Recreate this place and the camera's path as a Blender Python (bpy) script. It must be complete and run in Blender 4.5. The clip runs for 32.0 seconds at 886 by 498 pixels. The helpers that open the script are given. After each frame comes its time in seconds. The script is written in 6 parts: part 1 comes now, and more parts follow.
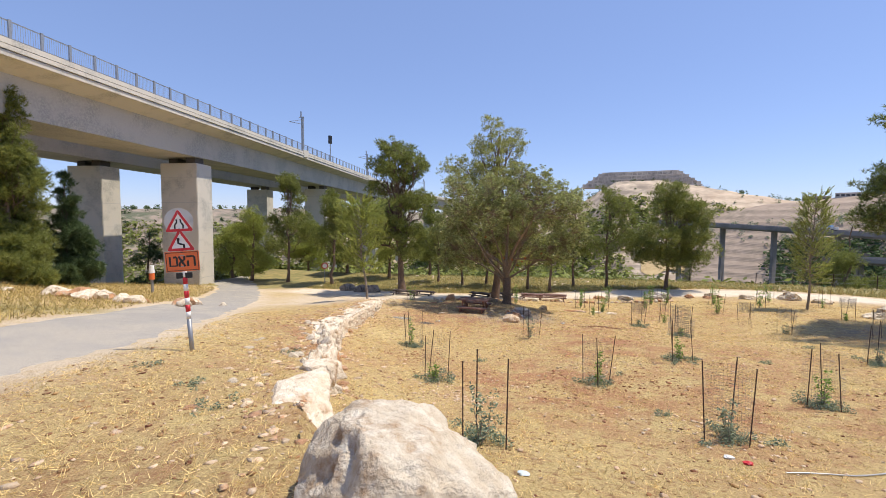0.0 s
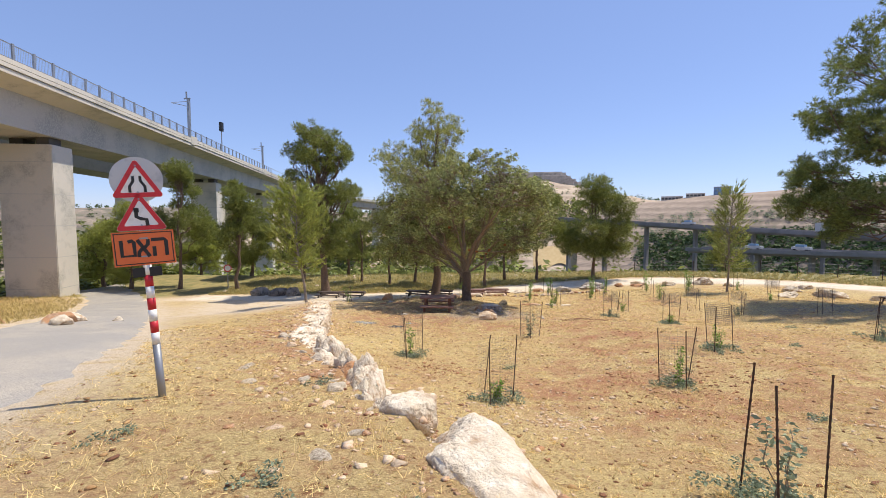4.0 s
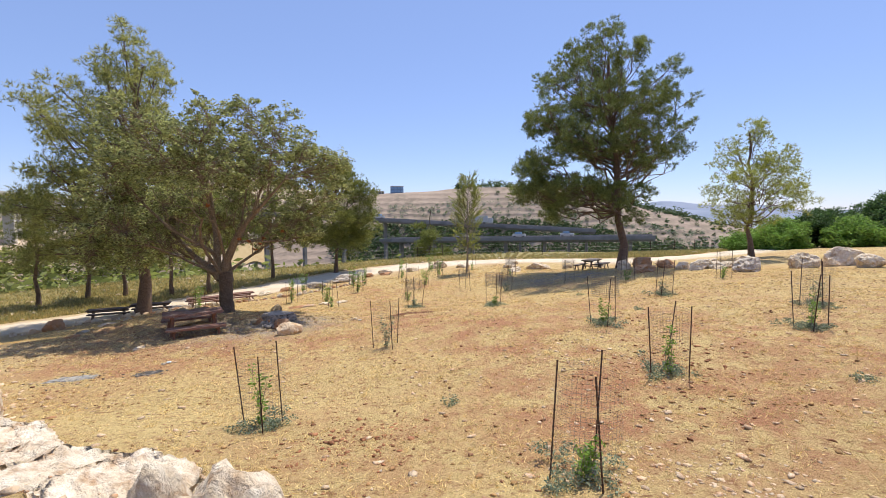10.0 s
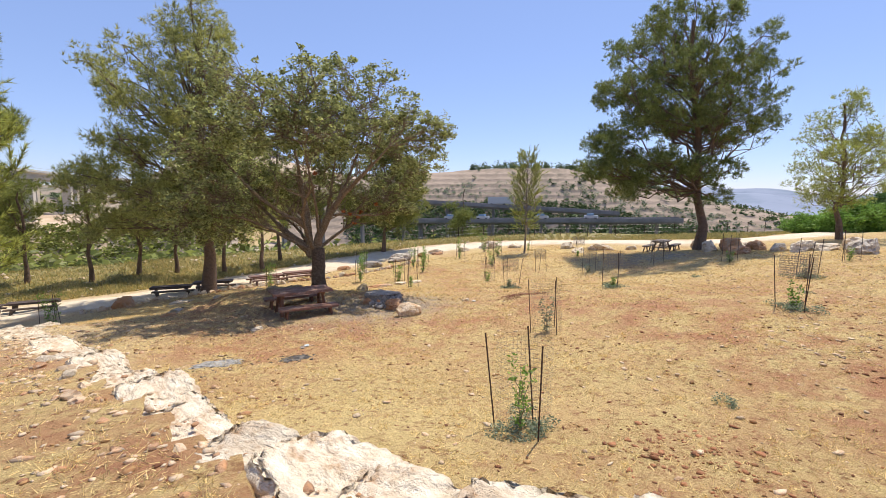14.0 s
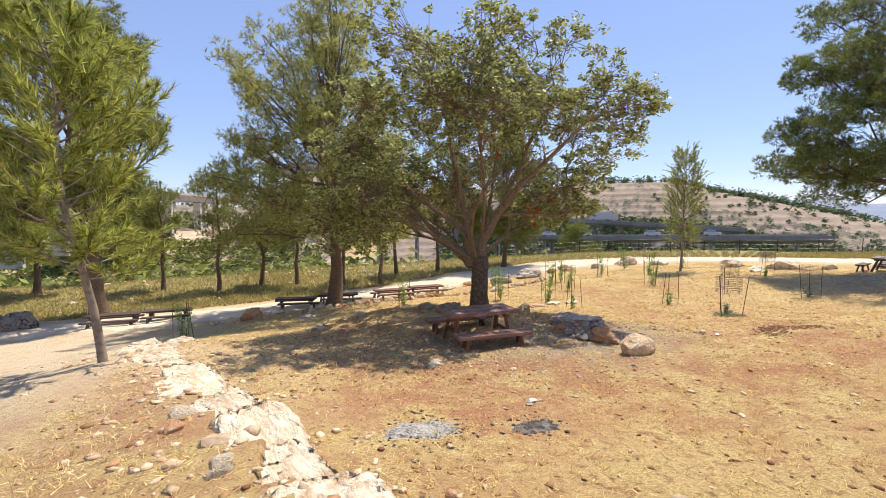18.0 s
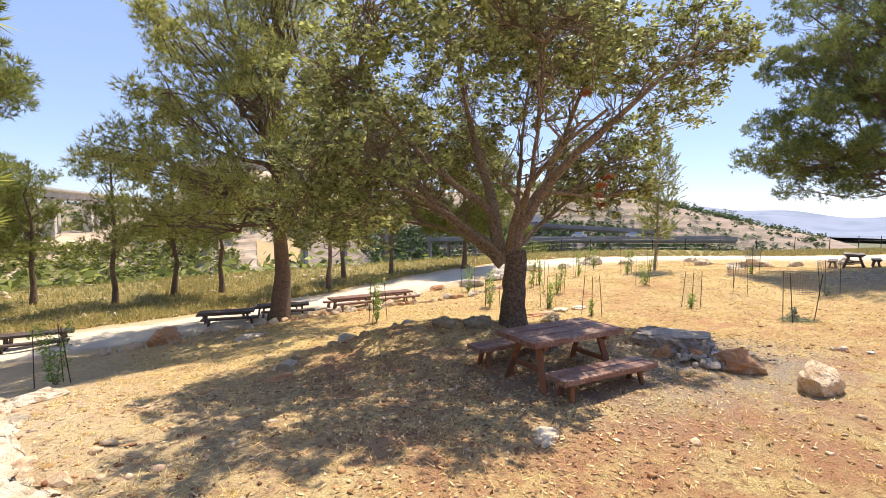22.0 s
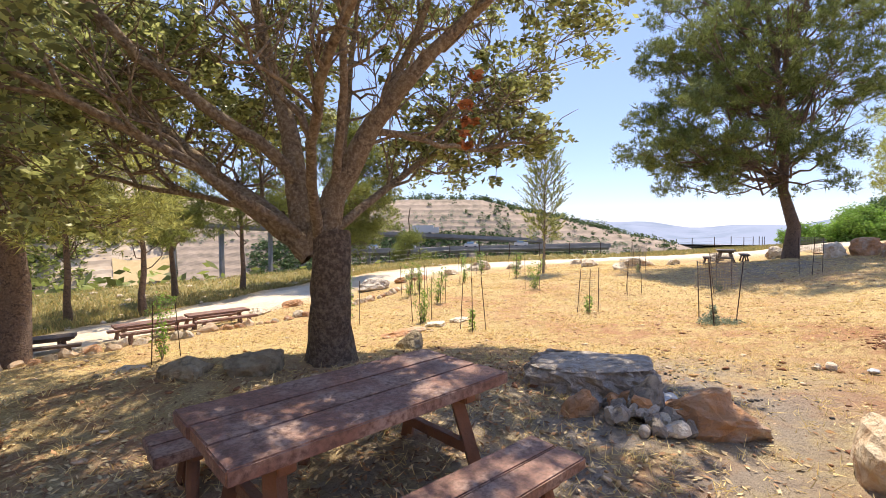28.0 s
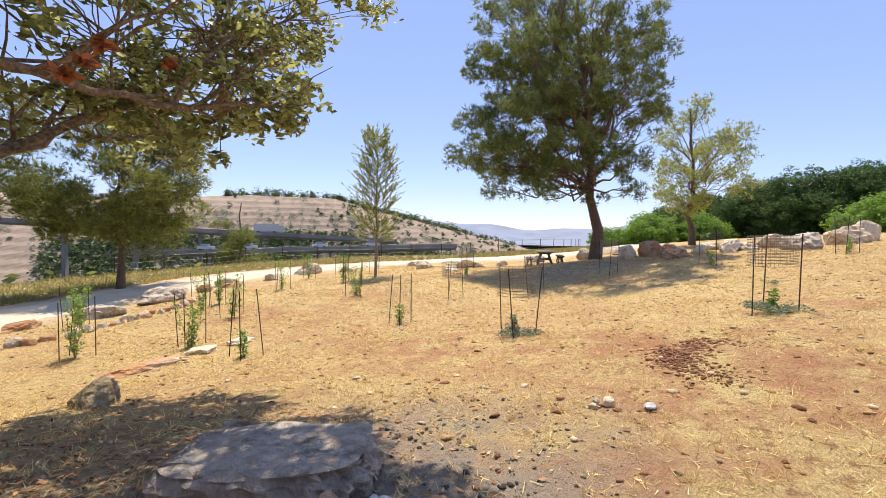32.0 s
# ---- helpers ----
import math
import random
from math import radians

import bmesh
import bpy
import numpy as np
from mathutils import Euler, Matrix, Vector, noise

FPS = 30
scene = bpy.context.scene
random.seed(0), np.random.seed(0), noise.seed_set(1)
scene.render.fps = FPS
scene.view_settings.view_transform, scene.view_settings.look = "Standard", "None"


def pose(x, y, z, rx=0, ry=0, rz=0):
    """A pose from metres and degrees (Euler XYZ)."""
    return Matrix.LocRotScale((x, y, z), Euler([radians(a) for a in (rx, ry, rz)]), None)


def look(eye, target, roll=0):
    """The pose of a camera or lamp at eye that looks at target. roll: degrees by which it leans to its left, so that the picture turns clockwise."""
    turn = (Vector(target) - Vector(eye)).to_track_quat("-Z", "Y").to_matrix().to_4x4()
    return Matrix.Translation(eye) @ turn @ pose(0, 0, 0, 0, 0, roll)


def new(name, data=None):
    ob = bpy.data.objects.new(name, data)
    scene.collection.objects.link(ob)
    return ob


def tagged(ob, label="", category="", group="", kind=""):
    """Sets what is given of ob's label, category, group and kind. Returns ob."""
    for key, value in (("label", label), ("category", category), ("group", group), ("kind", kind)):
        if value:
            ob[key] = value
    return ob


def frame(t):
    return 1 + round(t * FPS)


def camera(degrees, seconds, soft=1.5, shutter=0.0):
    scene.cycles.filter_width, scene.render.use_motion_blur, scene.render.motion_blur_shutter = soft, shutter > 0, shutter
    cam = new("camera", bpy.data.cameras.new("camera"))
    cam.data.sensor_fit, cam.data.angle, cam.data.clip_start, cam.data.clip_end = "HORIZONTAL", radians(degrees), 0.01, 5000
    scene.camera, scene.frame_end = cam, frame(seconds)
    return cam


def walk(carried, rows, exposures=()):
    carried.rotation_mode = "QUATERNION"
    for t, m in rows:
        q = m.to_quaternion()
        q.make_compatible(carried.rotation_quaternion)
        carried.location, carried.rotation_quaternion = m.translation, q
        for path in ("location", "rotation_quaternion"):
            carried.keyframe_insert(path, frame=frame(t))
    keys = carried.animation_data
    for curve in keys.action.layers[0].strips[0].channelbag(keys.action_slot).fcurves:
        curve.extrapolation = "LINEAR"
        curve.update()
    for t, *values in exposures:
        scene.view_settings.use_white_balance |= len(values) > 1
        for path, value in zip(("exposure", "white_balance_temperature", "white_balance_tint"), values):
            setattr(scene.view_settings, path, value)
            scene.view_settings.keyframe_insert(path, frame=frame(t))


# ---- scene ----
cam = camera(90.0, 32.0, 0.8)
# seconds, eye x y z, yaw, pitch, roll
ROWS = [
    (0, -0.133, -0.396, 1.999, 22.85, -3.61, -0.34),
    (0.5, -0.741, -0.440, 1.961, 21.51, -3.62, -0.18),
    (1, -1.279, -0.352, 1.904, 20.35, -3.69, -0.01),
    (1.5, -1.839, -0.186, 1.830, 18.06, -3.68, -0.03),
    (2, -2.388, 0.032, 1.731, 15.28, -3.57, -0.01),
    (2.5, -2.925, 0.297, 1.642, 13.33, -3.57, -0.14),
    (3, -3.416, 0.538, 1.546, 11.95, -3.66, -0.01),
    (3.5, -3.899, 0.876, 1.492, 10.39, -3.69, 0.01),
    (5.5, -5.546, 2.522, 1.235, 4.80, -3.58, 0.44),
    (6, -5.915, 2.982, 1.173, 1.34, -3.88, 0.42),
    (6.5, -6.329, 3.409, 1.112, -2.37, -3.98, 0.26),
    (7, -6.730, 3.857, 1.067, -5.52, -4.01, 0.22),
    (7.5, -7.092, 4.374, 1.052, -8.05, -4.16, 0.27),
    (8, -7.398, 4.873, 0.975, -11.26, -4.11, 0.34),
    (8.5, -7.645, 5.387, 0.840, -14.49, -4.10, 0.32),
    (9, -7.878, 5.884, 0.784, -18.02, -3.93, 0.37),
    (9.5, -8.070, 6.289, 0.730, -23.32, -4.09, 0.44),
    (10, -8.285, 6.671, 0.697, -29.74, -4.24, 0.27),
    (10.5, -8.610, 7.003, 0.710, -35.04, -4.04, 0.06),
    (11, -8.956, 7.331, 0.720, -36.27, -3.93, -0.03),
    (11.5, -9.271, 7.791, 0.672, -35.22, -4.05, -0.17),
    (12, -9.607, 8.208, 0.614, -34.07, -4.04, -0.16),
    (12.5, -9.917, 8.632, 0.571, -32.77, -4.88, -0.05),
    (13, -10.201, 9.030, 0.542, -31.53, -6.13, -0.00),
    (13.5, -10.546, 9.358, 0.456, -30.55, -6.49, -0.13),
    (14, -10.897, 9.747, 0.356, -28.60, -6.57, -0.20),
    (14.5, -11.204, 10.233, 0.305, -26.24, -6.46, -0.14),
    (15, -11.480, 10.657, 0.295, -24.37, -6.21, -0.12),
    (15.5, -11.644, 11.192, 0.177, -21.04, -6.11, -0.28),
    (17.5, -12.111, 13.792, -0.246, -17.19, -4.44, -0.05),
    (18, -12.097, 14.283, -0.318, -17.48, -4.28, 0.03),
    (18.5, -12.100, 14.788, -0.366, -19.12, -4.34, -0.08),
    (19, -12.123, 15.298, -0.440, -21.40, -4.34, -0.30),
    (19.5, -12.111, 15.863, -0.505, -23.68, -4.33, -0.44),
    (20, -12.149, 16.450, -0.596, -24.77, -4.24, -0.57),
    (20.5, -12.270, 17.033, -0.675, -24.92, -4.17, -0.66),
    (21, -12.457, 17.618, -0.760, -25.22, -4.00, -0.72),
    (21.5, -12.654, 18.175, -0.819, -26.11, -3.97, -0.65),
    (22, -12.827, 18.729, -0.854, -27.18, -3.84, -0.34),
    (22.5, -12.801, 19.087, -0.916, -29.26, -3.67, 0.00),
    (23, -12.713, 19.386, -0.957, -32.67, -3.51, 0.12),
    (23.5, -12.611, 19.688, -0.999, -35.41, -3.66, 0.09),
    (24, -12.490, 19.943, -1.121, -39.79, -3.65, 0.18),
    (24.5, -12.248, 20.069, -1.366, -42.51, -3.82, 0.62),
    (26.5, -10.845, 21.171, -1.539, -41.67, -3.67, 0.15),
    (27, -10.428, 21.276, -1.506, -40.88, -3.46, 0.41),
    (27.5, -10.023, 21.327, -1.508, -40.34, -2.93, 0.44),
    (28, -9.619, 21.372, -1.535, -40.47, -2.16, 0.35),
    (28.5, -9.206, 21.426, -1.539, -42.77, -1.88, 0.36),
    (29, -8.797, 21.442, -1.532, -44.48, -1.88, 0.27),
    (29.5, -8.441, 21.452, -1.555, -48.58, -1.94, 0.18),
    (30, -8.097, 21.446, -1.565, -54.75, -2.06, 0.14),
    (30.5, -7.865, 21.410, -1.574, -59.90, -2.24, -0.06),
    (31, -7.666, 21.430, -1.572, -62.66, -2.29, -0.32),
    (31.5, -7.468, 21.504, -1.534, -62.47, -2.30, -0.44),
    (32, -7.314, 21.537, -1.531, -58.91, -2.12, -0.40),
]
walk(cam, [(t, pose(x, y, z, 90 + pitch, roll, yaw)) for t, x, y, z, yaw, pitch, roll in ROWS],
     [(0, 0.05, 6400, 10), (6, 0.06, 6400, 10), (12, 0.1, 6450, 10), (17, 0.23, 6700, 10), (21, 0.5, 6900, 11), (24, 0.6, 6900, 12), (27, 0.62, 6850, 12), (28.5, 0.52, 6850, 12), (30, 0.38, 6850, 12), (32, 0.33, 6850, 12)])

# ---- world, sun, exposure ----
SUN_EL, SUN_AZ = 65.0, 32.0          # degrees above the horizon, and from +x towards +y
world = bpy.data.worlds.new("sky")
scene.world = world
world.use_nodes = True
wn = world.node_tree.nodes
sky = wn.new("ShaderNodeTexSky")
sky.sky_type = 'NISHITA'
sky.sun_disc = False
sky.sun_elevation = radians(SUN_EL)
sky.sun_rotation = radians(90 - SUN_AZ)
sky.altitude = 700
sky.air_density, sky.dust_density, sky.ozone_density = 1.0, 0.25, 4.0
tint = wn.new("ShaderNodeMix")
tint.data_type, tint.blend_type = 'RGBA', 'MULTIPLY'
tint.inputs[0].default_value = 1.0
tint.inputs[7].default_value = (1.06, 0.975, 1.09, 1)
world.node_tree.links.new(sky.outputs[0], tint.inputs[6])
haze = wn.new("ShaderNodeMix")      # thin summer haze evens out the sky
haze.data_type = 'RGBA'
haze.inputs[0].default_value = 0.4
haze.inputs[7].default_value = (2.5, 3.5, 6.1, 1)
world.node_tree.links.new(tint.outputs[2], haze.inputs[6])
world.node_tree.links.new(haze.outputs[2], wn["Background"].inputs[0])
wn["Background"].inputs[1].default_value = 0.14
sun = new("sun", bpy.data.lights.new("sun", "SUN"))
sun.data.energy, sun.data.angle, sun.data.color = 5.0, radians(0.53), (1.0, 0.91, 0.76)
sun.matrix_world = look((0, 0, 0), (-math.cos(radians(SUN_EL)) * math.cos(radians(SUN_AZ)),
                                    -math.cos(radians(SUN_EL)) * math.sin(radians(SUN_AZ)), -math.sin(radians(SUN_EL))))


# ---- materials ----
def mat(name, base, rough=0.8, spots=None, spot_scale=1.0, spot_amount=0.5, grain=None, grain_scale=40.0, bump=0.3, bump_scale=60.0,
        metal=0.0, translucent=0.0, per_piece=0.0, spec=0.5, detail=8.0):
    """A surface: base colour, larger blotches of another colour, fine grain of a third, relief, and a random shift per piece."""
    m = bpy.data.materials.new(name)
    m.use_nodes = True
    nt = m.node_tree
    n, link = nt.nodes, nt.links.new
    b = n["Principled BSDF"]
    b.inputs["Roughness"].default_value = rough
    b.inputs["Metallic"].default_value = metal
    b.inputs["Specular IOR Level"].default_value = 0.3 if translucent else spec
    co = n.new("ShaderNodeTexCoord").outputs["Object"]
    col = n.new("ShaderNodeRGB")
    col.outputs[0].default_value = (*base, 1)
    out = col.outputs[0]

    def blend(fac, a, colour):
        mx = n.new("ShaderNodeMix")
        mx.data_type = 'RGBA'
        link(fac, mx.inputs[0])
        link(a, mx.inputs[6])
        mx.inputs[7].default_value = (*colour, 1)
        return mx.outputs[2]

    def noisy(scale, lo, hi, det=detail):
        t = n.new("ShaderNodeTexNoise")
        t.inputs["Scale"].default_value, t.inputs["Detail"].default_value = scale, det
        t.inputs["Roughness"].default_value = 0.62
        link(co, t.inputs["Vector"])
        r = n.new("ShaderNodeMapRange")
        r.inputs[1].default_value, r.inputs[2].default_value = lo, hi
        link(t.outputs["Fac"], r.inputs[0])
        return r.outputs[0], t.outputs["Fac"]

    if spots:
        f, _ = noisy(spot_scale, 0.62 - 0.3 * spot_amount, 0.72 - 0.22 * spot_amount)
        out = blend(f, out, spots)
    if grain:
        f, _ = noisy(grain_scale, 0.42, 0.66, 4.0)
        out = blend(f, out, grain)
    if per_piece:
        g = n.new("ShaderNodeNewGeometry")
        o = n.new("ShaderNodeObjectInfo")
        add = n.new("ShaderNodeMath")
        add.operation = 'ADD'
        link(g.outputs["Random Per Island"], add.inputs[0])
        link(o.outputs["Random"], add.inputs[1])
        fr = n.new("ShaderNodeMath")
        fr.operation = 'FRACT'
        link(add.outputs[0], fr.inputs[0])
        r = n.new("ShaderNodeMapRange")
        r.inputs[3].default_value, r.inputs[4].default_value = 1 - per_piece, 1 + per_piece
        link(fr.outputs[0], r.inputs[0])
        hs = n.new("ShaderNodeHueSaturation")
        link(r.outputs[0], hs.inputs["Value"])
        link(out, hs.inputs["Color"])
        out = hs.outputs[0]
    link(out, b.inputs["Base Color"])
    if bump:
        _, h = noisy(bump_scale, 0, 1, 6.0)
        bp = n.new("ShaderNodeBump")
        bp.inputs["Strength"].default_value, bp.inputs["Distance"].default_value = bump, 1.2 / bump_scale
        link(h, bp.inputs["Height"])
        link(bp.outputs[0], b.inputs["Normal"])
    if translucent:
        tr = n.new("ShaderNodeBsdfTranslucent")
        glow = n.new("ShaderNodeHueSaturation")      # light passing through a leaf is brighter and yellower
        glow.inputs["Value"].default_value, glow.inputs["Saturation"].default_value = 1.6, 1.0
        link(out, glow.inputs["Color"])
        link(glow.outputs[0], tr.inputs["Color"])
        mx = n.new("ShaderNodeMixShader")
        mx.inputs[0].default_value = translucent
        link(b.outputs[0], mx.inputs[1])
        link(tr.outputs[0], mx.inputs[2])
        link(mx.outputs[0], n["Material Output"].inputs[0])
    return m


CONCRETE = mat("concrete", (0.50, 0.47, 0.44), 0.85, (0.36, 0.35, 0.34), 0.25, 0.6, (0.52, 0.50, 0.46), 6, 0.15, 20)
CONCRETE_EDGE = mat("pale_concrete", (0.64, 0.58, 0.50), 0.85, (0.42, 0.39, 0.34), 0.4, 0.4, (0.6, 0.57, 0.5), 8, 0.1, 20)
GALVANISED = mat("galvanised_steel", (0.33, 0.34, 0.36), 0.5, (0.25, 0.26, 0.27), 3, 0.4, metal=0.7, bump=0.05)
ASPHALT = mat("worn_asphalt", (0.39, 0.355, 0.31), 0.9, (0.48, 0.42, 0.34), 0.5, 0.6, (0.2, 0.19, 0.18), 50, 0.4, 90)
DIRT = mat("pale_dirt", (0.64, 0.54, 0.41), 0.95, (0.56, 0.43, 0.28), 0.7, 0.5, (0.72, 0.64, 0.52), 14, 0.4, 40)
LIMESTONE = mat("limestone", (0.69, 0.57, 0.42), 0.9, (0.47, 0.30, 0.17), 2.4, 0.47, (0.83, 0.74, 0.60), 7, 0.9, 18, per_piece=0.12)
TAN_STONE = mat("tan_limestone", (0.60, 0.43, 0.27), 0.9, (0.42, 0.22, 0.10), 2.6, 0.5, (0.72, 0.60, 0.44), 8, 0.8, 16)
RED_STONE = mat("red_limestone", (0.52, 0.27, 0.125), 0.9, (0.55, 0.44, 0.33), 2.5, 0.5, (0.5, 0.28, 0.16), 9, 0.7, 14, per_piece=0.12)
# pale stone browned to carry the tree's shade in its colour
SHADE_STONE = mat("shaded_brown_stone", (0.27, 0.205, 0.125), 0.95, (0.15, 0.12, 0.075), 3.0, 0.5, (0.38, 0.31, 0.20), 9, 0.7, 14, per_piece=0.2)
GREY_STONE = mat("grey_limestone", (0.47, 0.40, 0.32), 0.9, (0.25, 0.20, 0.16), 2.0, 0.5, (0.55, 0.50, 0.44), 9, 0.7, 14, per_piece=0.15)
SOOTY_STONE = mat("sooty_limestone", (0.27, 0.235, 0.20), 0.9, (0.045, 0.04, 0.036), 2.6, 0.6, (0.42, 0.36, 0.30), 9, 0.7, 14, per_piece=0.2)
PEBBLE = mat("tan_pebbles", (0.68, 0.50, 0.33), 0.9, (0.52, 0.29, 0.15), 3, 0.5, (0.62, 0.5, 0.37), 20, 0.5, 30, per_piece=0.25)
# concrete darkened to carry the shaded side of the highway bridges
BRIDGE_SHADE = mat("shaded_grey_concrete", (0.27, 0.25, 0.245), 0.9, (0.2, 0.19, 0.185), 0.2, 0.5, bump=0.1)
BARK_PINE = mat("pine_bark", (0.16, 0.105, 0.075), 0.95, (0.08, 0.055, 0.045), 7, 0.5, (0.27, 0.19, 0.14), 22, 0.9, 16)
# one brown bark in two tones: trunk darkened for shade, limbs paled for sun
BARK_SHADED = mat("shaded_brown_bark", (0.105, 0.07, 0.046), 0.95, (0.08, 0.055, 0.04), 5, 0.5, (0.26, 0.19, 0.13), 20, 0.9, 22)
BARK_SUNLIT = mat("sunlit_limb_bark", (0.20, 0.135, 0.078), 0.95, (0.12, 0.08, 0.052), 4, 0.5, (0.36, 0.28, 0.19), 24, 0.8, 26)
BARK_YOUNG = mat("young_bark", (0.30, 0.25, 0.2), 0.9, (0.2, 0.15, 0.11), 8, 0.5, bump=0.4)
NEEDLE = mat("pine_needles", (0.205, 0.225, 0.06), 0.5, bump=0, per_piece=0.65, translucent=0.35)
NEEDLE_DEEP = mat("deep_green_pine_needles", (0.18, 0.215, 0.065), 0.5, bump=0, per_piece=0.7, translucent=0.3)
NEEDLE_OLIVE = mat("olive_pine_needles", (0.30, 0.305, 0.10), 0.5, bump=0, per_piece=0.6, translucent=0.45)
NEEDLE_BRIGHT = mat("bright_pine_needles", (0.32, 0.345, 0.09), 0.5, bump=0, per_piece=0.5, translucent=0.4)
NEEDLE_DARK = mat("cypress_needles", (0.09, 0.13, 0.05), 0.65, bump=0, per_piece=0.45, translucent=0.2)
LEAF = mat("olive_green_leaves", (0.255, 0.272, 0.105), 0.4, bump=0, per_piece=0.65, translucent=0.45)
LEAF_BRIGHT = mat("bright_leaves", (0.19, 0.31, 0.06), 0.6, bump=0, per_piece=0.4, translucent=0.35)
LEAF_DUSTY = mat("dusty_leaves", (0.22, 0.265, 0.175), 0.7, bump=0, per_piece=0.35, translucent=0.25)
SHRUB = mat("hedge_leaves", (0.075, 0.135, 0.04), 0.6, bump=0, per_piece=0.5, translucent=0.3)
STRAW = mat("dry_straw", (0.74, 0.575, 0.27), 0.85, bump=0, per_piece=0.35, translucent=0.15)
SLAB_STONE = mat("fire_marked_rock", (0.39, 0.325, 0.265), 0.9, (0.06, 0.052, 0.047), 1.7, 0.46, (0.52, 0.46, 0.40), 11, 0.8, 16)
RUST = mat("rusty_iron", (0.075, 0.05, 0.042), 0.8, (0.16, 0.08, 0.05), 12, 0.4, metal=0.3, bump=0.4, bump_scale=90)
WIRE = mat("zinc_wire", (0.30, 0.29, 0.28), 0.5, metal=0.6, bump=0)
WOOD = mat("red_brown_painted_wood", (0.26, 0.13, 0.095), 0.6, (0.38, 0.26, 0.21), 3, 0.5, (0.14, 0.07, 0.05), 30, 0.3, 40)
WOOD_LEG = mat("orange_brown_wood", (0.24, 0.10, 0.05), 0.6, (0.16, 0.07, 0.04), 4, 0.5, bump=0.3, bump_scale=40)
WOOD_GREY = mat("grey_weathered_wood", (0.24, 0.20, 0.17), 0.75, (0.30, 0.26, 0.23), 3, 0.5, (0.13, 0.10, 0.08), 30, 0.3, 40)
WOOD_DARK = mat("dark_weathered_wood", (0.10, 0.07, 0.06), 0.7, (0.16, 0.12, 0.1), 3, 0.5, (0.07, 0.05, 0.04), 30, 0.3, 40)
ASH = mat("grey_ash", (0.24, 0.225, 0.21), 0.95, (0.06, 0.055, 0.05), 8, 0.7, (0.5, 0.49, 0.47), 30, 0.5, 40)
WHITE_ASH = mat("white_ash", (0.62, 0.61, 0.59), 0.95, (0.35, 0.34, 0.33), 12, 0.5, bump=0.5)
CHAR = mat("charcoal", (0.045, 0.04, 0.038), 0.95, (0.2, 0.18, 0.16), 9, 0.5, bump=0.5)
SOIL = mat("red_soil", (0.25, 0.10, 0.048), 0.95, (0.34, 0.17, 0.085), 4, 0.5, (0.18, 0.08, 0.045), 25, 0.6, 20, per_piece=0.25)
WHITE = mat("white_paint", (0.80, 0.80, 0.78), 0.5, (0.66, 0.64, 0.6), 5, 0.3, bump=0.03)
RED = mat("red_paint", (0.55, 0.02, 0.03), 0.45, (0.42, 0.02, 0.03), 5, 0.3, bump=0.03)
BLACK = mat("black_paint", (0.015, 0.015, 0.016), 0.5, bump=0.03)
ORANGE = mat("orange_paint", (0.78, 0.17, 0.045), 0.5, (0.7, 0.13, 0.035), 3, 0.3, bump=0.03)
BACK_GREY = mat("bare_aluminium", (0.5, 0.5, 0.5), 0.45, (0.4, 0.4, 0.41), 4, 0.3, metal=0.6, bump=0.03)
RUBBER = mat("old_rubber", (0.03, 0.03, 0.028), 0.9, (0.07, 0.065, 0.06), 5, 0.4, bump=0.3)
GLASS_BLUE = mat("blue_glass", (0.25, 0.38, 0.55), 0.15, bump=0)
BUILDING = mat("pale_stone_cladding", (0.68, 0.60, 0.52), 0.85, (0.44, 0.38, 0.33), 0.1, 0.5, bump=0.1, bump_scale=3)
ROOM = mat("dark_opening", (0.10, 0.09, 0.085), 0.9, bump=0.02)
PLASTIC = mat("pale_plastic", (0.6, 0.68, 0.72), 0.4, bump=0)


# ---- building helpers ----
def put(name, verts, faces, material, parent=None, smooth=False, label=""):
    """One mesh object from vertices and faces."""
    me = bpy.data.meshes.new(name)
    verts = np.asarray(verts, dtype=np.float32)
    if isinstance(faces, np.ndarray):
        k = faces.shape[1]
        me.vertices.add(len(verts))
        me.vertices.foreach_set("co", verts.ravel())
        me.loops.add(faces.size)
        me.loops.foreach_set("vertex_index", faces.astype(np.int32).ravel())
        me.polygons.add(len(faces))
        me.polygons.foreach_set("loop_start", np.arange(0, faces.size, k, dtype=np.int32))
        me.update(calc_edges=True)
    else:
        me.from_pydata([tuple(map(float, v)) for v in verts], [], [tuple(map(int, f)) for f in faces])
    if smooth:
        me.shade_smooth()
    me.materials.append(material)
    ob = new(name, me)
    if parent:
        ob.parent = parent
    if label:
        ob["label"] = label
    return ob


def part(name, bm, material, parent=None, label="", smooth=False):
    me = bpy.data.meshes.new(name)
    bm.normal_update()
    bm.to_mesh(me)
    bm.free()
    if smooth:
        me.shade_smooth()
    me.materials.append(material)
    ob = new(name, me)
    if parent:
        ob.parent = parent
    if label:
        ob["label"] = label
    return ob


def thing(name, m, label, category, group="", kind=""):
    ob = new(name)
    ob.empty_display_size = 0.2
    ob.matrix_world = m
    return tagged(ob, label, category, group, kind)


def box_bm(sx, sy, sz, m=None, bevel=0.0):
    bm = bmesh.new()
    bmesh.ops.create_cube(bm, size=1, matrix=Matrix.Diagonal((sx, sy, sz, 1)))
    if bevel:
        bmesh.ops.bevel(bm, geom=bm.edges[:], offset=bevel, segments=2, affect='EDGES')
    if m:
        bmesh.ops.transform(bm, matrix=m, verts=bm.verts)
    return bm


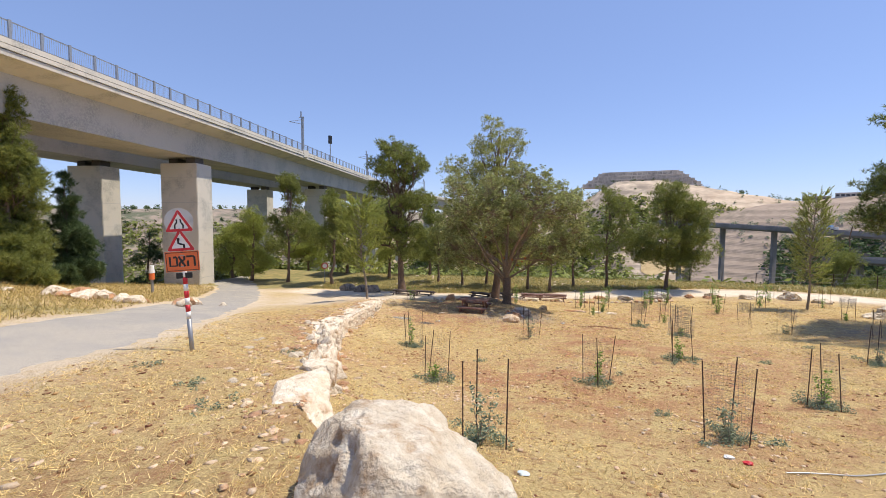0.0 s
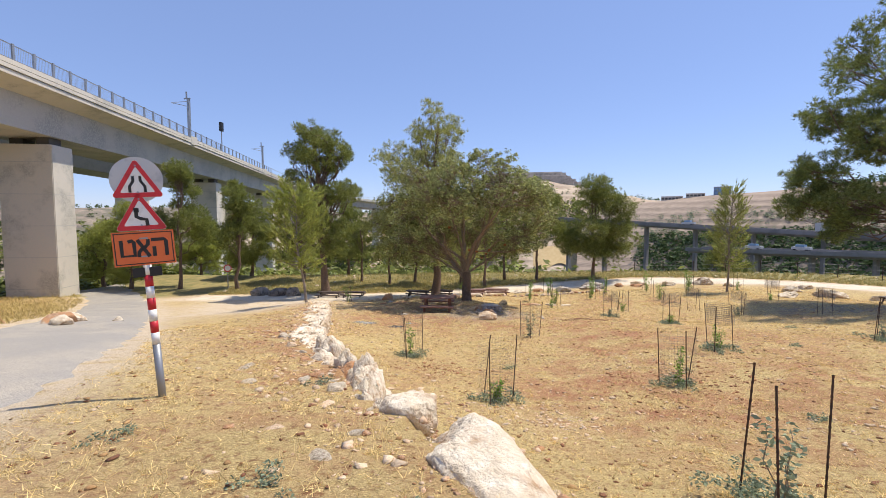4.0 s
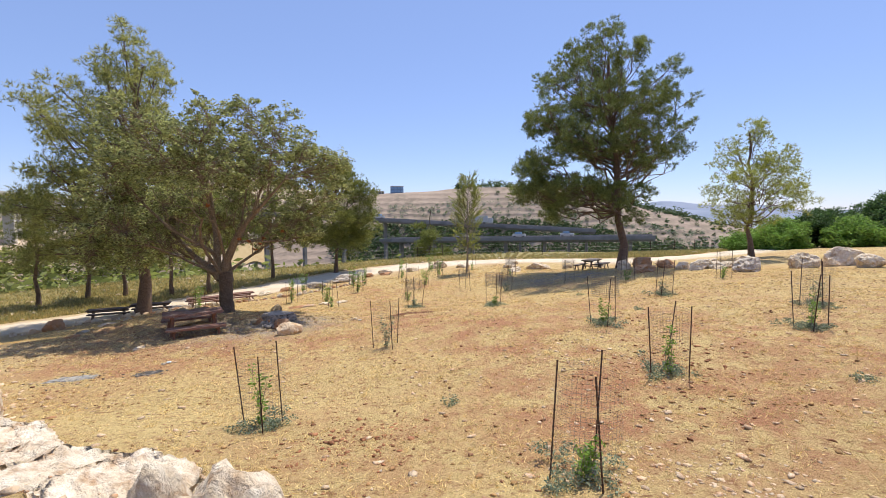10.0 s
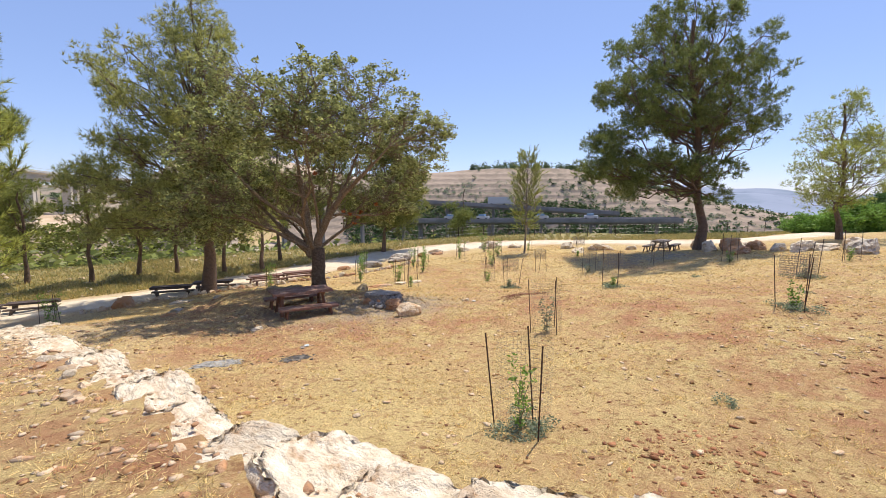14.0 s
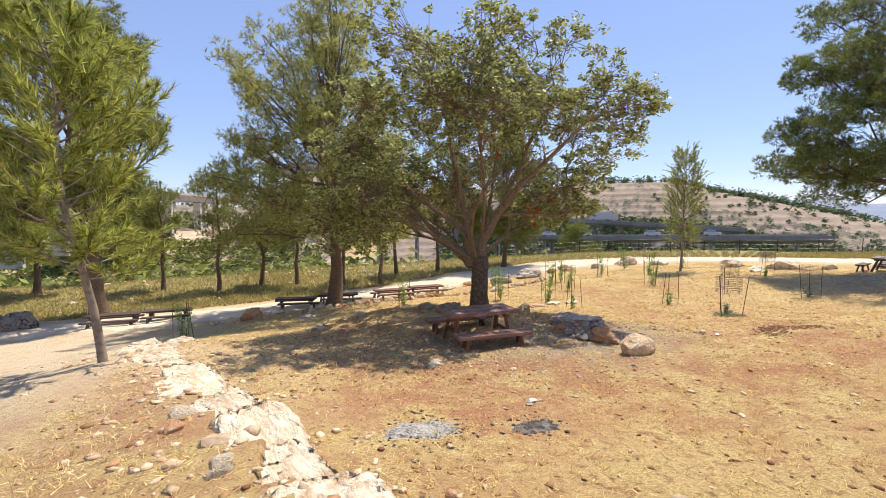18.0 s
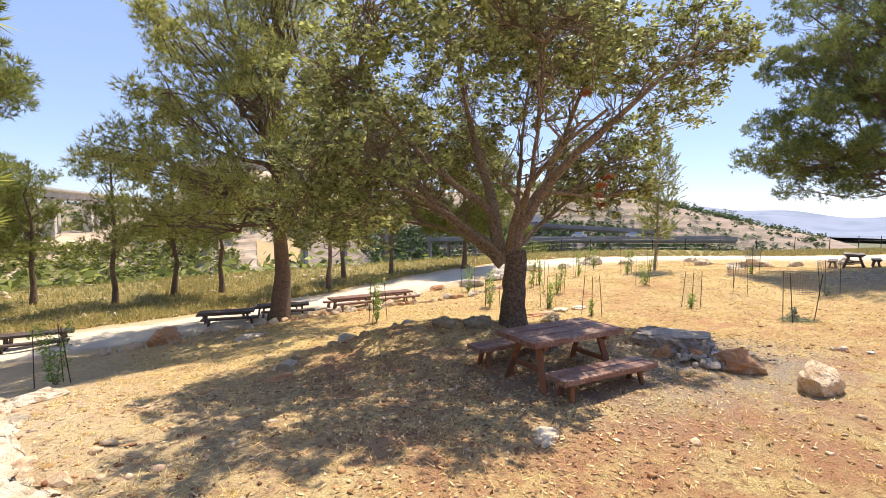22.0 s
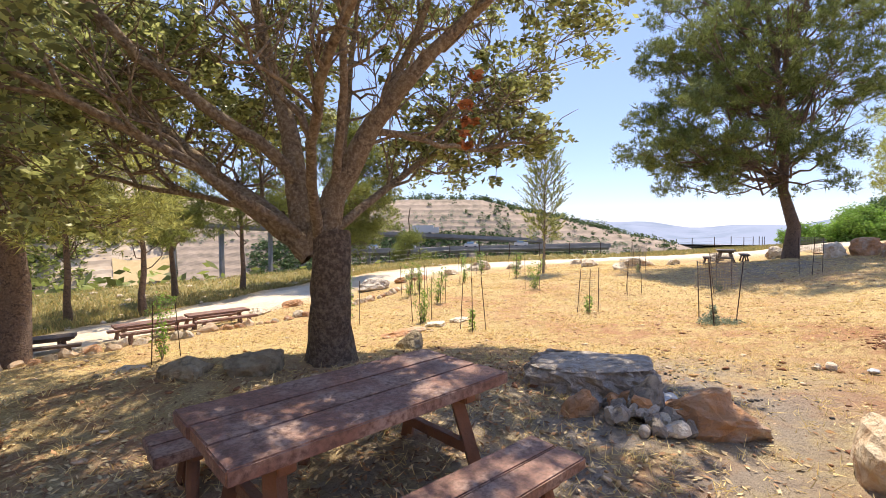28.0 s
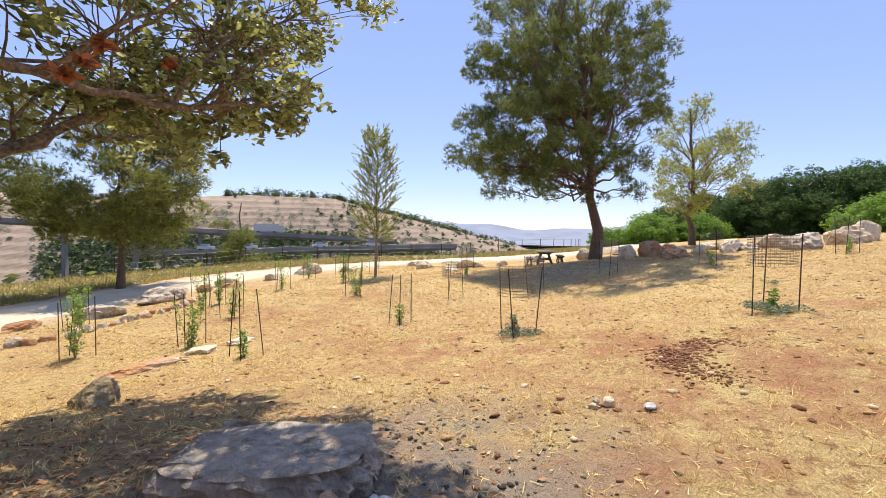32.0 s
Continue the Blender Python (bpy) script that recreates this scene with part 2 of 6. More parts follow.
def rod_bm(a, b, r, r2=None, sides=10):
    a, b = Vector(a), Vector(b)
    bm = bmesh.new()
    bmesh.ops.create_cone(bm, cap_ends=True, segments=sides, radius1=r, radius2=r if r2 is None else r2, depth=(b - a).length)
    m = Matrix.Translation((a + b) / 2) @ (b - a).to_track_quat("Z", "Y").to_matrix().to_4x4()
    bmesh.ops.transform(bm, matrix=m, verts=bm.verts)
    return bm


def plate_bm(points, thick):
    """A flat plate in the xz plane, facing -y."""
    bm = bmesh.new()
    f = bm.faces.new([bm.verts.new((x, 0, z)) for x, z in points])
    r = bmesh.ops.extrude_face_region(bm, geom=[f])
    bmesh.ops.translate(bm, vec=(0, thick, 0), verts=[v for v in r["geom"] if isinstance(v, bmesh.types.BMVert)])
    bmesh.ops.recalc_face_normals(bm, faces=bm.faces)
    return bm


class Tubes:
    """Collects tapering tubes into one mesh."""
    def __init__(self):
        self.v, self.f, self.n = [], [], 0

    def add(self, pts, radii, sides=7, wobble=0.0, rng=None):
        pts = np.asarray(pts, float)
        k = len(pts)
        d = np.gradient(pts, axis=0)
        d /= np.linalg.norm(d, axis=1)[:, None] + 1e-9
        ref = np.array((1.0, 0, 0)) if abs(d[0][0]) < 0.8 else np.array((0, 1.0, 0))
        s = np.cross(d, ref)
        s /= np.linalg.norm(s, axis=1)[:, None] + 1e-9
        c = np.cross(d, s)
        a = np.linspace(0, 2 * math.pi, sides, endpoint=False)
        r = np.asarray(radii, float)[:, None] * np.ones(sides)
        if wobble and rng is not None:
            r = r * (1 + wobble * rng.uniform(-1, 1, r.shape))
        ring = pts[:, None] + r[..., None] * (np.cos(a)[None, :, None] * s[:, None] + np.sin(a)[None, :, None] * c[:, None])
        self.v.append(ring.reshape(-1, 3))
        i, j = np.meshgrid(np.arange(k - 1), np.arange(sides), indexing="ij")
        p, q = i * sides + j, i * sides + (j + 1) % sides
        self.f.append(np.stack([p, q, q + sides, p + sides], -1).reshape(-1, 4) + self.n)
        self.n += k * sides

    def make(self, name, material, parent=None, label=""):
        return put(name, np.concatenate(self.v), np.concatenate(self.f), material, parent, True, label)


# ---- the lie of the land ----
WALL_LINE = np.array([(3.0, -3.0), (-1.6, 2.1), (-3.6, 3.7), (-4.6, 4.9), (-5.9, 6.7), (-7.1, 8.3), (-8.0, 9.6), (-8.8, 10.5), (-9.6, 11.8), (-10.4, 13.0), (-10.8, 14.0), (-11.25, 15.2), (-11.7, 16.4),
                      (-12.4, 18.3), (-13.1, 20.0), (-14.1, 22.3), (-15.0, 23.9), (-16.4, 27.8)])
ROAD_LINE = np.array([(-8.0, -4.0), (-11.0, 2.0), (-13.6, 7.0), (-17.5, 12.0), (-23.5, 18.5), (-31.0, 27.0), (-41.0, 37.0), (-52.0, 45.0)])
PATH_LINE = np.array([(-34.0, 38.0), (-27.0, 38.6), (-20.0, 38.4), (-13.0, 38.3), (-7.0, 40.2), (0.0, 43.8), (8.0, 45.8), (15.0, 45.3), (21.0, 42.0),
                      (23.4, 36.0), (24.0, 31.0), (26.5, 28.0), (32.0, 27.0), (44.0, 29.0)])


# gentle swells and hollows: place and height
SWELLS = ((-1, 0, 0.51), (-6, 3, -0.02), (-9, 8, 0.05), (-3, 9, -0.45), (3, 10, -0.15), (-12, 12, 0.11), (-6, 15, -0.41), (0, 15, 0.08), (6, 16, -0.08), (-14, 18, 0.15), (-8, 20, -0.01), (-2, 20, 0.12), (-15, 25, 0.70), (-8, 26, -0.04), (-1, 27, -0.02), (5, 26, -0.45), (-9, 34, 0.15), (-2, 33, -0.05), (11, 35, 0.02), (16, 26, 0.13), (18, 30, -0.25))


def resample(line, step):
    line = np.asarray(line, float)
    for _ in range(3):      # corner cutting makes the bends round
        q = 0.75 * line[:-1] + 0.25 * line[1:]
        r = 0.25 * line[:-1] + 0.75 * line[1:]
        line = np.concatenate([line[:1], np.stack([q, r], 1).reshape(-1, 2), line[-1:]])
    s = np.concatenate([[0], np.cumsum(np.linalg.norm(np.diff(line, axis=0), axis=1))])
    t = np.arange(0, s[-1], step)
    return np.stack([np.interp(t, s, line[:, 0]), np.interp(t, s, line[:, 1])], -1)


def side_of(x, y, line):
    """Signed distance from a line: positive to the right of its way."""
    p = np.stack([np.asarray(x, float), np.asarray(y, float)], -1)
    best = np.full(p.shape[:-1], 1e9)
    sign = np.ones(p.shape[:-1])
    for a, b in zip(line[:-1], line[1:]):
        d = b - a
        t = np.clip(((p - a) @ d) / (d @ d), 0, 1)
        q = p - (a + t[..., None] * d)
        dist = np.linalg.norm(q, axis=-1)
        closer = dist < best
        best = np.where(closer, dist, best)
        sign = np.where(closer, np.where(q[..., 0] * d[1] - q[..., 1] * d[0] >= 0, 1.0, -1.0), sign)
    return best * sign


def waves(x, y):
    return (0.035 * np.sin(1.3 * x + 0.7 * y) * np.sin(0.9 * y - 0.4 * x + 1) + 0.02 * np.sin(2.9 * x - 1.7 * y + 2) * np.sin(2.3 * y + 1.1 * x)
            + 0.012 * np.sin(5.1 * x + 2.2 * y) * np.sin(4.7 * y - 1.9 * x))


def ground(x, y):
    """Height of the ground."""
    x, y = np.asarray(x, float), np.asarray(y, float)
    cx, cy = np.clip(x, -50, 46), np.clip(y, -8, 52)
    u, v = cx / 20, (cy - 20) / 20
    z = (-2.801 +0.7 * u -2.391 * v +0.035 * u * u +0.647 * u * v +0.328 * v * v
         -0.083 * u ** 3 -0.118 * u * u * v -0.46 * u * v * v +0.355 * v ** 3)
    d = side_of(cx, cy, WALL_LINE)
    step = np.where(d > 0, -0.06 * np.exp(-np.abs(d) / 4.5), 0.48 * np.exp(-np.abs(d) / 4))
    near = np.clip((26 - cy) / 8, 0, 1) * np.clip((cy + 2) / 6, 0, 1)
    z = z + step * near + 0.6 * np.exp(-((cx + 7.2) ** 2 + (cy - 25.9) ** 2) / 3.4 ** 2) + waves(cx, cy)
    z = z + 0.5 * np.exp(-((cx + 9.3) / 2.0) ** 2 - ((cy - 27.2) / 0.9) ** 2)      # low bank edged with stones beside the tree
    for hx, hy, h in SWELLS:
        z = z + h * np.exp(-((cx - hx) ** 2 + (cy - hy) ** 2) / 25)
    # past the level place the land falls into the valley, and stays level behind the walker
    out = np.hypot(np.clip(np.abs(x + 2) - 48, 0, None), np.clip(y - 52, 0, None))
    back = np.clip(-8 - y, 0, None)
    fall = 22 * (1 - np.exp(-out / 110)) * np.clip((y + 30) / 60, 0, 1) + (1.5 + 5 * np.clip(x / 45, 0, 1)) * np.clip(out - 3, 0, 12) / 12 + 45 * np.clip((out - 120) / 250, 0, 1)
    right = np.clip((x - 26) / 14, 0, 1) * np.clip((54 - y) / 12, 0, 1)
    return z - fall * (1 - right) + 0.02 * np.clip(back, 0, 50)


def gz(x, y):
    return float(ground(x, y))


# ---- ground, road and path ----
def spread(lo, hi, step, far):
    core = np.arange(lo, hi + step, step)
    grow, s, out = [], step, hi
    while out < far:
        s *= 1.16
        out += s
        grow.append(out)
    grow = np.array(grow)
    return np.concatenate([lo - (grow[::-1] - hi), core, grow])


def ground_material():
    m = bpy.data.materials.new("dry_ground")
    m.use_nodes = True
    nt = m.node_tree
    n, link = nt.nodes, nt.links.new
    b = n["Principled BSDF"]
    b.inputs["Roughness"].default_value = 0.95
    co = n.new("ShaderNodeTexCoord").outputs["Object"]

    def noisy(scale, lo, hi, det=8.0, stretch=None):
        src = co
        if stretch:
            mp = n.new("ShaderNodeMapping")
            mp.inputs["Rotation"].default_value = (0, 0, stretch[0])
            mp.inputs["Scale"].default_value = (1, stretch[1], 1)
            link(co, mp.inputs[0])
            src = mp.outputs[0]
        t = n.new("ShaderNodeTexNoise")
        t.inputs["Scale"].default_value, t.inputs["Detail"].default_value, t.inputs["Roughness"].default_value = scale, det, 0.65
        link(src, t.inputs["Vector"])
        r = n.new("ShaderNodeMapRange")
        r.inputs[1].default_value, r.inputs[2].default_value = lo, hi
        link(t.outputs["Fac"], r.inputs[0])
        return r.outputs[0], t.outputs["Fac"]

    def blend(fac, a, c):
        mx = n.new("ShaderNodeMix")
        mx.data_type = 'RGBA'
        link(fac, mx.inputs[0])
        if isinstance(a, tuple):
            mx.inputs[6].default_value = (*a, 1)
        else:
            link(a, mx.inputs[6])
        if isinstance(c, tuple):
            mx.inputs[7].default_value = (*c, 1)
        else:
            link(c, mx.inputs[7])
        return mx.outputs[2]

    def times(a, c):
        mu = n.new("ShaderNodeMath")
        mu.operation = 'MULTIPLY'
        link(a, mu.inputs[0])
        link(c, mu.inputs[1])
        return mu.outputs[0]

    def layer(name):
        at = n.new("ShaderNodeAttribute")
        at.attribute_name = name
        return at.outputs["Fac"]

    f1, _ = noisy(0.55, 0.35, 0.65)
    col = blend(f1, (0.44, 0.315, 0.125), (0.57, 0.43, 0.185))
    f2, _ = noisy(2.3, 0.52, 0.72)
    col = blend(f2, col, (0.32, 0.155, 0.066))
    f3, _ = noisy(26, 0.46, 0.64, 5, (0.5, 3.0))
    col = blend(f3, col, (0.72, 0.565, 0.27))
    f5, _ = noisy(7.5, 0.53, 0.66, 6)
    col = blend(f5, col, (0.25, 0.125, 0.05))
    f4, _ = noisy(60, 0.55, 0.75, 3)
    col = blend(f4, col, (0.22, 0.13, 0.065))
    r1, _ = noisy(1.1, 0.40, 0.58)
    bare = blend(f4, (0.38, 0.185, 0.09), (0.27, 0.115, 0.056))
    col = blend(times(layer("bare"), r1), col, bare)
    p1, _ = noisy(1.6, 0.25, 0.5)
    pale = blend(f3, (0.58, 0.46, 0.32), (0.68, 0.58, 0.45))
    col = blend(times(layer("pale"), p1), col, pale)
    s1, _ = noisy(2.0, 0.3, 0.55)
    col = blend(times(layer("soot_and_shade"), s1), col, blend(f4, (0.30, 0.25, 0.20), (0.15, 0.12, 0.10)))
    w1, _ = noisy(0.9, 0.38, 0.6)
    wild = blend(w1, (0.36, 0.28, 0.11), (0.22, 0.20, 0.075))
    col = blend(layer("wild"), col, wild)
    v1, _ = noisy(0.05, 0.4, 0.6)
    scrub = blend(v1, (0.10, 0.12, 0.06), (0.20, 0.18, 0.11))
    col = blend(layer("valley"), col, scrub)
    link(col, b.inputs["Base Color"])
    _, h1 = noisy(9, 0, 1, 10)
    bp = n.new("ShaderNodeBump")
    bp.inputs["Strength"].default_value, bp.inputs["Distance"].default_value = 0.85, 0.10
    link(h1, bp.inputs["Height"])
    _, h2 = noisy(55, 0, 1, 6)
    fine = n.new("ShaderNodeBump")
    fine.inputs["Strength"].default_value, fine.inputs["Distance"].default_value = 0.8, 0.02
    link(h2, fine.inputs["Height"])
    link(bp.outputs[0], fine.inputs["Normal"])
    link(fine.outputs[0], b.inputs["Normal"])
    return m


xs, ys = spread(-26, 26, 0.3, 2500), spread(-4, 50, 0.3, 2600)
gx, gy = np.meshgrid(xs, ys)
flat = np.stack([gx, gy, ground(gx, gy)], -1).reshape(-1, 3)
nx, ny = len(xs), len(ys)
ii, jj = np.meshgrid(np.arange(nx - 1), np.arange(ny - 1))
k0 = (jj * nx + ii).ravel()
GROUND = ground_material()
sheet = put("ground", flat, np.stack([k0, k0 + 1, k0 + nx + 1, k0 + nx], -1), GROUND, None, True)
tagged(sheet, "dry sloping ground of mown straw, red soil and pebbles", "ground", kind="structure")


def layer(name, values):
    at = sheet.data.attributes.new(name, 'FLOAT', 'POINT')
    at.data.foreach_set("value", np.clip(values, 0, 1).astype(np.float32).ravel())


X, Y = flat[:, 0], flat[:, 1]
d_wall, d_path, d_road = side_of(X, Y, WALL_LINE), np.abs(side_of(X, Y, PATH_LINE)), np.abs(side_of(X, Y, ROAD_LINE))


def blob(x, y, r):
    return np.exp(-((X - x) ** 2 + (Y - y) ** 2) / (r * r))


layer("bare", 0.7 * np.exp(-((d_wall + 0.9) / 1.1) ** 2) * np.clip((Y - 3) / 5, 0.2, 1) + 0.9 * blob(-6.5, 21.5, 2.6) + 0.6 * blob(-10, 21, 2.2) + 0.9 * blob(-10.5, 25.0, 2.8) + 0.9 * blob(-1.5, 21.6, 1.2)
      + 0.6 * blob(-3, 11.5, 2.5) + 0.5 * blob(-0.5, 8.5, 2) + 0.6 * blob(-1.5, 15, 2.2) + 0.4 * blob(0, 26, 4) + 0.6 * blob(2.5, 32, 3.5) + 0.7 * blob(-3.3, 20.4, 1.6) + 0.5 * blob(1, 17, 4) + 0.5 * blob(4.5, 11.5, 5) + 0.4 * blob(0, 23, 3) + 0.24 + 0.3 * np.sin(0.7 * X + 0.3 * Y) * np.sin(0.5 * Y - 0.6 * X + 1))
# soot by fire and table; last two blobs paint the big pine's shade
layer("soot_and_shade", 1.1 * blob(-5.0, 23.2, 1.5) + 0.75 * blob(-8.4, 24.2, 2.0) + 0.5 * blob(-6.8, 22.4, 1.5) + 1.0 * blob(11.6, 26.6, 2.4) + 0.9 * blob(14.0, 27.0, 2.4))
layer("pale", np.exp(-np.clip(d_road - 2.4, 0, None) / 0.5) + 1.3 * blob(-18.5, 24, 4.5) + 1.2 * blob(-21.5, 30, 5) + 1.2 * blob(-25, 34, 5) + np.exp(-np.clip(d_path - 1.9, 0, None) / 0.7))
beyond = -side_of(X, Y, PATH_LINE)
layer("wild", np.clip((beyond - 2.6) / 1.5, 0, 1) * (Y > 15) + np.clip((-X - 18 - 0.0 * Y) / 3, 0, 1) * np.clip((14 - Y - (X + 18) * -0.9) / 2, 0, 1))
layer("valley", np.clip((np.hypot(np.clip(np.abs(X) - 44, 0, None), np.clip(Y - 54, 0, None)) - 4) / 10, 0, 1))


def strip(name, line, half, material, label, category, lift, across=9, rough=0.25, seed=3):
    """A road or path laid on the ground, with uneven edges."""
    rng = np.random.default_rng(seed)
    p = resample(line, 0.5)
    d = np.gradient(p, axis=0)
    d /= np.linalg.norm(d, axis=1)[:, None]
    nrm = np.stack([d[:, 1], -d[:, 0]], -1)
    s = np.linspace(-1, 1, across)
    def edge():
        raw = rng.uniform(-rough, rough, len(p))
        return np.convolve(raw, (0.25, 0.5, 0.25), "same")
    w = half + np.stack([edge(), edge()], -1)
    off = np.where(s[None] < 0, s[None] * w[:, :1], s[None] * w[:, 1:])
    q = p[:, None] + off[..., None] * nrm[:, None]
    z = ground(q[..., 0], q[..., 1]) + lift * (1 - np.abs(s[None]) ** 8) - 0.03 * (np.abs(s[None]) > 0.99)
    v = np.concatenate([q, z[..., None]], -1).reshape(-1, 3)
    i, j = np.meshgrid(np.arange(len(p) - 1), np.arange(across - 1), indexing="ij")
    a = (i * across + j).ravel()
    ob = put(name, v, np.stack([a, a + 1, a + across + 1, a + across], -1), material, None, True)
    return tagged(ob, label, category, kind="structure")


strip("road", ROAD_LINE, 2.3, ASPHALT, "narrow worn grey asphalt road with dusty edges", "road", 0.05, rough=0.05)
strip("dirt_path", PATH_LINE, 1.9, DIRT, "pale beaten dirt path with stones along it", "path", 0.05, rough=0.5, seed=5)


# ---- stones ----
def stone_mesh(seed, sx, sy, sz, rough=0.28, sub=3, flat_top=0.0, sharp=False):
    """A weathered boulder, cut by a few random planes, sitting on z=0 with its foot in the ground."""
    rng = np.random.default_rng(seed)
    bm = bmesh.new()
    bmesh.ops.create_icosphere(bm, subdivisions=sub, radius=1)
    cuts = []
    for _ in range(13 if sharp else 9):
        c = rng.normal(size=3)
        c /= np.linalg.norm(c)
        cuts.append((Vector(c), rng.uniform(0.5, 0.8) if sharp else rng.uniform(0.62, 0.9)))
    for v in bm.verts:
        p = v.co.copy()
        for c, lim in cuts:
            over = p.dot(c) - lim
            if over > 0:
                p -= c * over * 0.92
        q = p * 1.5 + Vector((seed * 3.1, seed * 1.7, 0))
        crag = 0.5 - abs(noise.noise(q * 1.7)) - 0.5 * abs(noise.noise(q * 3.6)) - 0.28 * abs(noise.noise(q * 8.0))
        p += p.normalized() * rough * (0.45 * noise.noise(q) + 0.62 * crag)
        if flat_top and p.z > 1 - flat_top:
            p.z = 1 - flat_top + (p.z - 1 + flat_top) * 0.25
        v.co = Vector((p.x * sx, p.y * sy, (p.z + 0.45) * sz / 1.45))
    me = bpy.data.meshes.new("stone")
    bm.normal_update()
    bm.to_mesh(me)
    bm.free()
    return me


def boulder(x, y, size, seed, material=LIMESTONE, turn=0.0, name="boulder", label="", group="", rough=0.28, flat_top=0.0, sink=0.0, sub=3, lift=0.0, sharp=False):
    me = stone_mesh(seed, size[0] / 2, size[1] / 2, size[2], rough, sub, flat_top, sharp)
    me.materials.append(material)
    if not sharp:
        me.shade_smooth()
    ob = new(name, me)
    ob.matrix_world = pose(x, y, gz(x, y) - sink + lift, 0, 0, turn)
    return tagged(ob, label or "weathered pale limestone boulder half sunk in dry ground", "boulder", group)


def ledge_mesh(seed):
    """A flat-topped block of the ledge, a metre each way: uneven outline, worn and pitted top, broken sides."""
    bm = bmesh.new()
    bmesh.ops.create_cube(bm, size=2)
    bmesh.ops.subdivide_edges(bm, edges=bm.edges[:], cuts=20, use_grid_fill=True)
    for v in bm.verts:
        p = v.co.copy()
        m = max(abs(p.x), abs(p.y))
        c = (abs(p.x) ** 4 + abs(p.y) ** 4) ** 0.25
        k = m / max(c, 1e-6)
        a = math.atan2(p.y, p.x)
        k *= 1 + 0.16 * noise.noise(Vector((math.cos(a) * 1.3, math.sin(a) * 1.3, seed)))
        q = Vector((p.x * 1.6, p.y * 1.6, p.z * 0.8)) + Vector((seed * 2.3, 0, 0))
        crag = abs(noise.noise(q * 1.9)) + 0.5 * abs(noise.noise(q * 4.3)) + 0.25 * abs(noise.noise(q * 9))
        if m > 0.9:
            k *= 1.04 - 0.22 * crag - (0.10 if p.z > 0.8 else 0.0)
        z = p.z
        if z > 0.97:
            z += 0.14 * noise.noise(q * 0.8) - 0.20 * crag - 0.5 * max(0.0, m - 0.8)
        v.co = Vector((p.x * k * 0.5, p.y * k * 0.5, (z + 1) * 0.5))
    me = bpy.data.meshes.new("stone")
    bm.normal_update()
    bm.to_mesh(me)
    bm.free()
    return me


# the low wall of rough stones along the slope
wall = thing("stone_wall", Matrix.Identity(4), "low rough wall of loose pale and rust-stained limestone boulders", "stone wall")
rng = np.random.default_rng(11)
line = resample(WALL_LINE, 0.1)
s_at = 0.1 * int(np.argmin(np.hypot(line[:, 0] + 5.9, line[:, 1] - 6.7)))
length = len(line) * 0.1
base_meshes = []
for i in range(14):
    me = stone_mesh(40 + i, 0.5, 0.5, 1.0, 0.55, 4, 0.0) if i < 9 else ledge_mesh(40 + i)
    me.materials.append(RED_STONE if i == 4 else LIMESTONE)
    me.shade_smooth()
    base_meshes.append(me)
chip_meshes = []
for i in range(8):
    me = stone_mesh(320 + i, 0.5, 0.5, 1.0, 0.4, 2, 0.2, True)
    me.materials.append((LIMESTONE, LIMESTONE, PEBBLE, RED_STONE)[i % 4])
    chip_meshes.append(me)


def wall_stone(px, py, size, turn, z, flat=False, tilt=8, small=False):
    ob = new("stone", chip_meshes[int(rng.integers(8))] if small else base_meshes[int(rng.integers(9, 14)) if flat else int(rng.integers(9))])
    ob.parent = wall
    ob.matrix_world = pose(px, py, z, rng.uniform(-tilt, tilt), rng.uniform(-tilt, tilt), turn) @ Matrix.Diagonal((*size, 1))


while s_at < length - 0.6:
    i = int(s_at / 0.1)
    p, d = line[i], line[min(i + 3, len(line) - 1)] - line[i]
    ang = math.degrees(math.atan2(d[1], d[0]))
    nrm = np.array((d[1], -d[0])) / (np.linalg.norm(d) + 1e-9)
    late = p[1] > 10.5
    L = rng.uniform(1.0, 1.9) if late else rng.uniform(0.55, 1.1)
    W = rng.uniform(0.75, 1.1) if late else rng.uniform(0.5, 0.85)
    q = p + nrm * (rng.uniform(-0.1, 0.2) if late else rng.uniform(-0.2, 0.2))
    bank, foot = gz(*(p - nrm * 0.7)), gz(*(p + nrm * 0.7))
    top = bank + (rng.uniform(-0.1, 0.0) if late else rng.uniform(-0.05, 0.15))
    h = (top - foot + 0.2) / (0.95 if late else 0.95)
    wall_stone(*q, (L, W, h), ang + rng.uniform(-12, 12), foot - 0.2, late, 3 if late else 10)
    for _ in range(3):      # smaller broken stones at the foot and on the bank
        side = rng.choice((-1, 1, 1))
        q = p + nrm * (side * rng.uniform(0.3, 0.62)) + d * rng.uniform(-2, 2)
        r = rng.uniform(0.08, 0.3)
        wall_stone(*q, (r * 1.4, r, r * 0.6), rng.uniform(0, 360), gz(*q) - 0.04, small=True)
    s_at += L * (0.62 if late else 0.42)


# the large worn rocks at the near end of the wall
for i, (px, py, size, turn, top) in enumerate(((-1.6, 2.15, (1.75, 1.35, 1.15), 20, 0.66), (-4.5, 4.65, (2.7, 0.95, 0.7), 123, gz(-5.2, 4.2) + 0.10), (-5.65, 6.5, (0.7, 0.6, 0.55), 40, gz(-6.2, 6.2) + 0.16))):
    me = stone_mesh(72 + i, size[0] / 2, size[1] / 2, size[2], 0.3 if i < 2 else 0.5, 5 if i < 2 else 4, 0.3 if i == 0 else 0.35)
    me.materials.append(LIMESTONE)
    me.shade_smooth()
    ob = new("stone", me)
    ob.parent = wall
    ob.matrix_world = pose(px, py, top - max(v.co.z for v in me.vertices), 0, 0, turn)
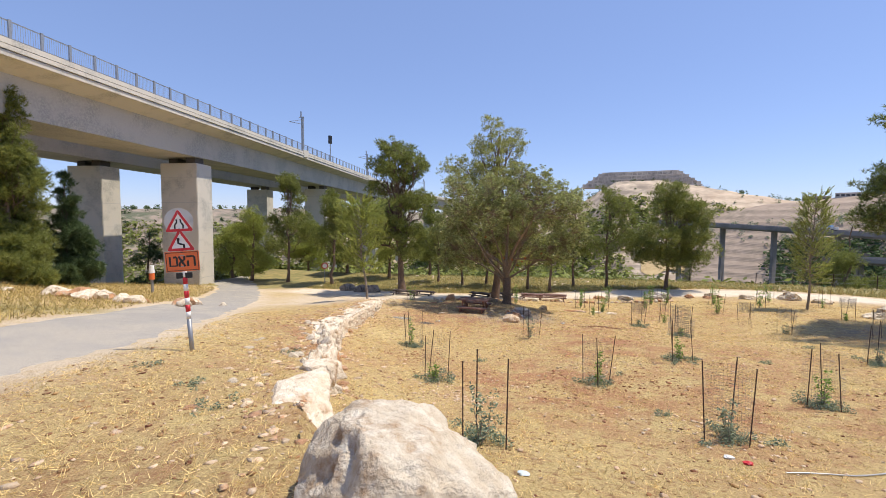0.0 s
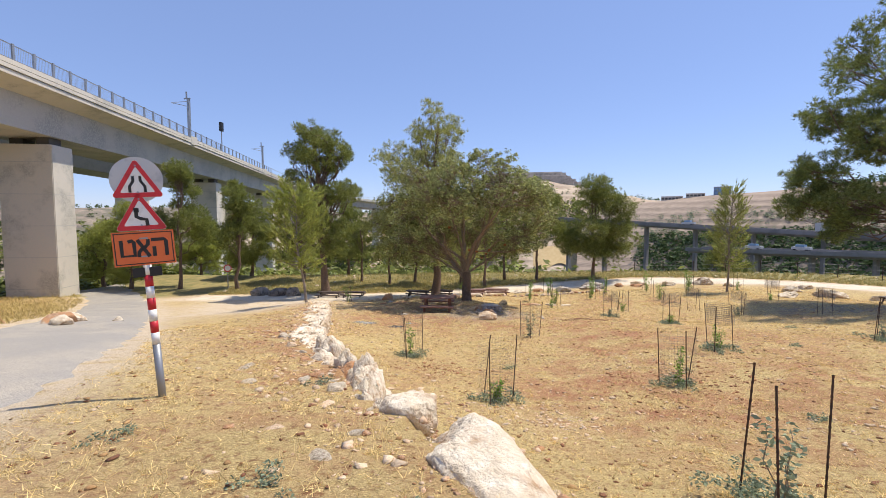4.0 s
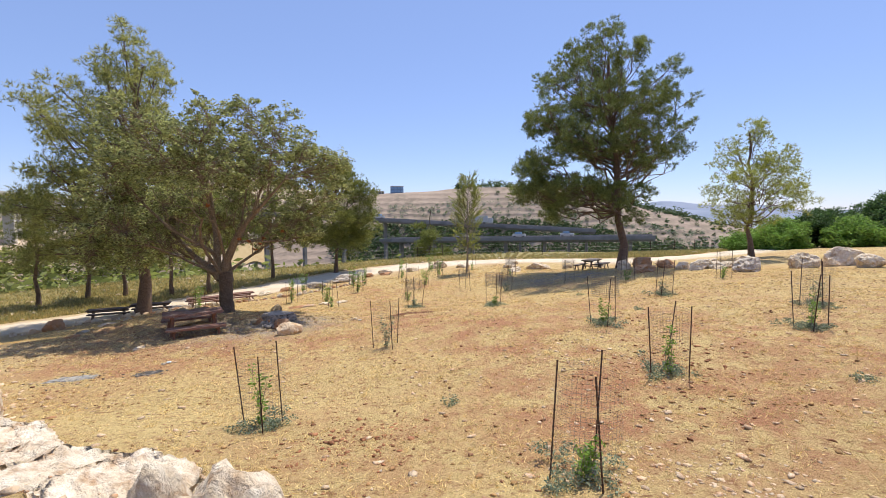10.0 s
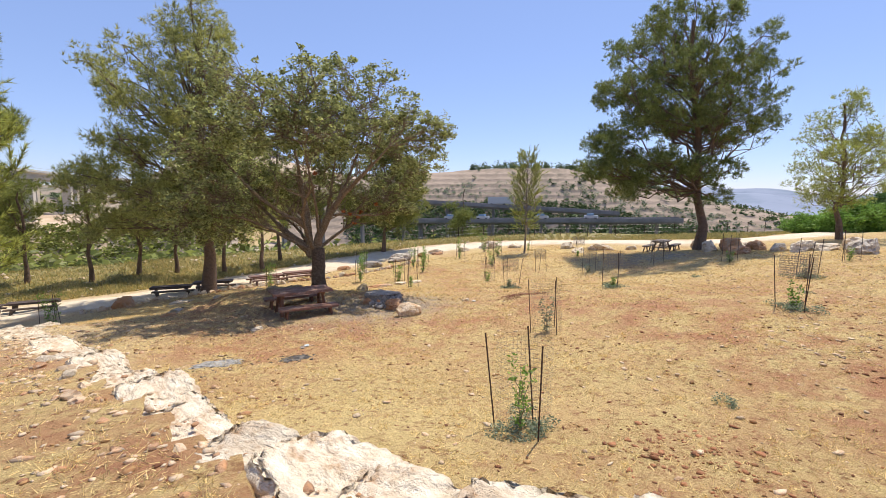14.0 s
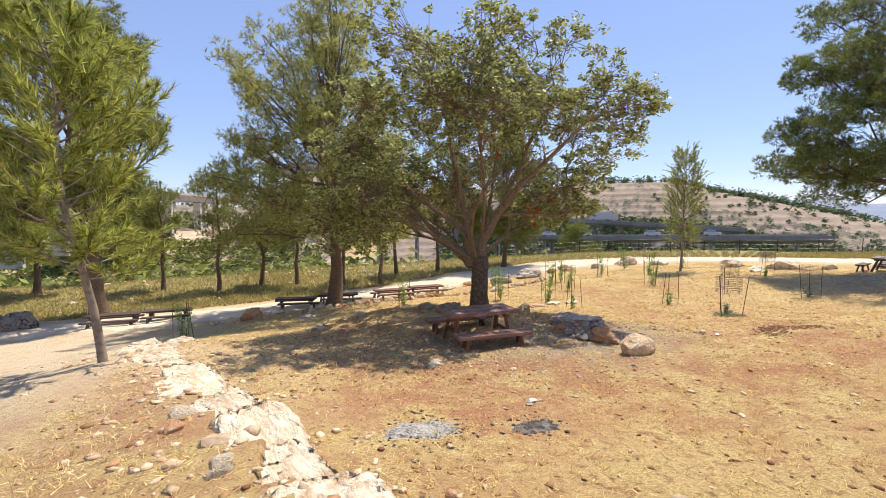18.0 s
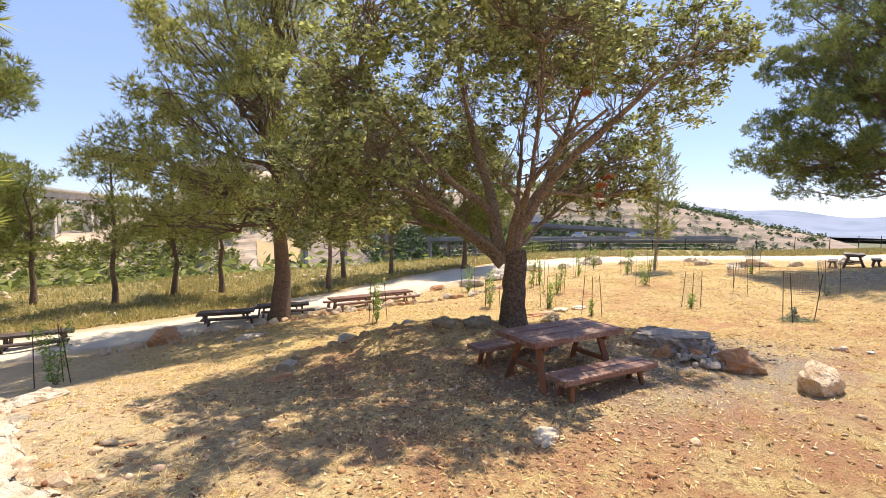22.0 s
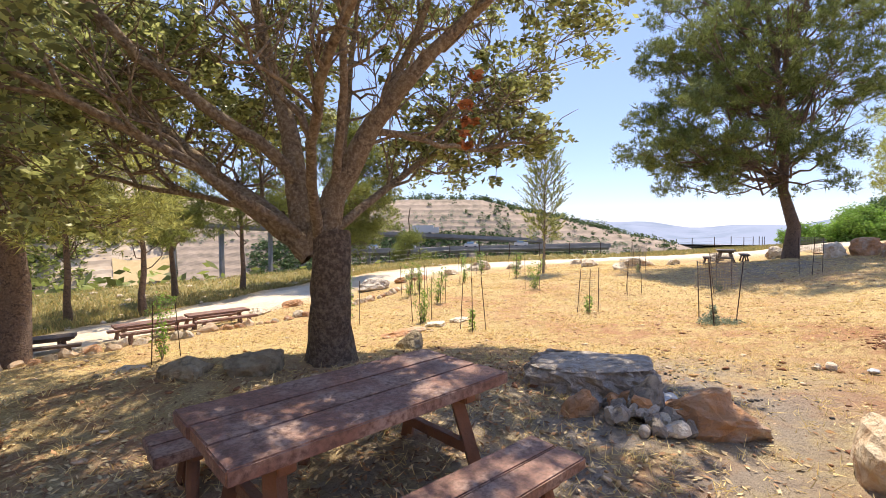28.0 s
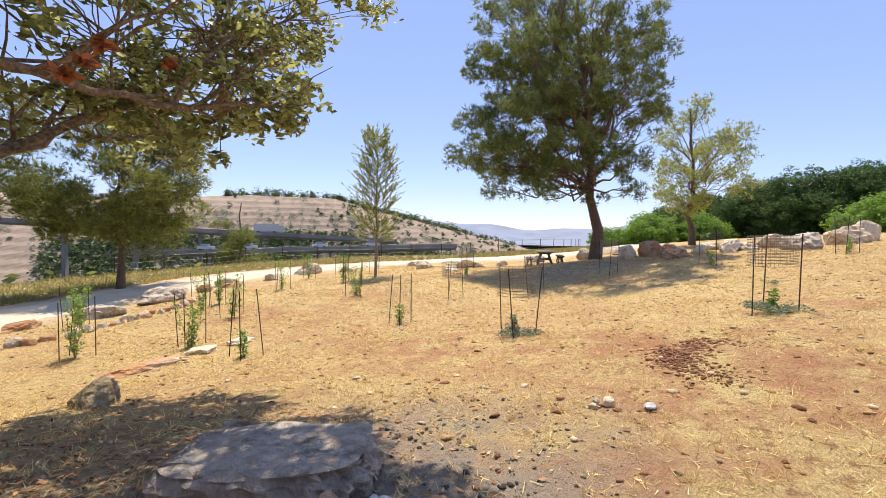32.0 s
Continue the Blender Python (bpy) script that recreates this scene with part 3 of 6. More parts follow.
for _ in range(18):
    q = line[int(rng.integers(90, 175))]
    r = rng.uniform(0.1, 0.24)
    q = q - np.array((rng.uniform(0.5, 1.9), rng.uniform(0.0, 0.8)))
    wall_stone(*q, (r * 1.5, r, r * 0.45), rng.uniform(0, 360), gz(*q) - 0.03, small=True)


# ---- trees ----
def leaf_cloud(rng, centres, spreads, counts, size, style, squash=0.75):
    """Many small leaves or needles in clumps round the centres: vertices and triangles."""
    idx = np.repeat(np.arange(len(centres)), counts)
    n = len(idx)
    off = rng.normal(size=(n, 3))
    off /= np.linalg.norm(off, axis=1)[:, None]
    off *= rng.uniform(0.15, 1.0, n)[:, None] ** 0.6
    off[:, 2] *= squash
    p = centres[idx] + off * spreads[idx][:, None]
    if style == "leaf":
        a = rng.normal(size=(n, 3))
        a[:, 2] *= 0.5
        a /= np.linalg.norm(a, axis=1)[:, None]
        b = np.cross(a, rng.normal(size=(n, 3)))
        b /= np.linalg.norm(b, axis=1)[:, None]
        s = size * rng.uniform(0.6, 1.3, n)[:, None]
        v = np.stack([p - a * s, p + b * s * 0.45, p + a * s, p - b * s * 0.45], 1)
        return v.reshape(-1, 3), np.arange(n * 4).reshape(-1, 4)
    # needles: a tuft is a tight brush of thin blades that points outwards and up
    blades = 9
    out = off / (np.linalg.norm(off, axis=1)[:, None] + 1e-6) + np.array((0, 0, 0.6)) + rng.normal(size=(n, 3)) * 0.35
    out /= np.linalg.norm(out, axis=1)[:, None]
    d = np.repeat(out, blades, 0) + rng.normal(size=(n * blades, 3)) * 0.5
    d /= np.linalg.norm(d, axis=1)[:, None]
    w = np.cross(d, rng.normal(size=(n * blades, 3)))
    w /= np.linalg.norm(w, axis=1)[:, None]
    s = size * rng.uniform(0.6, 1.3, n * blades)[:, None]
    q = np.repeat(p, blades, 0)
    v = np.stack([q - w * s * 0.048, q + w * s * 0.048, q + d * s], 1)
    return v.reshape(-1, 3), np.arange(n * blades * 3).reshape(-1, 3)


def bent(rng, a, b, k=6, sag=0.0, jitter=0.06):
    """A crooked way from a to b."""
    a, b = np.asarray(a, float), np.asarray(b, float)
    t = np.linspace(0, 1, k)[:, None]
    p = a + (b - a) * t
    p[1:-1] += rng.normal(size=(k - 2, 3)) * jitter * np.linalg.norm(b - a)
    p[:, 2] += sag * np.sin(t[:, 0] * math.pi)
    return p


def tree(name, x, y, height, lobes, leaf_mat, bark, style="needle", leaf=0.14, clumps=26, per_clump=22, trunk_r=0.22, lean=(0, 0), view=0.0,
         label="", category="tree", seed=1, limbs=None, fork=None, shift=(0, 0), front=1.0, back_from=99.0, depth=0.75, group="", clump_r=0.42, base=None, bare_to=0.25, kind="", limb_bark=None):
    """A tree: a tapered trunk, limbs that reach to every part of the crown, and a crown of small clumps.
    lobes: (across, up, radius[, towards]) in metres; across is measured along the direction view (degrees)."""
    rng = np.random.default_rng(seed)
    z0 = (gz(x, y) if base is None else base) - 0.15
    ob = thing(name, pose(x, y, z0), label, category, group, kind)
    c, s = math.cos(radians(view)), math.sin(radians(view))
    pos, rad = [], []
    wide = max(abs(l[0]) + l[2] for l in lobes)
    for l in lobes:
        if len(l) > 3:
            ds = [l[3]]
        else:
            room = math.sqrt(max(wide * wide - l[0] * l[0], 0.3)) * depth
            ds = [rng.uniform(-0.25, 0.25) * room, rng.uniform(0.5, 0.9) * room, -rng.uniform(0.5, 0.9) * room * front] if room > 1.6 * l[2] else [rng.uniform(-0.4, 0.4) * room]
        if len(l) == 3 and l[0] > back_from:
            ds = [rng.uniform(0.45, 0.65) * room, rng.uniform(0.8, 1.0) * room]
        for d in ds:
            pos.append((l[0] * c - d * s + shift[0], l[0] * s + d * c + shift[1], l[1] + rng.uniform(-0.2, 0.2) * l[2]))
            rad.append(l[2])
    pos, rad = np.array(pos), np.array(rad)
    top = np.array((lean[0], lean[1], height * 0.93))
    tr = Tubes()
    trunk_top = fork if fork else height * 0.93
    tp = bent(rng, (0, 0, 0), top * (trunk_top / top[2]), 9, 0, 0.012)
    r = trunk_r * (1 - 0.75 * np.linspace(0, 1, 9) * (trunk_top / height))
    r[0] *= 1.45
    r[1] *= 1.1
    tr.add(tp, r, 12, 0.07, rng)
    tr.make("trunk", bark, ob)
    br = Tubes()
    cc, cr = [], []
    for p, rr in zip(pos, rad):
        k = max(3, int(clumps * (rr / 1.5) ** 2))
        o = rng.normal(size=(k, 3))
        o /= np.linalg.norm(o, axis=1)[:, None]
        o *= (rng.uniform(0.12, 1.0, k)[:, None]) ** 0.45 * rr
        o[:, 2] *= 0.8
        cl = p + o
        cc.append(cl)
        cr.append(np.full(k, clump_r) * rng.uniform(0.6, 1.3, k))
        if limbs is None:
            h0 = np.clip(p[2] * rng.uniform(0.55, 0.8), height * bare_to, trunk_top)
            start = top * (h0 / top[2])
        else:
            ends = np.array([l[-1] for _, l in limbs])
            mid = np.array([l[len(l) * 2 // 3] for _, l in limbs])
            dist = np.linalg.norm(np.concatenate([ends, mid]) - p, axis=1)
            start = np.concatenate([ends, mid])[int(np.argmin(dist))]
        r0 = trunk_r * 0.30 * (0.4 + 0.6 * min(1, rr / 1.5)) * (0.42 if limbs else 1)
        way = bent(rng, start, p, 6, -0.1 * rr if style == "needle" else 0.08 * rr)
        br.add(way, np.linspace(r0, r0 * 0.35, 6), 5)
        for q in cl[:: 2 if style == "needle" else 1]:
            f = way[int(rng.integers(2, 6))]
            br.add(bent(rng, f, q, 4), np.linspace(r0 * 0.3, 0.006, 4), 4)
    if limbs:
        for thick, l in limbs:
            l = np.asarray(l, float)
            t = np.linspace(0, 1, len(l))
            ti = np.linspace(0, 1, 14)
            ls = np.stack([np.interp(ti, t, l[:, a]) for a in range(3)], -1)
            for _ in range(2):
                ls[1:-1] = 0.25 * ls[:-2] + 0.5 * ls[1:-1] + 0.25 * ls[2:]
            ls[1:-1] += rng.normal(size=(12, 3)) * 0.014
            br.add(ls, 0.022 + (thick - 0.022) * (1 - np.linspace(0, 1, 14)) ** 0.9, 9, 0.05, rng)
            for m in range(8):
                b0 = ls[int(rng.integers(5, 13))]
                out = np.array((b0[0], b0[1], 0.0)) / (math.hypot(b0[0], b0[1]) + 0.2) + rng.normal(size=3) * 0.45 + np.array((0, 0, 0.75))
                b1 = b0 + out / np.linalg.norm(out) * rng.uniform(0.7, 1.5)
                way = bent(rng, b0, b1, 6, 0.05, 0.05)
                br.add(way, np.linspace(0.026, 0.008, 6), 6)
                for w in range(4):
                    q0 = way[int(rng.integers(2, 6))]
                    br.add(bent(rng, q0, q0 + rng.normal(size=3) * 0.3 + np.array((0, 0, 0.3)), 4), np.linspace(0.014, 0.004, 4), 4)
    br.make("limb_work", limb_bark or bark, ob)
    cc, cr = np.concatenate(cc), np.concatenate(cr)
    v, f = leaf_cloud(rng, cc, cr, rng.integers(int(per_clump * 0.6), int(per_clump * 1.4) + 1, len(cc)), leaf, style)
    put("crown", v, f, leaf_mat, ob)
    return ob


def cone_lobes(height, width, bottom, rng_seed, n=14):
    rng = np.random.default_rng(rng_seed)
    out = []
    for i in range(n):
        t = (i + 0.5) / n
        z = bottom + (height - bottom) * t
        w = width * (1 - t) ** 0.8 + 0.12
        out.append((rng.uniform(-1, 1) * w * 0.5, z, max(0.22, w * 0.62), rng.uniform(-1, 1) * w * 0.4))
        if w > 0.7:
            out.append((rng.choice((-1, 1)) * w * 0.8, z + rng.uniform(-0.3, 0.3), w * 0.4, rng.uniform(-1, 1) * w * 0.6))
    return out


def round_lobes(height, width, bottom, rng_seed, n=16, size=0.3):
    rng = np.random.default_rng(rng_seed)
    out = []
    for i in range(n):
        t = rng.uniform(0, 1)
        z = bottom + (height - bottom) * (0.08 + 0.85 * t)
        w = width * math.sqrt(max(0.06, 1 - (2 * t - 0.85) ** 2))
        a = rng.uniform(0, 2 * math.pi)
        q = rng.uniform(0.35, 0.85) * w
        out.append((q * math.cos(a), z, width * size * rng.uniform(0.7, 1.2), q * math.sin(a)))
    return out


# the spreading tree over the picnic table
# each limb: its thickness at the fork, and its course as (across, up, away) seen from the table
BOUGHS = (
    (0.19, ((-0.2, 1.5, 0), (-0.45, 1.8, 0), (-1.0, 2.15, -0.1), (-1.5, 2.55, -0.1), (-2.0, 3.1, 0.0), (-3.2, 3.8, 0.2))),
    (0.175, ((-0.25, 1.5, 0), (-0.4, 1.95, 0.1), (-0.44, 2.85, 0.2), (-0.75, 3.5, 0.5), (-0.95, 4.3, 0.7), (-1.3, 5.2, 0.9), (-1.5, 6.3, 1.0))),
    (0.09, ((-0.42, 2.4, 0.1), (-0.6, 2.8, -0.2), (-1.17, 3.1, -0.6), (-1.9, 3.8, -1.0), (-2.5, 4.6, -1.3), (-2.9, 5.3, -1.5))),
    (0.19, ((-0.15, 1.5, 0), (-0.05, 1.85, 0), (0.15, 2.43, 0), (0.57, 3.0, -0.1), (0.8, 3.35, -0.2), (1.3, 3.85, -0.3), (2.3, 4.7, -0.4), (3.0, 5.4, -0.4))),
    (0.08, ((0.5, 2.9, 0), (0.62, 3.2, 0.2), (0.8, 3.8, 0.4), (1.1, 4.5, 0.6), (1.5, 5.6, 0.8), (1.7, 6.6, 0.9))),
    (0.07, ((-0.1, 1.9, 0.1), (0.0, 2.4, 0.5), (0.02, 3.0, 0.8), (0.02, 3.8, 1.1), (0.1, 4.8, 1.4), (0.2, 6.2, 1.6))),
    (0.06, ((0.1, 2.3, -0.1), (0.3, 2.9, -0.5), (0.42, 3.6, -0.9), (0.55, 4.5, -1.4), (0.6, 5.4, -1.8))),
    (0.05, ((0.57, 3.0, 0), (0.9, 3.05, 0.3), (1.3, 3.0, 0.7), (1.9, 2.95, 1.1), (2.4, 3.1, 1.5))),
    (0.07, ((-0.1, 1.7, -0.1), (0.0, 2.2, -0.6), (0.15, 2.7, -1.2), (0.5, 3.2, -1.9), (1.0, 3.7, -2.5), (1.5, 4.0, -2.9))),
    (0.08, ((-0.3, 1.6, 0.1), (-0.7, 1.9, 0.5), (-1.3, 2.3, 1.1), (-2.2, 2.7, 1.7), (-3.2, 3.0, 2.1))),
    (0.07, ((-0.05, 1.7, 0.1), (0.3, 2.1, 0.6), (0.9, 2.7, 1.3), (1.6, 3.3, 1.9), (2.2, 4.0, 2.4))),
    (0.06, ((-0.3, 1.7, -0.1), (-0.8, 2.2, -0.7), (-1.4, 2.7, -1.4), (-2.2, 3.2, -2.1), (-2.9, 3.8, -2.5))),
    (0.05, ((-0.6, 2.0, 0.1), (-1.5, 2.2, 0.4), (-2.6, 2.4, 0.5), (-3.8, 2.7, 0.5))),
)
limb_list = [(t, [(0.758 * a + 0.652 * d, -0.652 * a + 0.758 * d, u) for a, u, d in way]) for t, way in BOUGHS]
CT = (-7.12, 26.5)
tree("spreading_tree", *CT, 8.5, [
    (1.47, 7.2, 1.07), (2.67, 6.5, 0.97), (4.1, 5.6, 0.8, 0.8), (3.3, 4.3, 0.75, 2.6), (4.3, 5.9, 0.8, 0.5), (4.2, 5.1, 0.7, 1.6), (3.4, 6.3, 0.8, 0.6), (-0.09, 7.1, 1.16), (-1.66, 7.3, 1.07), (0.74, 5.8, 1.26), (2.30, 4.56, 1.0, 2.2),
    (2.5, 3.3, 0.65, 2.9), (1.66, 3.61, 0.87, 2.40), (-0.92, 5.8, 1.26), (-2.67, 5.9, 1.16), (-3.50, 4.82, 1.07), (-2.39, 3.78, 1.07), (-3.68, 3.61, 1.07), (-4.05, 2.41, 0.87),
    (-2.94, 2.32, 0.87, -1.20), (-0.92, 3.96, 0.97, 2.80), (0.55, 7.85, 0.78), (3.0, 3.4, 0.75, 1.9), (3.4, 4.7, 0.8, 2.2), (1.9, 3.0, 0.6, 3.2), (2.0, 6.1, 1.0, 0.0), (2.9, 5.3, 0.9, 0.6), (0.9, 6.6, 0.9, -0.6), (3.6, 6.9, 0.85, 0.0), (2.6, 7.6, 0.85, 0.0), (4.6, 6.3, 0.65, 0.3), (1.2, 8.2, 0.75, 0.0), (-0.6, 8.1, 0.7, 0.2),
    (-0.9, 3.6, 0.8, 1.6), (-0.6, 4.9, 0.9, 2.1), (-2.0, 4.2, 0.9, 1.2), (-3.0, 3.6, 0.8, 0.3), (-2.6, 5.0, 0.9, 0.9), (-1.6, 3.4, 0.8, 2.4), (-3.6, 3.0, 0.7, 1.2),
    (1.25, 3.7, 0.7, 1.0), (1.6, 3.2, 0.6, 1.2), (2.4, 3.6, 0.7, 1.1), (3.0, 3.3, 0.6, 1.2), (2.3, 2.75, 0.5, 1.3), (1.1, 2.8, 0.5, 1.2)],
    LEAF, BARK_SHADED, "leaf", 0.062, 95, 30, 0.28, (0.1, 0), -31, "broad spreading tree with many limbs and small olive-green leaves", "tree", 7,
    limb_list, 1.75, depth=0.85, clump_r=0.2, front=0.75, back_from=1.2, limb_bark=BARK_SUNLIT)

# a few withered sprays low in the crown
rng = np.random.default_rng(71)
WITHERED = mat("withered_leaves", (0.36, 0.13, 0.05), 0.7, bump=0, per_piece=0.5, translucent=0.3)
wc = np.array([(1.2, -1.2, 2.95), (1.35, -1.05, 3.15), (1.0, -1.45, 2.75), (0.75, -1.7, 3.1), (2.2, -0.4, 3.4), (0.4, -2.2, 3.2), (-0.6, -2.6, 4.4)])
for spray in wc:
    v, f = leaf_cloud(rng, spray[None], np.full(1, 0.07), np.full(1, 22), 0.06, "leaf")
    put("withered_spray", v, f, WITHERED, bpy.data.objects["spreading_tree"], label="rust-brown withered leaves")

# pines and other trees, placed round the lawn and beyond the path
tree("big_pine", 17.2, 26.8, 15.6, [
    (-3.4, 13.2, 1.23), (-1.4, 14.4, 1.23), (0.5, 13.6, 1.32), (-1.1, 11.6, 1.85), (1.9, 11.2, 1.50), (3.2, 13.2, 0.70), (3.7, 11.6, 0.79), (2.9, 9.8, 1.0), (4.3, 12.9, 0.55), (4.7, 11.2, 0.5), (5.0, 9.7, 0.45), (4.5, 8.0, 0.5), (-0.6, 15.2, 0.7), (1.6, 14.6, 0.6),
    (3.6, 8.8, 0.70), (-4.1, 10.2, 1.32), (-2.1, 8.8, 1.94), (0.9, 8.6, 1.85), (-4.6, 7.2, 1.41), (2.9, 7.5, 1.23), (-5.2, 5.4, 1.14), (-3.1, 5.4, 1.58),
    (-0.5, 5.4, 1.41), (1.5, 5.1, 1.06), (-3.4, 4.0, 0.88), (0.9, 3.8, 0.70)], NEEDLE_DEEP, BARK_PINE, "needle", 0.24, 28, 28, 0.27, (-0.5, 1.0), -31,
    "tall dark-green pine with a leaning bare trunk", "pine tree", 21, depth=0.62, clump_r=0.34, shift=(-0.3, 1.4))
tree("tall_pine", -10.75, 36.4, 15.2, [
    (0.4, 14.4, 0.97), (-0.5, 13.2, 1.14), (1.2, 13.3, 0.88), (0.2, 11.6, 1.50), (-2.2, 11.7, 0.97), (-4.1, 11.2, 0.79), (-3.2, 10.1, 1.06), (1.8, 10.3, 1.06),
    (-0.9, 9.4, 1.67), (2.0, 8.2, 1.41), (-2.9, 7.8, 1.50), (0.0, 7.1, 1.76), (-4.1, 5.9, 1.32), (2.5, 5.9, 1.41), (-1.6, 5.0, 1.67), (0.8, 4.5, 1.41), (-3.8, 3.9, 1.06), (2.7, 3.7, 0.97)],
    NEEDLE_OLIVE, BARK_PINE, "needle", 0.24, 26, 20, 0.28, (0.3, 0), -10, "tall olive-green pine with a straight bare trunk", "pine tree", 22, clump_r=0.4)
tree("leaning_pine", -22.0, 40.6, 17.0, [
    (-1.1, 15.1, 1.14), (0.5, 14.4, 1.23), (-2.2, 13.2, 1.14), (1.6, 13.1, 1.06), (0.0, 12.4, 1.50), (2.0, 9.8, 1.23), (-2.3, 11.0, 0.97), (0.5, 9.4, 1.14),
    (-2.5, 8.5, 1.14), (-0.7, 7.1, 1.67), (1.1, 6.3, 1.23), (-2.7, 5.9, 1.14), (0.9, 4.5, 1.06)],
    NEEDLE, BARK_PINE, "needle", 0.3, 26, 24, 0.34, (-1.2, 0), 10, "tall pine with a leaning dark trunk", "pine tree", 23, clump_r=0.4)


def young_pine(name, x, y, height, seed, label, lean=(-0.75, 0.25), reach_at=2.3, trunk=0.085, low=0.27, count=64, needles=1.0, needle_mat=None):
    """A slim leaning pine whose thin upswept branches carry long brushes of needles along most of their length."""
    rng = np.random.default_rng(seed)
    ob = thing(name, pose(x, y, gz(x, y) - 0.1), label, "pine tree")
    z = np.linspace(0, 1, 12)
    stem = np.stack([lean[0] * z ** 0.8 + 0.06 * np.sin(9 * z), lean[1] * z + 0.05 * np.sin(7 * z + 1), height * z], -1)
    tr = Tubes()
    tr.add(stem, trunk * (1 - 0.9 * z), 10, 0.06, rng)
    tr.make("trunk", BARK_YOUNG, ob)
    br = Tubes()
    at, along_, spots = [], [], []
    for k in range(count):
        t = low + (0.97 - low) * (k + rng.uniform(0, 1)) / count
        p0 = np.array([np.interp(t, z, stem[:, a]) for a in range(3)])
        reach = reach_at * (1 - t) ** 0.6 * min(1.0, 0.55 + 2.2 * (t - low)) * rng.uniform(0.65, 1.1) + 0.35
        az = k * 2.4 + rng.uniform(-0.5, 0.5)
        rise = rng.uniform(0.35, 0.75) if t > 0.4 else rng.uniform(-0.1, 0.35)
        s = np.linspace(0, 1, 7)[:, None]
        way = p0 + s * reach * np.array((math.cos(az), math.sin(az), rise)) + s ** 2 * np.array((0, 0, 0.5 * reach * 0.6))
        br.add(way, np.linspace(trunk * 0.26, 0.006, 7), 5)
        shoots = [(way[2:], 1.0)]
        for m in range(5):      # side shoots
            q0 = way[int(rng.integers(2, 6))]
            dirn = (way[-1] - way[0]) / np.linalg.norm(way[-1] - way[0]) + rng.normal(size=3) * 0.55 + np.array((0, 0, 0.45))
            q = q0 + np.linspace(0, 1, 5)[:, None] * dirn * rng.uniform(0.3, 0.6) * min(1, reach)
            br.add(q, np.linspace(0.008, 0.004, 5), 4)
            shoots.append((q, 0.8))
        for way_, f in shoots:
            n = int(34 * f * needles)
            u = rng.uniform(0.15, 1, n) * (len(way_) - 1)
            i = np.clip(u.astype(int), 0, len(way_) - 2)
            spots.append(way_[i] + (way_[i + 1] - way_[i]) * (u - i)[:, None])
            along_.append(np.repeat(((way_[-1] - way_[0]) / np.linalg.norm(way_[-1] - way_[0]))[None], n, 0))
    br.make("limb_work", BARK_YOUNG, ob)
    p, d = np.repeat(np.concatenate(spots), 4, 0), np.repeat(np.concatenate(along_), 4, 0)
    n = len(p)
    d = d + rng.normal(size=(n, 3)) * 0.45
    d /= np.linalg.norm(d, axis=1)[:, None]
    w = np.cross(d, rng.normal(size=(n, 3)))
    w /= np.linalg.norm(w, axis=1)[:, None]
    ln = rng.uniform(0.14, 0.27, n)[:, None] * (reach_at / 2.3) ** 0.8
    v = np.stack([p - w * 0.011, p + w * 0.011, p + d * ln], 1).reshape(-1, 3)
    put("crown", v, np.arange(n * 3).reshape(-1, 3), needle_mat or NEEDLE_BRIGHT, ob)


young_pine("young_pine", -15.8, 24.1, 6.2, 24, "young bright-green feathery pine with a thin leaning pale trunk")
young_pine("slim_conifer", 11.2, 36.9, 7.8, 25, "slim young conifer with a thin straight trunk", (0.1, 0.0), 1.3, 0.08, 0.24, 96, 0.55)
tree("open_crowned_pine", 25.2, 22.5, 9.2, round_lobes(9.4, 3.9, 2.0, 8, 34, 0.25), NEEDLE_BRIGHT, BARK_PINE, "needle", 0.22, 30, 17, 0.16, (-0.4, 0.3), -30,
     "light-green open-crowned pine beside a dirt path", "pine tree", 26, clump_r=0.36)
tree("bushy_pine", 3.2, 46.6, 10.0, round_lobes(10.0, 3.7, 1.6, 66, 20, 0.42), NEEDLE, BARK_PINE, "needle", 0.25, 34, 26, 0.16, (0.1, 0), 0,
     "dense bushy pine in dry grass beyond the path", "pine tree", 46, clump_r=0.5)
for i, (x, y, h, w, bot, m) in enumerate([
        (-17.5, 46.5, 8.0, 2.0, 2.2, NEEDLE), (-15.0, 47.5, 9.0, 2.2, 2.6, NEEDLE), (-12.6, 46.4, 7.5, 1.8, 2.2, NEEDLE), (-9.6, 44.6, 8.5, 2.0, 2.4, NEEDLE),
        (-7.2, 43.6, 8.0, 1.9, 2.4, NEEDLE), (-5.4, 47.4, 10.0, 2.5, 2.6, NEEDLE), (-2.2, 47.2, 10.6, 2.8, 2.6, NEEDLE), (-21.2, 48.2, 8.0, 2.2, 2.2, NEEDLE)]):
    tree("small_pine", x, y, h, round_lobes(h, w, bot, 60 + i, 12, 0.42), m, BARK_PINE, "needle", 0.26, 26, 20, 0.13, (0.1, 0), 0,
         "small thin-trunked pine in dry grass beyond the path", "pine tree", 40 + i, group="pines beyond the path", clump_r=0.4)
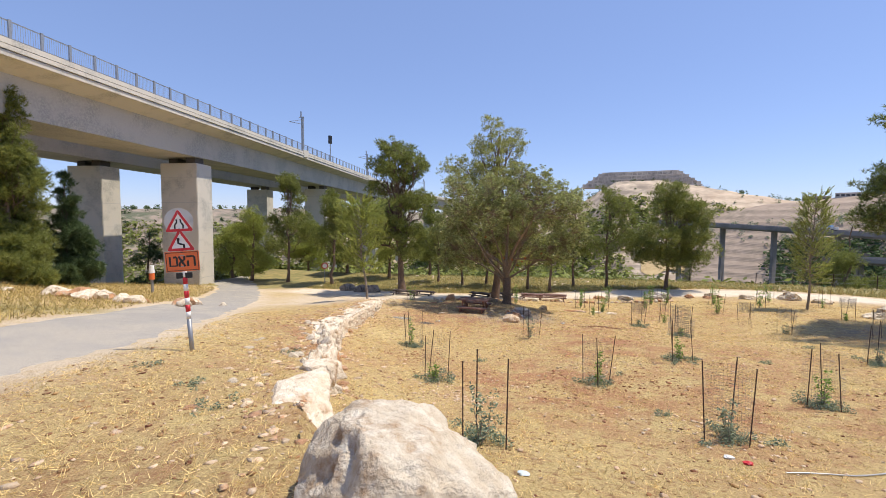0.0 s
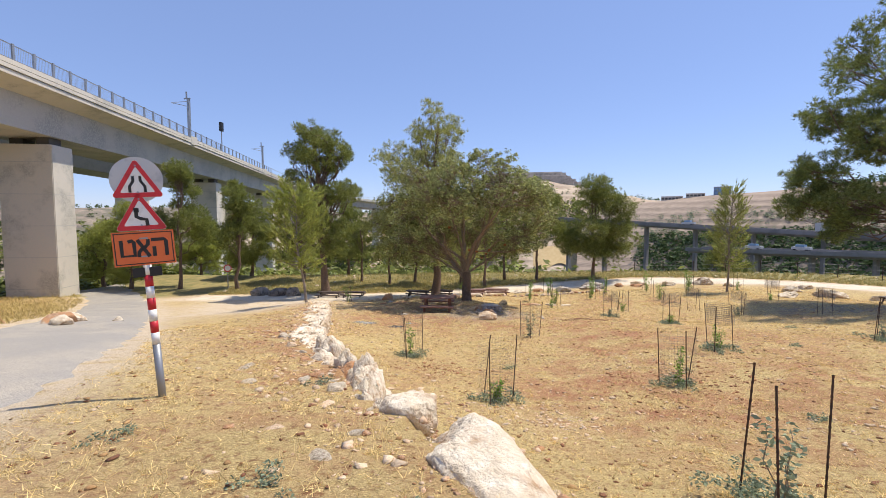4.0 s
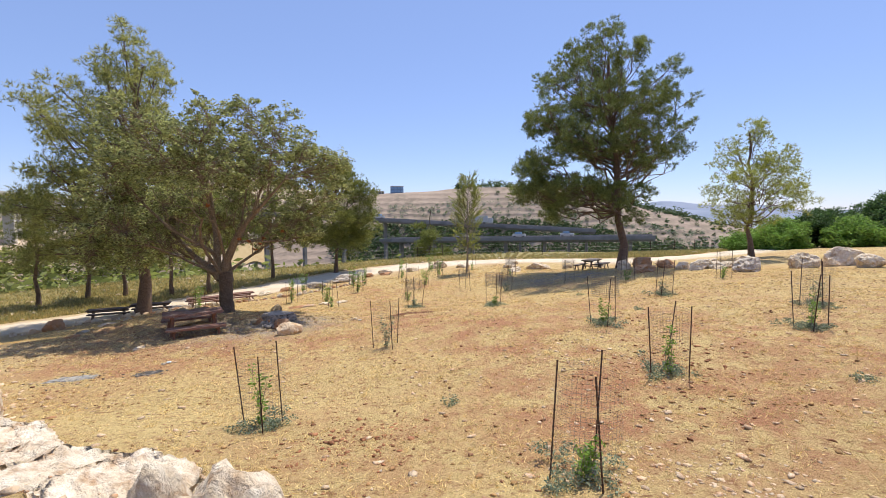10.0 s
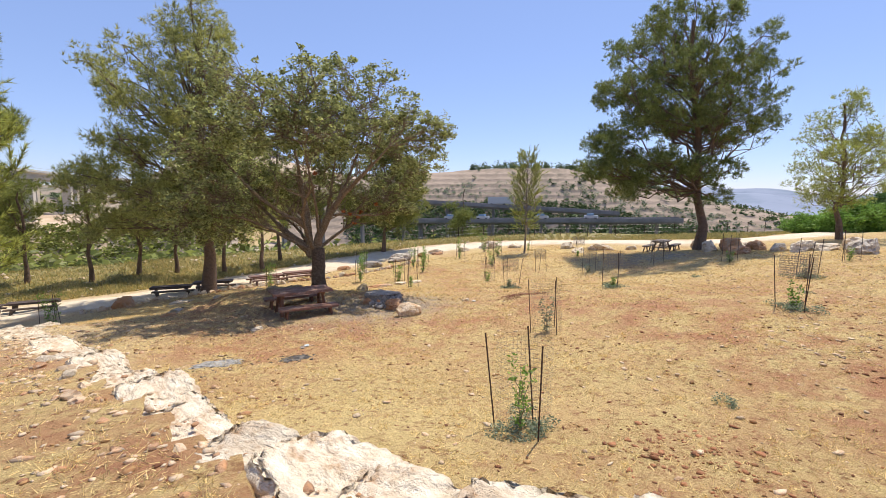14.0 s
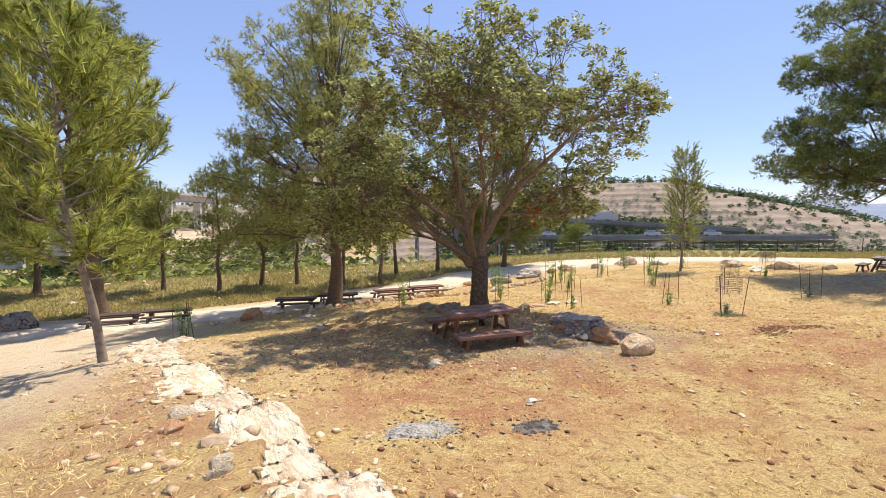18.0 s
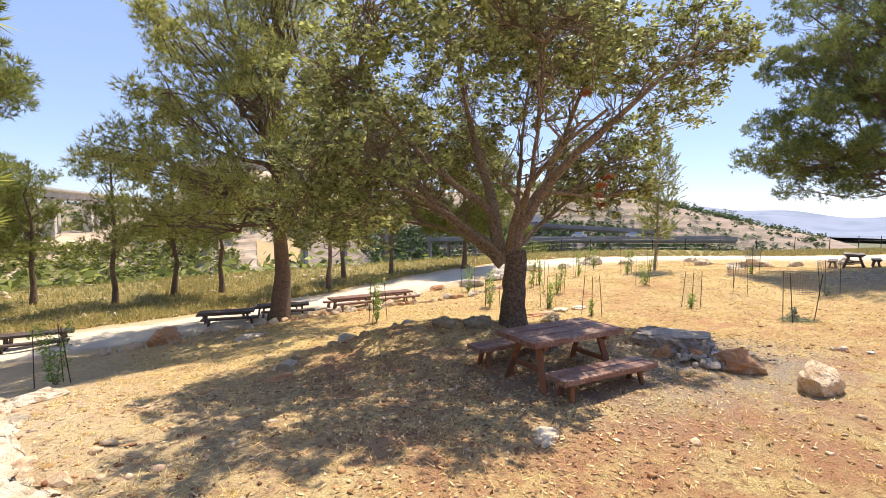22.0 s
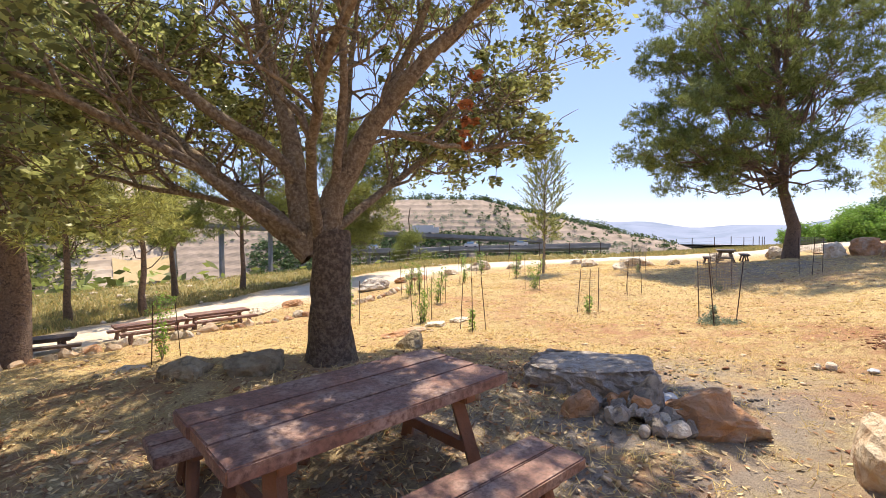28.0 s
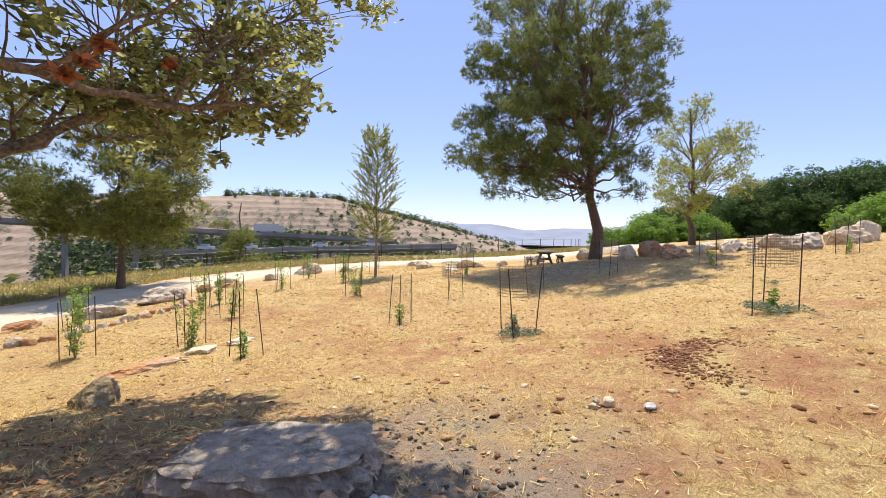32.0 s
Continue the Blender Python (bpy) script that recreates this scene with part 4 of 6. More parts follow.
for i, (x, y, h, w, bot, m) in enumerate([
        (-63.0, 41.0, 11.0, 2.0, 0.6, NEEDLE_DARK), (-40.6, 44.2, 14.0, 3.5, 3.0, NEEDLE), (-46.0, 43.5, 9.0, 2.8, 0.8, NEEDLE_BRIGHT),
        (-50.0, 44.0, 8.5, 2.8, 0.6, NEEDLE_BRIGHT), (-33.8, 44.4, 11.5, 2.6, 4.0, NEEDLE), (-29.0, 50.0, 10.5, 3.0, 2.0, NEEDLE_BRIGHT), (-25.5, 55.0, 10.0, 2.8, 2.0, NEEDLE),
        (24.0, 68.0, 14.0, 3.2, 2.5, NEEDLE), (-37.0, 52.0, 9.0, 3.4, 0.6, NEEDLE), (-56.0, 52.0, 9.0, 4.0, 0.4, NEEDLE), (-70.0, 38.0, 8.0, 3.6, 0.3, NEEDLE), (-48.0, 57.0, 8.0, 4.0, 0.4, NEEDLE_BRIGHT)]):
    tree("roadside_pine", x, y, h, round_lobes(h, w, bot, 80 + i, 18, 0.4), m, BARK_PINE, "needle", 0.36, 26, 20, 0.18, (0.6, 0), 0,
         "dense green pine growing beside the road", "pine tree", 70 + i, group="pines by the road", clump_r=0.6)
tree("roadside_pine", -41.5, 17.2, 15.5, cone_lobes(15.5, 3.3, 0.6, 33, 17), NEEDLE, BARK_PINE, "needle", 0.34, 26, 46, 0.22, (0.3, 0), 0,
     "tall dense green pine growing beside the road", "pine tree", 69, group="pines by the road", clump_r=0.55)
tree("cypress", -44.8, 22.2, 9.6, cone_lobes(9.8, 2.3, 0.4, 9, 14), NEEDLE_DARK, BARK_PINE, "needle", 0.3, 36, 56, 0.16, (0, 0), 0,
     "dark-green cone-shaped cypress beside the road", "cypress", 95, clump_r=0.45)


# ---- railway viaduct ----
def deck_axis(y):
    """Outer edge of the near deck in plan."""
    bend = np.clip(y - 110, 0, None)
    return -45.6 - 0.31 * (y - 40) + 0.0011 * bend ** 2


def viaduct(offset, name):
    ob = thing(name, Matrix.Identity(4), "long grey concrete railway viaduct on tall square piers", "viaduct", "railway viaducts")
    yy = np.concatenate([np.arange(-120, 120, 8.0), np.arange(120, 430, 6.0)])
    xx = deck_axis(yy) - offset
    d = np.stack([np.gradient(xx), np.gradient(yy)], -1)
    d /= np.linalg.norm(d, axis=1)[:, None]
    inward = np.stack([-d[:, 1], d[:, 0]], -1)
    z_b = 9.35

    def sweep(pname, profile, material):
        """Profile: (inwards from the outer edge, height)."""
        k = len(profile)
        v = []
        for i in range(len(yy)):
            for a, z in profile:
                v.append((xx[i] + inward[i][0] * a, yy[i] + inward[i][1] * a, z))
        f = [(i * k + j, i * k + (j + 1) % k, (i + 1) * k + (j + 1) % k, (i + 1) * k + j) for i in range(len(yy) - 1) for j in range(k)]
        put(pname, v, f, material, ob)
    sweep("box_girder", [(2.3, 12.2), (2.5, z_b), (8.4, z_b), (8.6, 12.2)], CONCRETE)
    sweep("deck_slab", [(0.25, 12.75), (2.3, 12.2), (8.6, 12.2), (10.6, 12.75), (10.6, 13.0), (0.25, 13.0)], CONCRETE_EDGE)
    for z0, z1, a in ((12.7, 13.05, 0.1), (13.12, 13.42, 0.0), (13.49, 13.85, 0.04)):
        sweep("parapet_ledge", [(a, z0), (a + 0.34, z0), (a + 0.34, z1), (a, z1)], CONCRETE_EDGE)
    # railing
    if offset == 0:
        sweep("top_rail", [(0.2, 15.02), (0.26, 15.02), (0.26, 15.1), (0.2, 15.1)], GALVANISED)
        sweep("bottom_rail", [(0.2, 13.92), (0.26, 13.92), (0.26, 13.98), (0.2, 13.98)], GALVANISED)
        ry = np.arange(4, 110, 2.05)
        post = box_bm(0.16, 0.16, 1.3)
        me = bpy.data.meshes.new("railing_post")
        post.to_mesh(me)
        post.free()
        me.materials.append(GALVANISED)
        for y in ry:
            o = new("railing_post", me)
            o.parent = ob
            o.location = (float(deck_axis(y)) - 0.22, y, 14.5)
        bars = []
        by = np.arange(4, 75, 0.16)
        bx = deck_axis(by) - 0.22
        vs, fs = [], []
        for x, y in zip(bx, by):
            k = len(vs)
            vs += [(x, y - 0.012, 13.95), (x, y + 0.012, 13.95), (x, y + 0.012, 15.04), (x, y - 0.012, 15.04)]
            fs.append((k, k + 1, k + 2, k + 3))
        bars = put("railing_infill", vs, fs, GALVANISED, ob)
        bars["kind"] = "stuff"
    # piers
    step = 42.0
    for i in range(-2, 10):
        y = 37.6 + step * i * 0.955 + (0 if offset == 0 else -2.5)
        x = float(deck_axis(y)) - offset
        ang = math.degrees(math.atan2(float(deck_axis(y + 1) - deck_axis(y - 1)), 2))
        g = -14.0
        top = 8.65
        pier = part("pier", box_bm(4.6, 2.9, top - g, pose(x - 5.2, y, (top + g) / 2, 0, 0, -ang), 0.06), CONCRETE_EDGE, ob)
        for z in (7.0, 4.0, 1.0, -2.0, -5.0):
            part("pour_joint", box_bm(4.62, 2.92, 0.05, pose(x - 5.2, y, z, 0, 0, -ang)), CONCRETE, pier)
        for s in (-1.5, 1.5):
            part("bearing", box_bm(1.1, 1.6, 0.7, pose(x - 5.2 + s, y, 8.98, 0, 0, -ang)), ROOM, ob)
    return ob


near_deck = viaduct(0.0, "railway_viaduct")
viaduct(14.5, "railway_viaduct")


def catenary_mast(y, h):
    x = float(deck_axis(y)) - 0.55
    m = thing("catenary_mast", pose(x, y, 13.0), "grey steel railway mast with bracket on a viaduct", "mast", "catenary masts")
    part("plinth", box_bm(0.9, 1.3, 1.2, pose(0.3, 0, 0.5)), CONCRETE_EDGE, m)
    part("post", box_bm(0.34, 0.34, h, pose(0, 0, h / 2 + 1)), GALVANISED, m)
    part("bracket", rod_bm((0, 0, h - 0.2), (-2.6, -0.4, h + 0.4), 0.05), GALVANISED, m)
    part("stay", rod_bm((0, 0, h + 0.6), (-2.4, -0.4, h + 0.4), 0.04), GALVANISED, m)
    part("insulator", rod_bm((-0.3, 0, h + 1.1), (-0.3, 0, h + 2.0), 0.12), GALVANISED, m)
    part("crossarm", box_bm(1.0, 0.16, 0.16, pose(-0.2, 0, h + 1.0)), GALVANISED, m)


for y, h in ((62.0, 5.8), (102.0, 5.6), (140.0, 5.4), (176.0, 5.4), (210.0, 5.4)):
    catenary_mast(y, h)
y = 74.5
sig = thing("rail_signal", pose(float(deck_axis(y)) - 0.3, y, 13.4), "black rail signal head on a thin ladder post", "signal")
part("post", rod_bm((0, 0, 0), (0, 0, 4.2), 0.09), GALVANISED, sig)
part("signal_head", box_bm(0.5, 0.7, 1.6, pose(0, 0, 4.9), 0.05), BLACK, sig)


# ---- the far side of the valley ----
def ridge(name, a0, a1, r0, r1, top, material, label, foot=-44.0, na=90, nr=26, seed=1, terrace=0.0):
    """A hill across the valley: bearings (degrees right of +y), distances, and its height by bearing."""
    rng = np.random.default_rng(seed)
    A = np.linspace(a0, a1, na)
    R = np.linspace(0, 1, nr)
    v = []
    ph = rng.uniform(0, 6, 6)
    for a in A:
        t = (a - a0) / (a1 - a0)
        h = top(a)
        for s in R:
            r = r0 + (r1 - r0) * s
            q = min(1.0, s / 0.62)
            z = foot + (h - foot) * (q * q * (3 - 2 * q))
            z += (h - foot) * (0.005 if terrace else 0.009) * (math.sin(9 * t * 6 + ph[0] + 5 * s) + math.sin(31 * t + 7 * s + ph[1])) * (1 - s)
            if terrace:
                w = z / terrace
                z = 0.72 * z + 0.28 * terrace * (math.floor(w) + min(1.0, (w - math.floor(w)) * 2.2) ** 2.0) if q < 0.97 else z
            v.append((r * math.sin(radians(a)) - 5, r * math.cos(radians(a)) + 10, z))
    f = [(i * nr + j, i * nr + j + 1, (i + 1) * nr + j + 1, (i + 1) * nr + j) for i in range(na - 1) for j in range(nr - 1)]
    ob = put(name, v, f, material, None, terrace == 0)
    return tagged(ob, label, "hill", kind="structure")


def bump(a, mid, half, height):
    t = abs(a - mid) / half
    return height * max(0.0, 1 - t * t) if t < 1 else 0.0


HILL_TAN = mat("terraced_hillside", (0.33, 0.255, 0.195), 0.95, (0.23, 0.185, 0.135), 0.03, 0.5, (0.39, 0.30, 0.23), 0.25, 0.1, 0.3)
HILL_PALE = mat("quarried_hillside", (0.46, 0.35, 0.25), 0.95, (0.31, 0.25, 0.19), 0.015, 0.5, (0.62, 0.5, 0.37), 0.1, 0.12, 0.3)
HILL_GREY = mat("scrub_hillside", (0.22, 0.185, 0.14), 0.95, (0.11, 0.12, 0.07), 0.03, 0.6, (0.36, 0.28, 0.22), 0.1, 0.4, 0.3)
# haze of distance is put into this pale blue base colour
HAZE_BLUE = mat("haze_tinted_hills", (0.24, 0.28, 0.37), 1.0, (0.19, 0.235, 0.31), 0.004, 0.5, bump=0)


def profile(pairs):
    a, z = [p[0] for p in pairs], [p[1] for p in pairs]
    return lambda b: float(np.interp(b, a, z))


PALE_TOP = profile([(-40, -14), (-12, -10), (-8, 2), (-4, 20), (-1, 31), (4, 31.5), (7, 28), (10.4, 23), (13, 20), (16.5, 15.5), (26, 13), (34, 11)])
TAN_TOP = profile([(8, 6), (14, 12), (20, 15.5), (29, 18.5), (35, 21), (44, 20), (47, 14.5), (53, 7), (59, -1), (66, -10), (74, -30), (80, -44)])
SCRUB_TOP = profile([(-100, 14), (-70, 10), (-50, 13), (-36, 15), (-24, 11), (-12, 10), (-4, 6)])
ridge("cemetery_hill", -36, 32, 210, 420, PALE_TOP, HILL_PALE, "pale quarried hillside with terraces across the valley", seed=3, terrace=4.0, nr=170, na=90)
FIELD = mat("mown_field", (0.58, 0.42, 0.21), 0.95, (0.50, 0.35, 0.17), 0.08, 0.5, (0.62, 0.47, 0.25), 0.6, 0.1, 1)
fa, fr = np.meshgrid(np.linspace(2.5, 13.5, 40), np.linspace(0, 1, 10))
edge_in, edge_out = 252 + 2.5 * np.sin(fa * 1.3), 267 + 2.0 * np.sin(fa * 0.9 + 1)
fr = edge_in + (edge_out - edge_in) * fr
fq = np.minimum(1, (fr - 210) / 210 / 0.62)
fz = -44 + (np.vectorize(PALE_TOP)(fa) + 44) * fq * fq * (3 - 2 * fq) + 1.2
fi, fj = np.meshgrid(np.arange(39), np.arange(9))
fk = (fj * 40 + fi).ravel()
tagged(put("field", np.stack([fr * np.sin(np.radians(fa)) - 5, fr * np.cos(np.radians(fa)) + 10, fz], -1).reshape(-1, 3), np.stack([fk, fk + 1, fk + 41, fk + 40], -1), FIELD, None, True),
       "pale dry mown field on the valley slope", "field", kind="structure")
ridge("terraced_hill", 8, 80, 190, 380, TAN_TOP, HILL_TAN, "bare tan hillside with many old terraces", seed=4, terrace=3.4, nr=190, na=90)
ridge("scrub_hill", -100, -4, 300, 600, SCRUB_TOP, HILL_GREY, "grey-brown hillside with scrub and scattered trees", seed=5)
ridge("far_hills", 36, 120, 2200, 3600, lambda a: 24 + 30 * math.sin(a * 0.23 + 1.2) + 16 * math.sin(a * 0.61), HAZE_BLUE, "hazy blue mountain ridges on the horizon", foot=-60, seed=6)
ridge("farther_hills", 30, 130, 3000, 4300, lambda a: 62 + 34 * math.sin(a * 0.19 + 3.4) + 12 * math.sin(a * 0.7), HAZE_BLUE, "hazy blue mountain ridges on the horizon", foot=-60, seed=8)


# ---- highway bridges and buildings across the valley ----
def polar(bearing, r, z=0.0):
    return (-8 + r * math.sin(radians(bearing)), 12 + r * math.cos(radians(bearing)), z)


def highway(name, a, b, width, n, label):
    a, b = Vector(a), Vector(b)
    ob = thing(name, Matrix.Identity(4), label, "bridge", "highway bridges")
    d = b - a
    ang = math.degrees(math.atan2(d.y, d.x))
    tilt = -math.degrees(math.asin(d.z / d.length))
    mid = (a + b) / 2
    m = pose(*mid, 0, tilt, ang)
    part("deck", box_bm(d.length, width, 0.6, m), BRIDGE_SHADE, ob)
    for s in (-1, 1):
        part("parapet", box_bm(d.length, 0.3, 0.5, m @ pose(0, s * (width / 2 - 0.15), 0.55)), BRIDGE_SHADE, ob)
        part("girder", box_bm(d.length, 0.8, 0.6, m @ pose(0, s * width * 0.28, -0.6)), BRIDGE_SHADE, ob)
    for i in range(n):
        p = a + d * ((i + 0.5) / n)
        part("pier", box_bm(0.8, width * 0.25, 26, pose(p.x, p.y, p.z - 13.9, 0, 0, ang), 0.1), BRIDGE_SHADE, ob)


highway("highway_bridge", polar(6, 188, 2.2), polar(50, 155, -4.6), 9, 8, "long flat grey concrete highway bridge across the valley")
highway("highway_bridge", polar(23, 150, -7.6), polar(57, 135, -5.6), 9, 7, "long flat grey concrete highway bridge across the valley")
VAN_WHITE = mat("white_vehicle_paint", (0.5, 0.5, 0.5), 0.3, bump=0)
rng = np.random.default_rng(5)
for a, b, fr, long_ in ((polar(23, 150, -7.6), polar(57, 135, -5.6), 0.2, 4), (polar(23, 150, -7.6), polar(57, 135, -5.6), 0.33, 4), (polar(23, 150, -7.6), polar(57, 135, -5.6), 0.55, 4),
                        (polar(6, 188, 2.2), polar(50, 155, -4.6), 0.42, 4), (polar(6, 188, 2.2), polar(50, 155, -4.6), 0.7, 7), (polar(23, 150, -7.6), polar(57, 135, -5.6), 0.72, 4)):
    a, b = Vector(a), Vector(b)
    p, d = a + (b - a) * fr, b - a
    big = long_ > 5
    v = thing("truck" if big else "car", pose(p.x, p.y, p.z + 0.45, 0, 0, math.degrees(math.atan2(d.y, d.x))), "white vehicle driving on a highway bridge", "truck" if big else "car")
    part("body", box_bm(long_, 2.1, 2.4 if big else 0.8, pose(0, 0, 1.7 if big else 0.75), 0.15), VAN_WHITE, v)
    part("cab", box_bm(1.8 if big else long_ * 0.5, 1.9, 1.8 if big else 0.6, pose(long_ / 2 + 0.9 if big else -0.2, 0, 1.3 if big else 1.4), 0.12), VAN_WHITE if big else GLASS_BLUE, v)
    for sx in (-0.32, 0.32):
        for sy in (-0.85, 0.85):
            part("wheel", rod_bm((sx * long_, sy - 0.12, 0.35), (sx * long_, sy + 0.12, 0.35), 0.35), RUBBER, v)


# gallery walls toned below the cladding to carry the recess shade
GALLERY = mat("shaded_gallery_wall", (0.56, 0.49, 0.42), 0.9, (0.34, 0.30, 0.26), 0.4, 0.5, bump=0.05)


def terrace_building(bearing, r, z, width, floors, turn):
    ob = thing("terraced_building", pose(*polar(bearing, r, z), 0, 0, turn), "long pale terraced building with open galleries on a hilltop", "building")
    for i in range(floors):
        w = width * (1 - 0.09 * i)
        part("floor_slab", box_bm(w, 16 - 1.5 * i, 0.7, pose(0, i * 0.8, i * 2.6)), BUILDING, ob)
        part("gallery_wall", box_bm(w - 1.5, 13 - 1.5 * i, 1.9, pose(0, i * 0.8 + 0.6, i * 2.6 + 1.3)), GALLERY, ob)
        for k in range(int(w / 3.2)):
            part("column", box_bm(0.5, 0.5, 1.9, pose(-w / 2 + 1.6 + k * 3.2, i * 0.8 - 7.5 + 0.75 * i, i * 2.6 + 1.3)), BUILDING, ob)
    part("roof", box_bm(width * (1 - 0.09 * floors), 9, 0.8, pose(0, floors * 0.8, floors * 2.6)), BUILDING, ob)


terrace_building(2.2, 338, 27.5, 78, 4, -2)


def block_building(bearing, r, z, w, d, h, turn, glass, label, rows, cols):
    ob = thing("office_building", pose(*polar(bearing, r, z), 0, 0, turn), label, "building", "hilltop buildings")
    part("wall", box_bm(w, d, h, pose(0, 0, h / 2)), glass, ob)
    part("roof", box_bm(w * 1.02, d * 1.02, 0.4, pose(0, 0, h + 0.2)), BUILDING, ob)
    for i in range(rows):
        for k in range(cols):
            part("window", box_bm(w / cols * 0.7, 0.2, h / rows * 0.55, pose(-w / 2 + (k + 0.5) * w / cols, -d / 2 - 0.04, (i + 0.5) * h / rows)), ROOM if glass is BUILDING else GLASS_BLUE, ob)


BLUE_WALL = mat("blue_cladding", (0.16, 0.24, 0.36), 0.4, (0.2, 0.3, 0.42), 0.3, 0.5, bump=0)
block_building(24.2, 305, 12.5, 8.5, 8, 8.5, -20, BLUE_WALL, "blue glass office block on a far hill", 4, 4)
block_building(21.6, 305, 12.0, 10, 8, 5.5, -20, BUILDING, "pale office block on a far hill", 3, 5)
block_building(19.2, 308, 12.0, 12, 8, 4.2, -20, BUILDING, "pale office block on a far hill", 2, 6)


# ---- woods, scrub and tall dry grass ----
def stuff(name, v, f, material, label, category):
    ob = put(name, v, f, material)
    return tagged(ob, label, category, kind="stuff")


def scrub(name, n, place, size, leaves, leaf, material, label, category, seed, squash=0.8):
    rng = np.random.default_rng(seed)
    c, s = place(rng, n)
    c[:, 2] += s * size * 0.5
    v, f = leaf_cloud(rng, c, s * size, np.full(len(c), leaves), leaf, "leaf", squash)
    return stuff(name, v, f, material, label, category)


def on_hill(top, a0, a1, r0, r1, edge_only):
    """Places on a hill across the valley; those on its crest stand out against the sky."""
    def place(rng, n):
        a = rng.uniform(a0, a1, n)
        s = np.where(rng.uniform(0, 1, n) < edge_only, rng.uniform(0.57, 0.66, n), rng.uniform(0.2, 0.6, n))
        q = np.minimum(1, s / 0.62)
        h = np.array([top(b) for b in a])
        r = r0 + (r1 - r0) * s
        z = -44 + (h + 44) * q * q * (3 - 2 * q)
        return np.stack([r * np.sin(np.radians(a)) - 5, r * np.cos(np.radians(a)) + 10, z], -1), rng.uniform(0.4, 1.2, n)
    return place


def low_slope(top, a0, a1, r0, r1, s0, s1):
    def place(rng, n):
        a, s = rng.uniform(a0, a1, n), rng.uniform(s0, s1, n)
        q = np.minimum(1, s / 0.62)
        h = np.array([top(b) for b in a])
        r = r0 + (r1 - r0) * s
        z = -44 + (h + 44) * q * q * (3 - 2 * q)
        ok = ~((a > 1) & (a < 15) & (r > 238) & (r < 272) & (r0 == 210)) & ~((a > 1) & (a < 15) & (r < 262) & (r0 == 190))
        a, r, z = a[ok], r[ok], z[ok]
        return np.stack([r * np.sin(np.radians(a)) - 5, r * np.cos(np.radians(a)) + 10, z], -1), rng.uniform(0.5, 1.4, len(a))
    return place


scrub("valley_woods", 5000, low_slope(TAN_TOP, 8, 74, 190, 380, 0.10, 0.37), 2.6, 15, 0.95, NEEDLE_DARK, "dense dark-green scrub and pines filling the valley", "scrub", 31)
scrub("valley_pines", 4200, low_slope(PALE_TOP, -36, 32, 210, 420, 0.10, 0.45), 3.0, 15, 1.1, NEEDLE, "green pines filling the valley", "scrub", 36)
scrub("slope_woods", 1500, low_slope(SCRUB_TOP, -92, -6, 300, 600, 0.12, 0.42), 4.4, 16, 1.6, NEEDLE, "green woods on the valley slope", "scrub", 37)
scrub("ridge_cypresses", 230, on_hill(TAN_TOP, 31, 60, 190, 380, 0.8), 2.5, 40, 0.7, NEEDLE_DARK, "dark cypresses along the crest of a far hill", "trees", 33, 1.5)
scrub("flank_trees", 420, on_hill(TAN_TOP, 43, 66, 190, 380, 0.3), 2.0, 24, 0.7, NEEDLE_DARK, "dark trees on the flank of a far hill", "trees", 38, 1.0)
scrub("hilltop_trees", 120, on_hill(PALE_TOP, -4, 26, 210, 420, 0.55), 1.6, 36, 0.5, NEEDLE_DARK, "dark trees on the far hilltop", "trees", 34, 1.3)
scrub("hillside_woods", 500, on_hill(SCRUB_TOP, -90, -10, 300, 600, 0.3), 3.0, 40, 0.9, NEEDLE_DARK, "dark trees on the far hillside", "trees", 35, 0.9)
scrub("valley_thicket", 700, low_slope(TAN_TOP, 8, 66, 190, 380, 0.30, 0.46), 1.7, 40, 0.36, LEAF_DUSTY, "dusty grey-green bushes on the valley slope", "scrub", 32)


def valley_floor(a0, a1, r0, r1):
    def place(rng, n):
        a, r = np.radians(rng.uniform(a0, a1, n)), rng.uniform(r0 ** 0.5, r1 ** 0.5, n) ** 2
        x, y = -8 + r * np.sin(a), 12 + r * np.cos(a)
        ok = np.hypot(np.clip(np.abs(x) - 44, 0, None), np.clip(y - 54, 0, None)) > 9
        x, y = x[ok], y[ok]
        return np.stack([x, y, ground(x, y)], -1), rng.uniform(0.4, 1.3, len(x))
    return place


scrub("valley_trees", 4200, valley_floor(-62, 46, 52, 190), 2.6, 26, 0.55, NEEDLE, "green pines and scrub on the valley floor", "scrub", 39, 0.95)
scrub("valley_bushes", 4000, valley_floor(-62, 46, 50, 150), 1.2, 26, 0.30, LEAF_DUSTY, "dusty grey-green bushes below the path", "scrub", 30, 0.8)


def near_edge(rng, n):
    p = resample(PATH_LINE, 0.5)
    i = rng.integers(0, len(p), n)
    d = np.gradient(p, axis=0)[i]
    d /= np.linalg.norm(d, axis=1)[:, None]
    off = 2.6 + 12 * rng.uniform(0, 1, n) ** 1.5
    slip = rng.uniform(-0.25, 0.25, n)
    x, y = p[i, 0] - d[:, 1] * off + d[:, 0] * slip, p[i, 1] + d[:, 0] * off + d[:, 1] * slip
    return np.stack([x, y, ground(x, y)], -1), rng.uniform(0.4, 1.2, n)


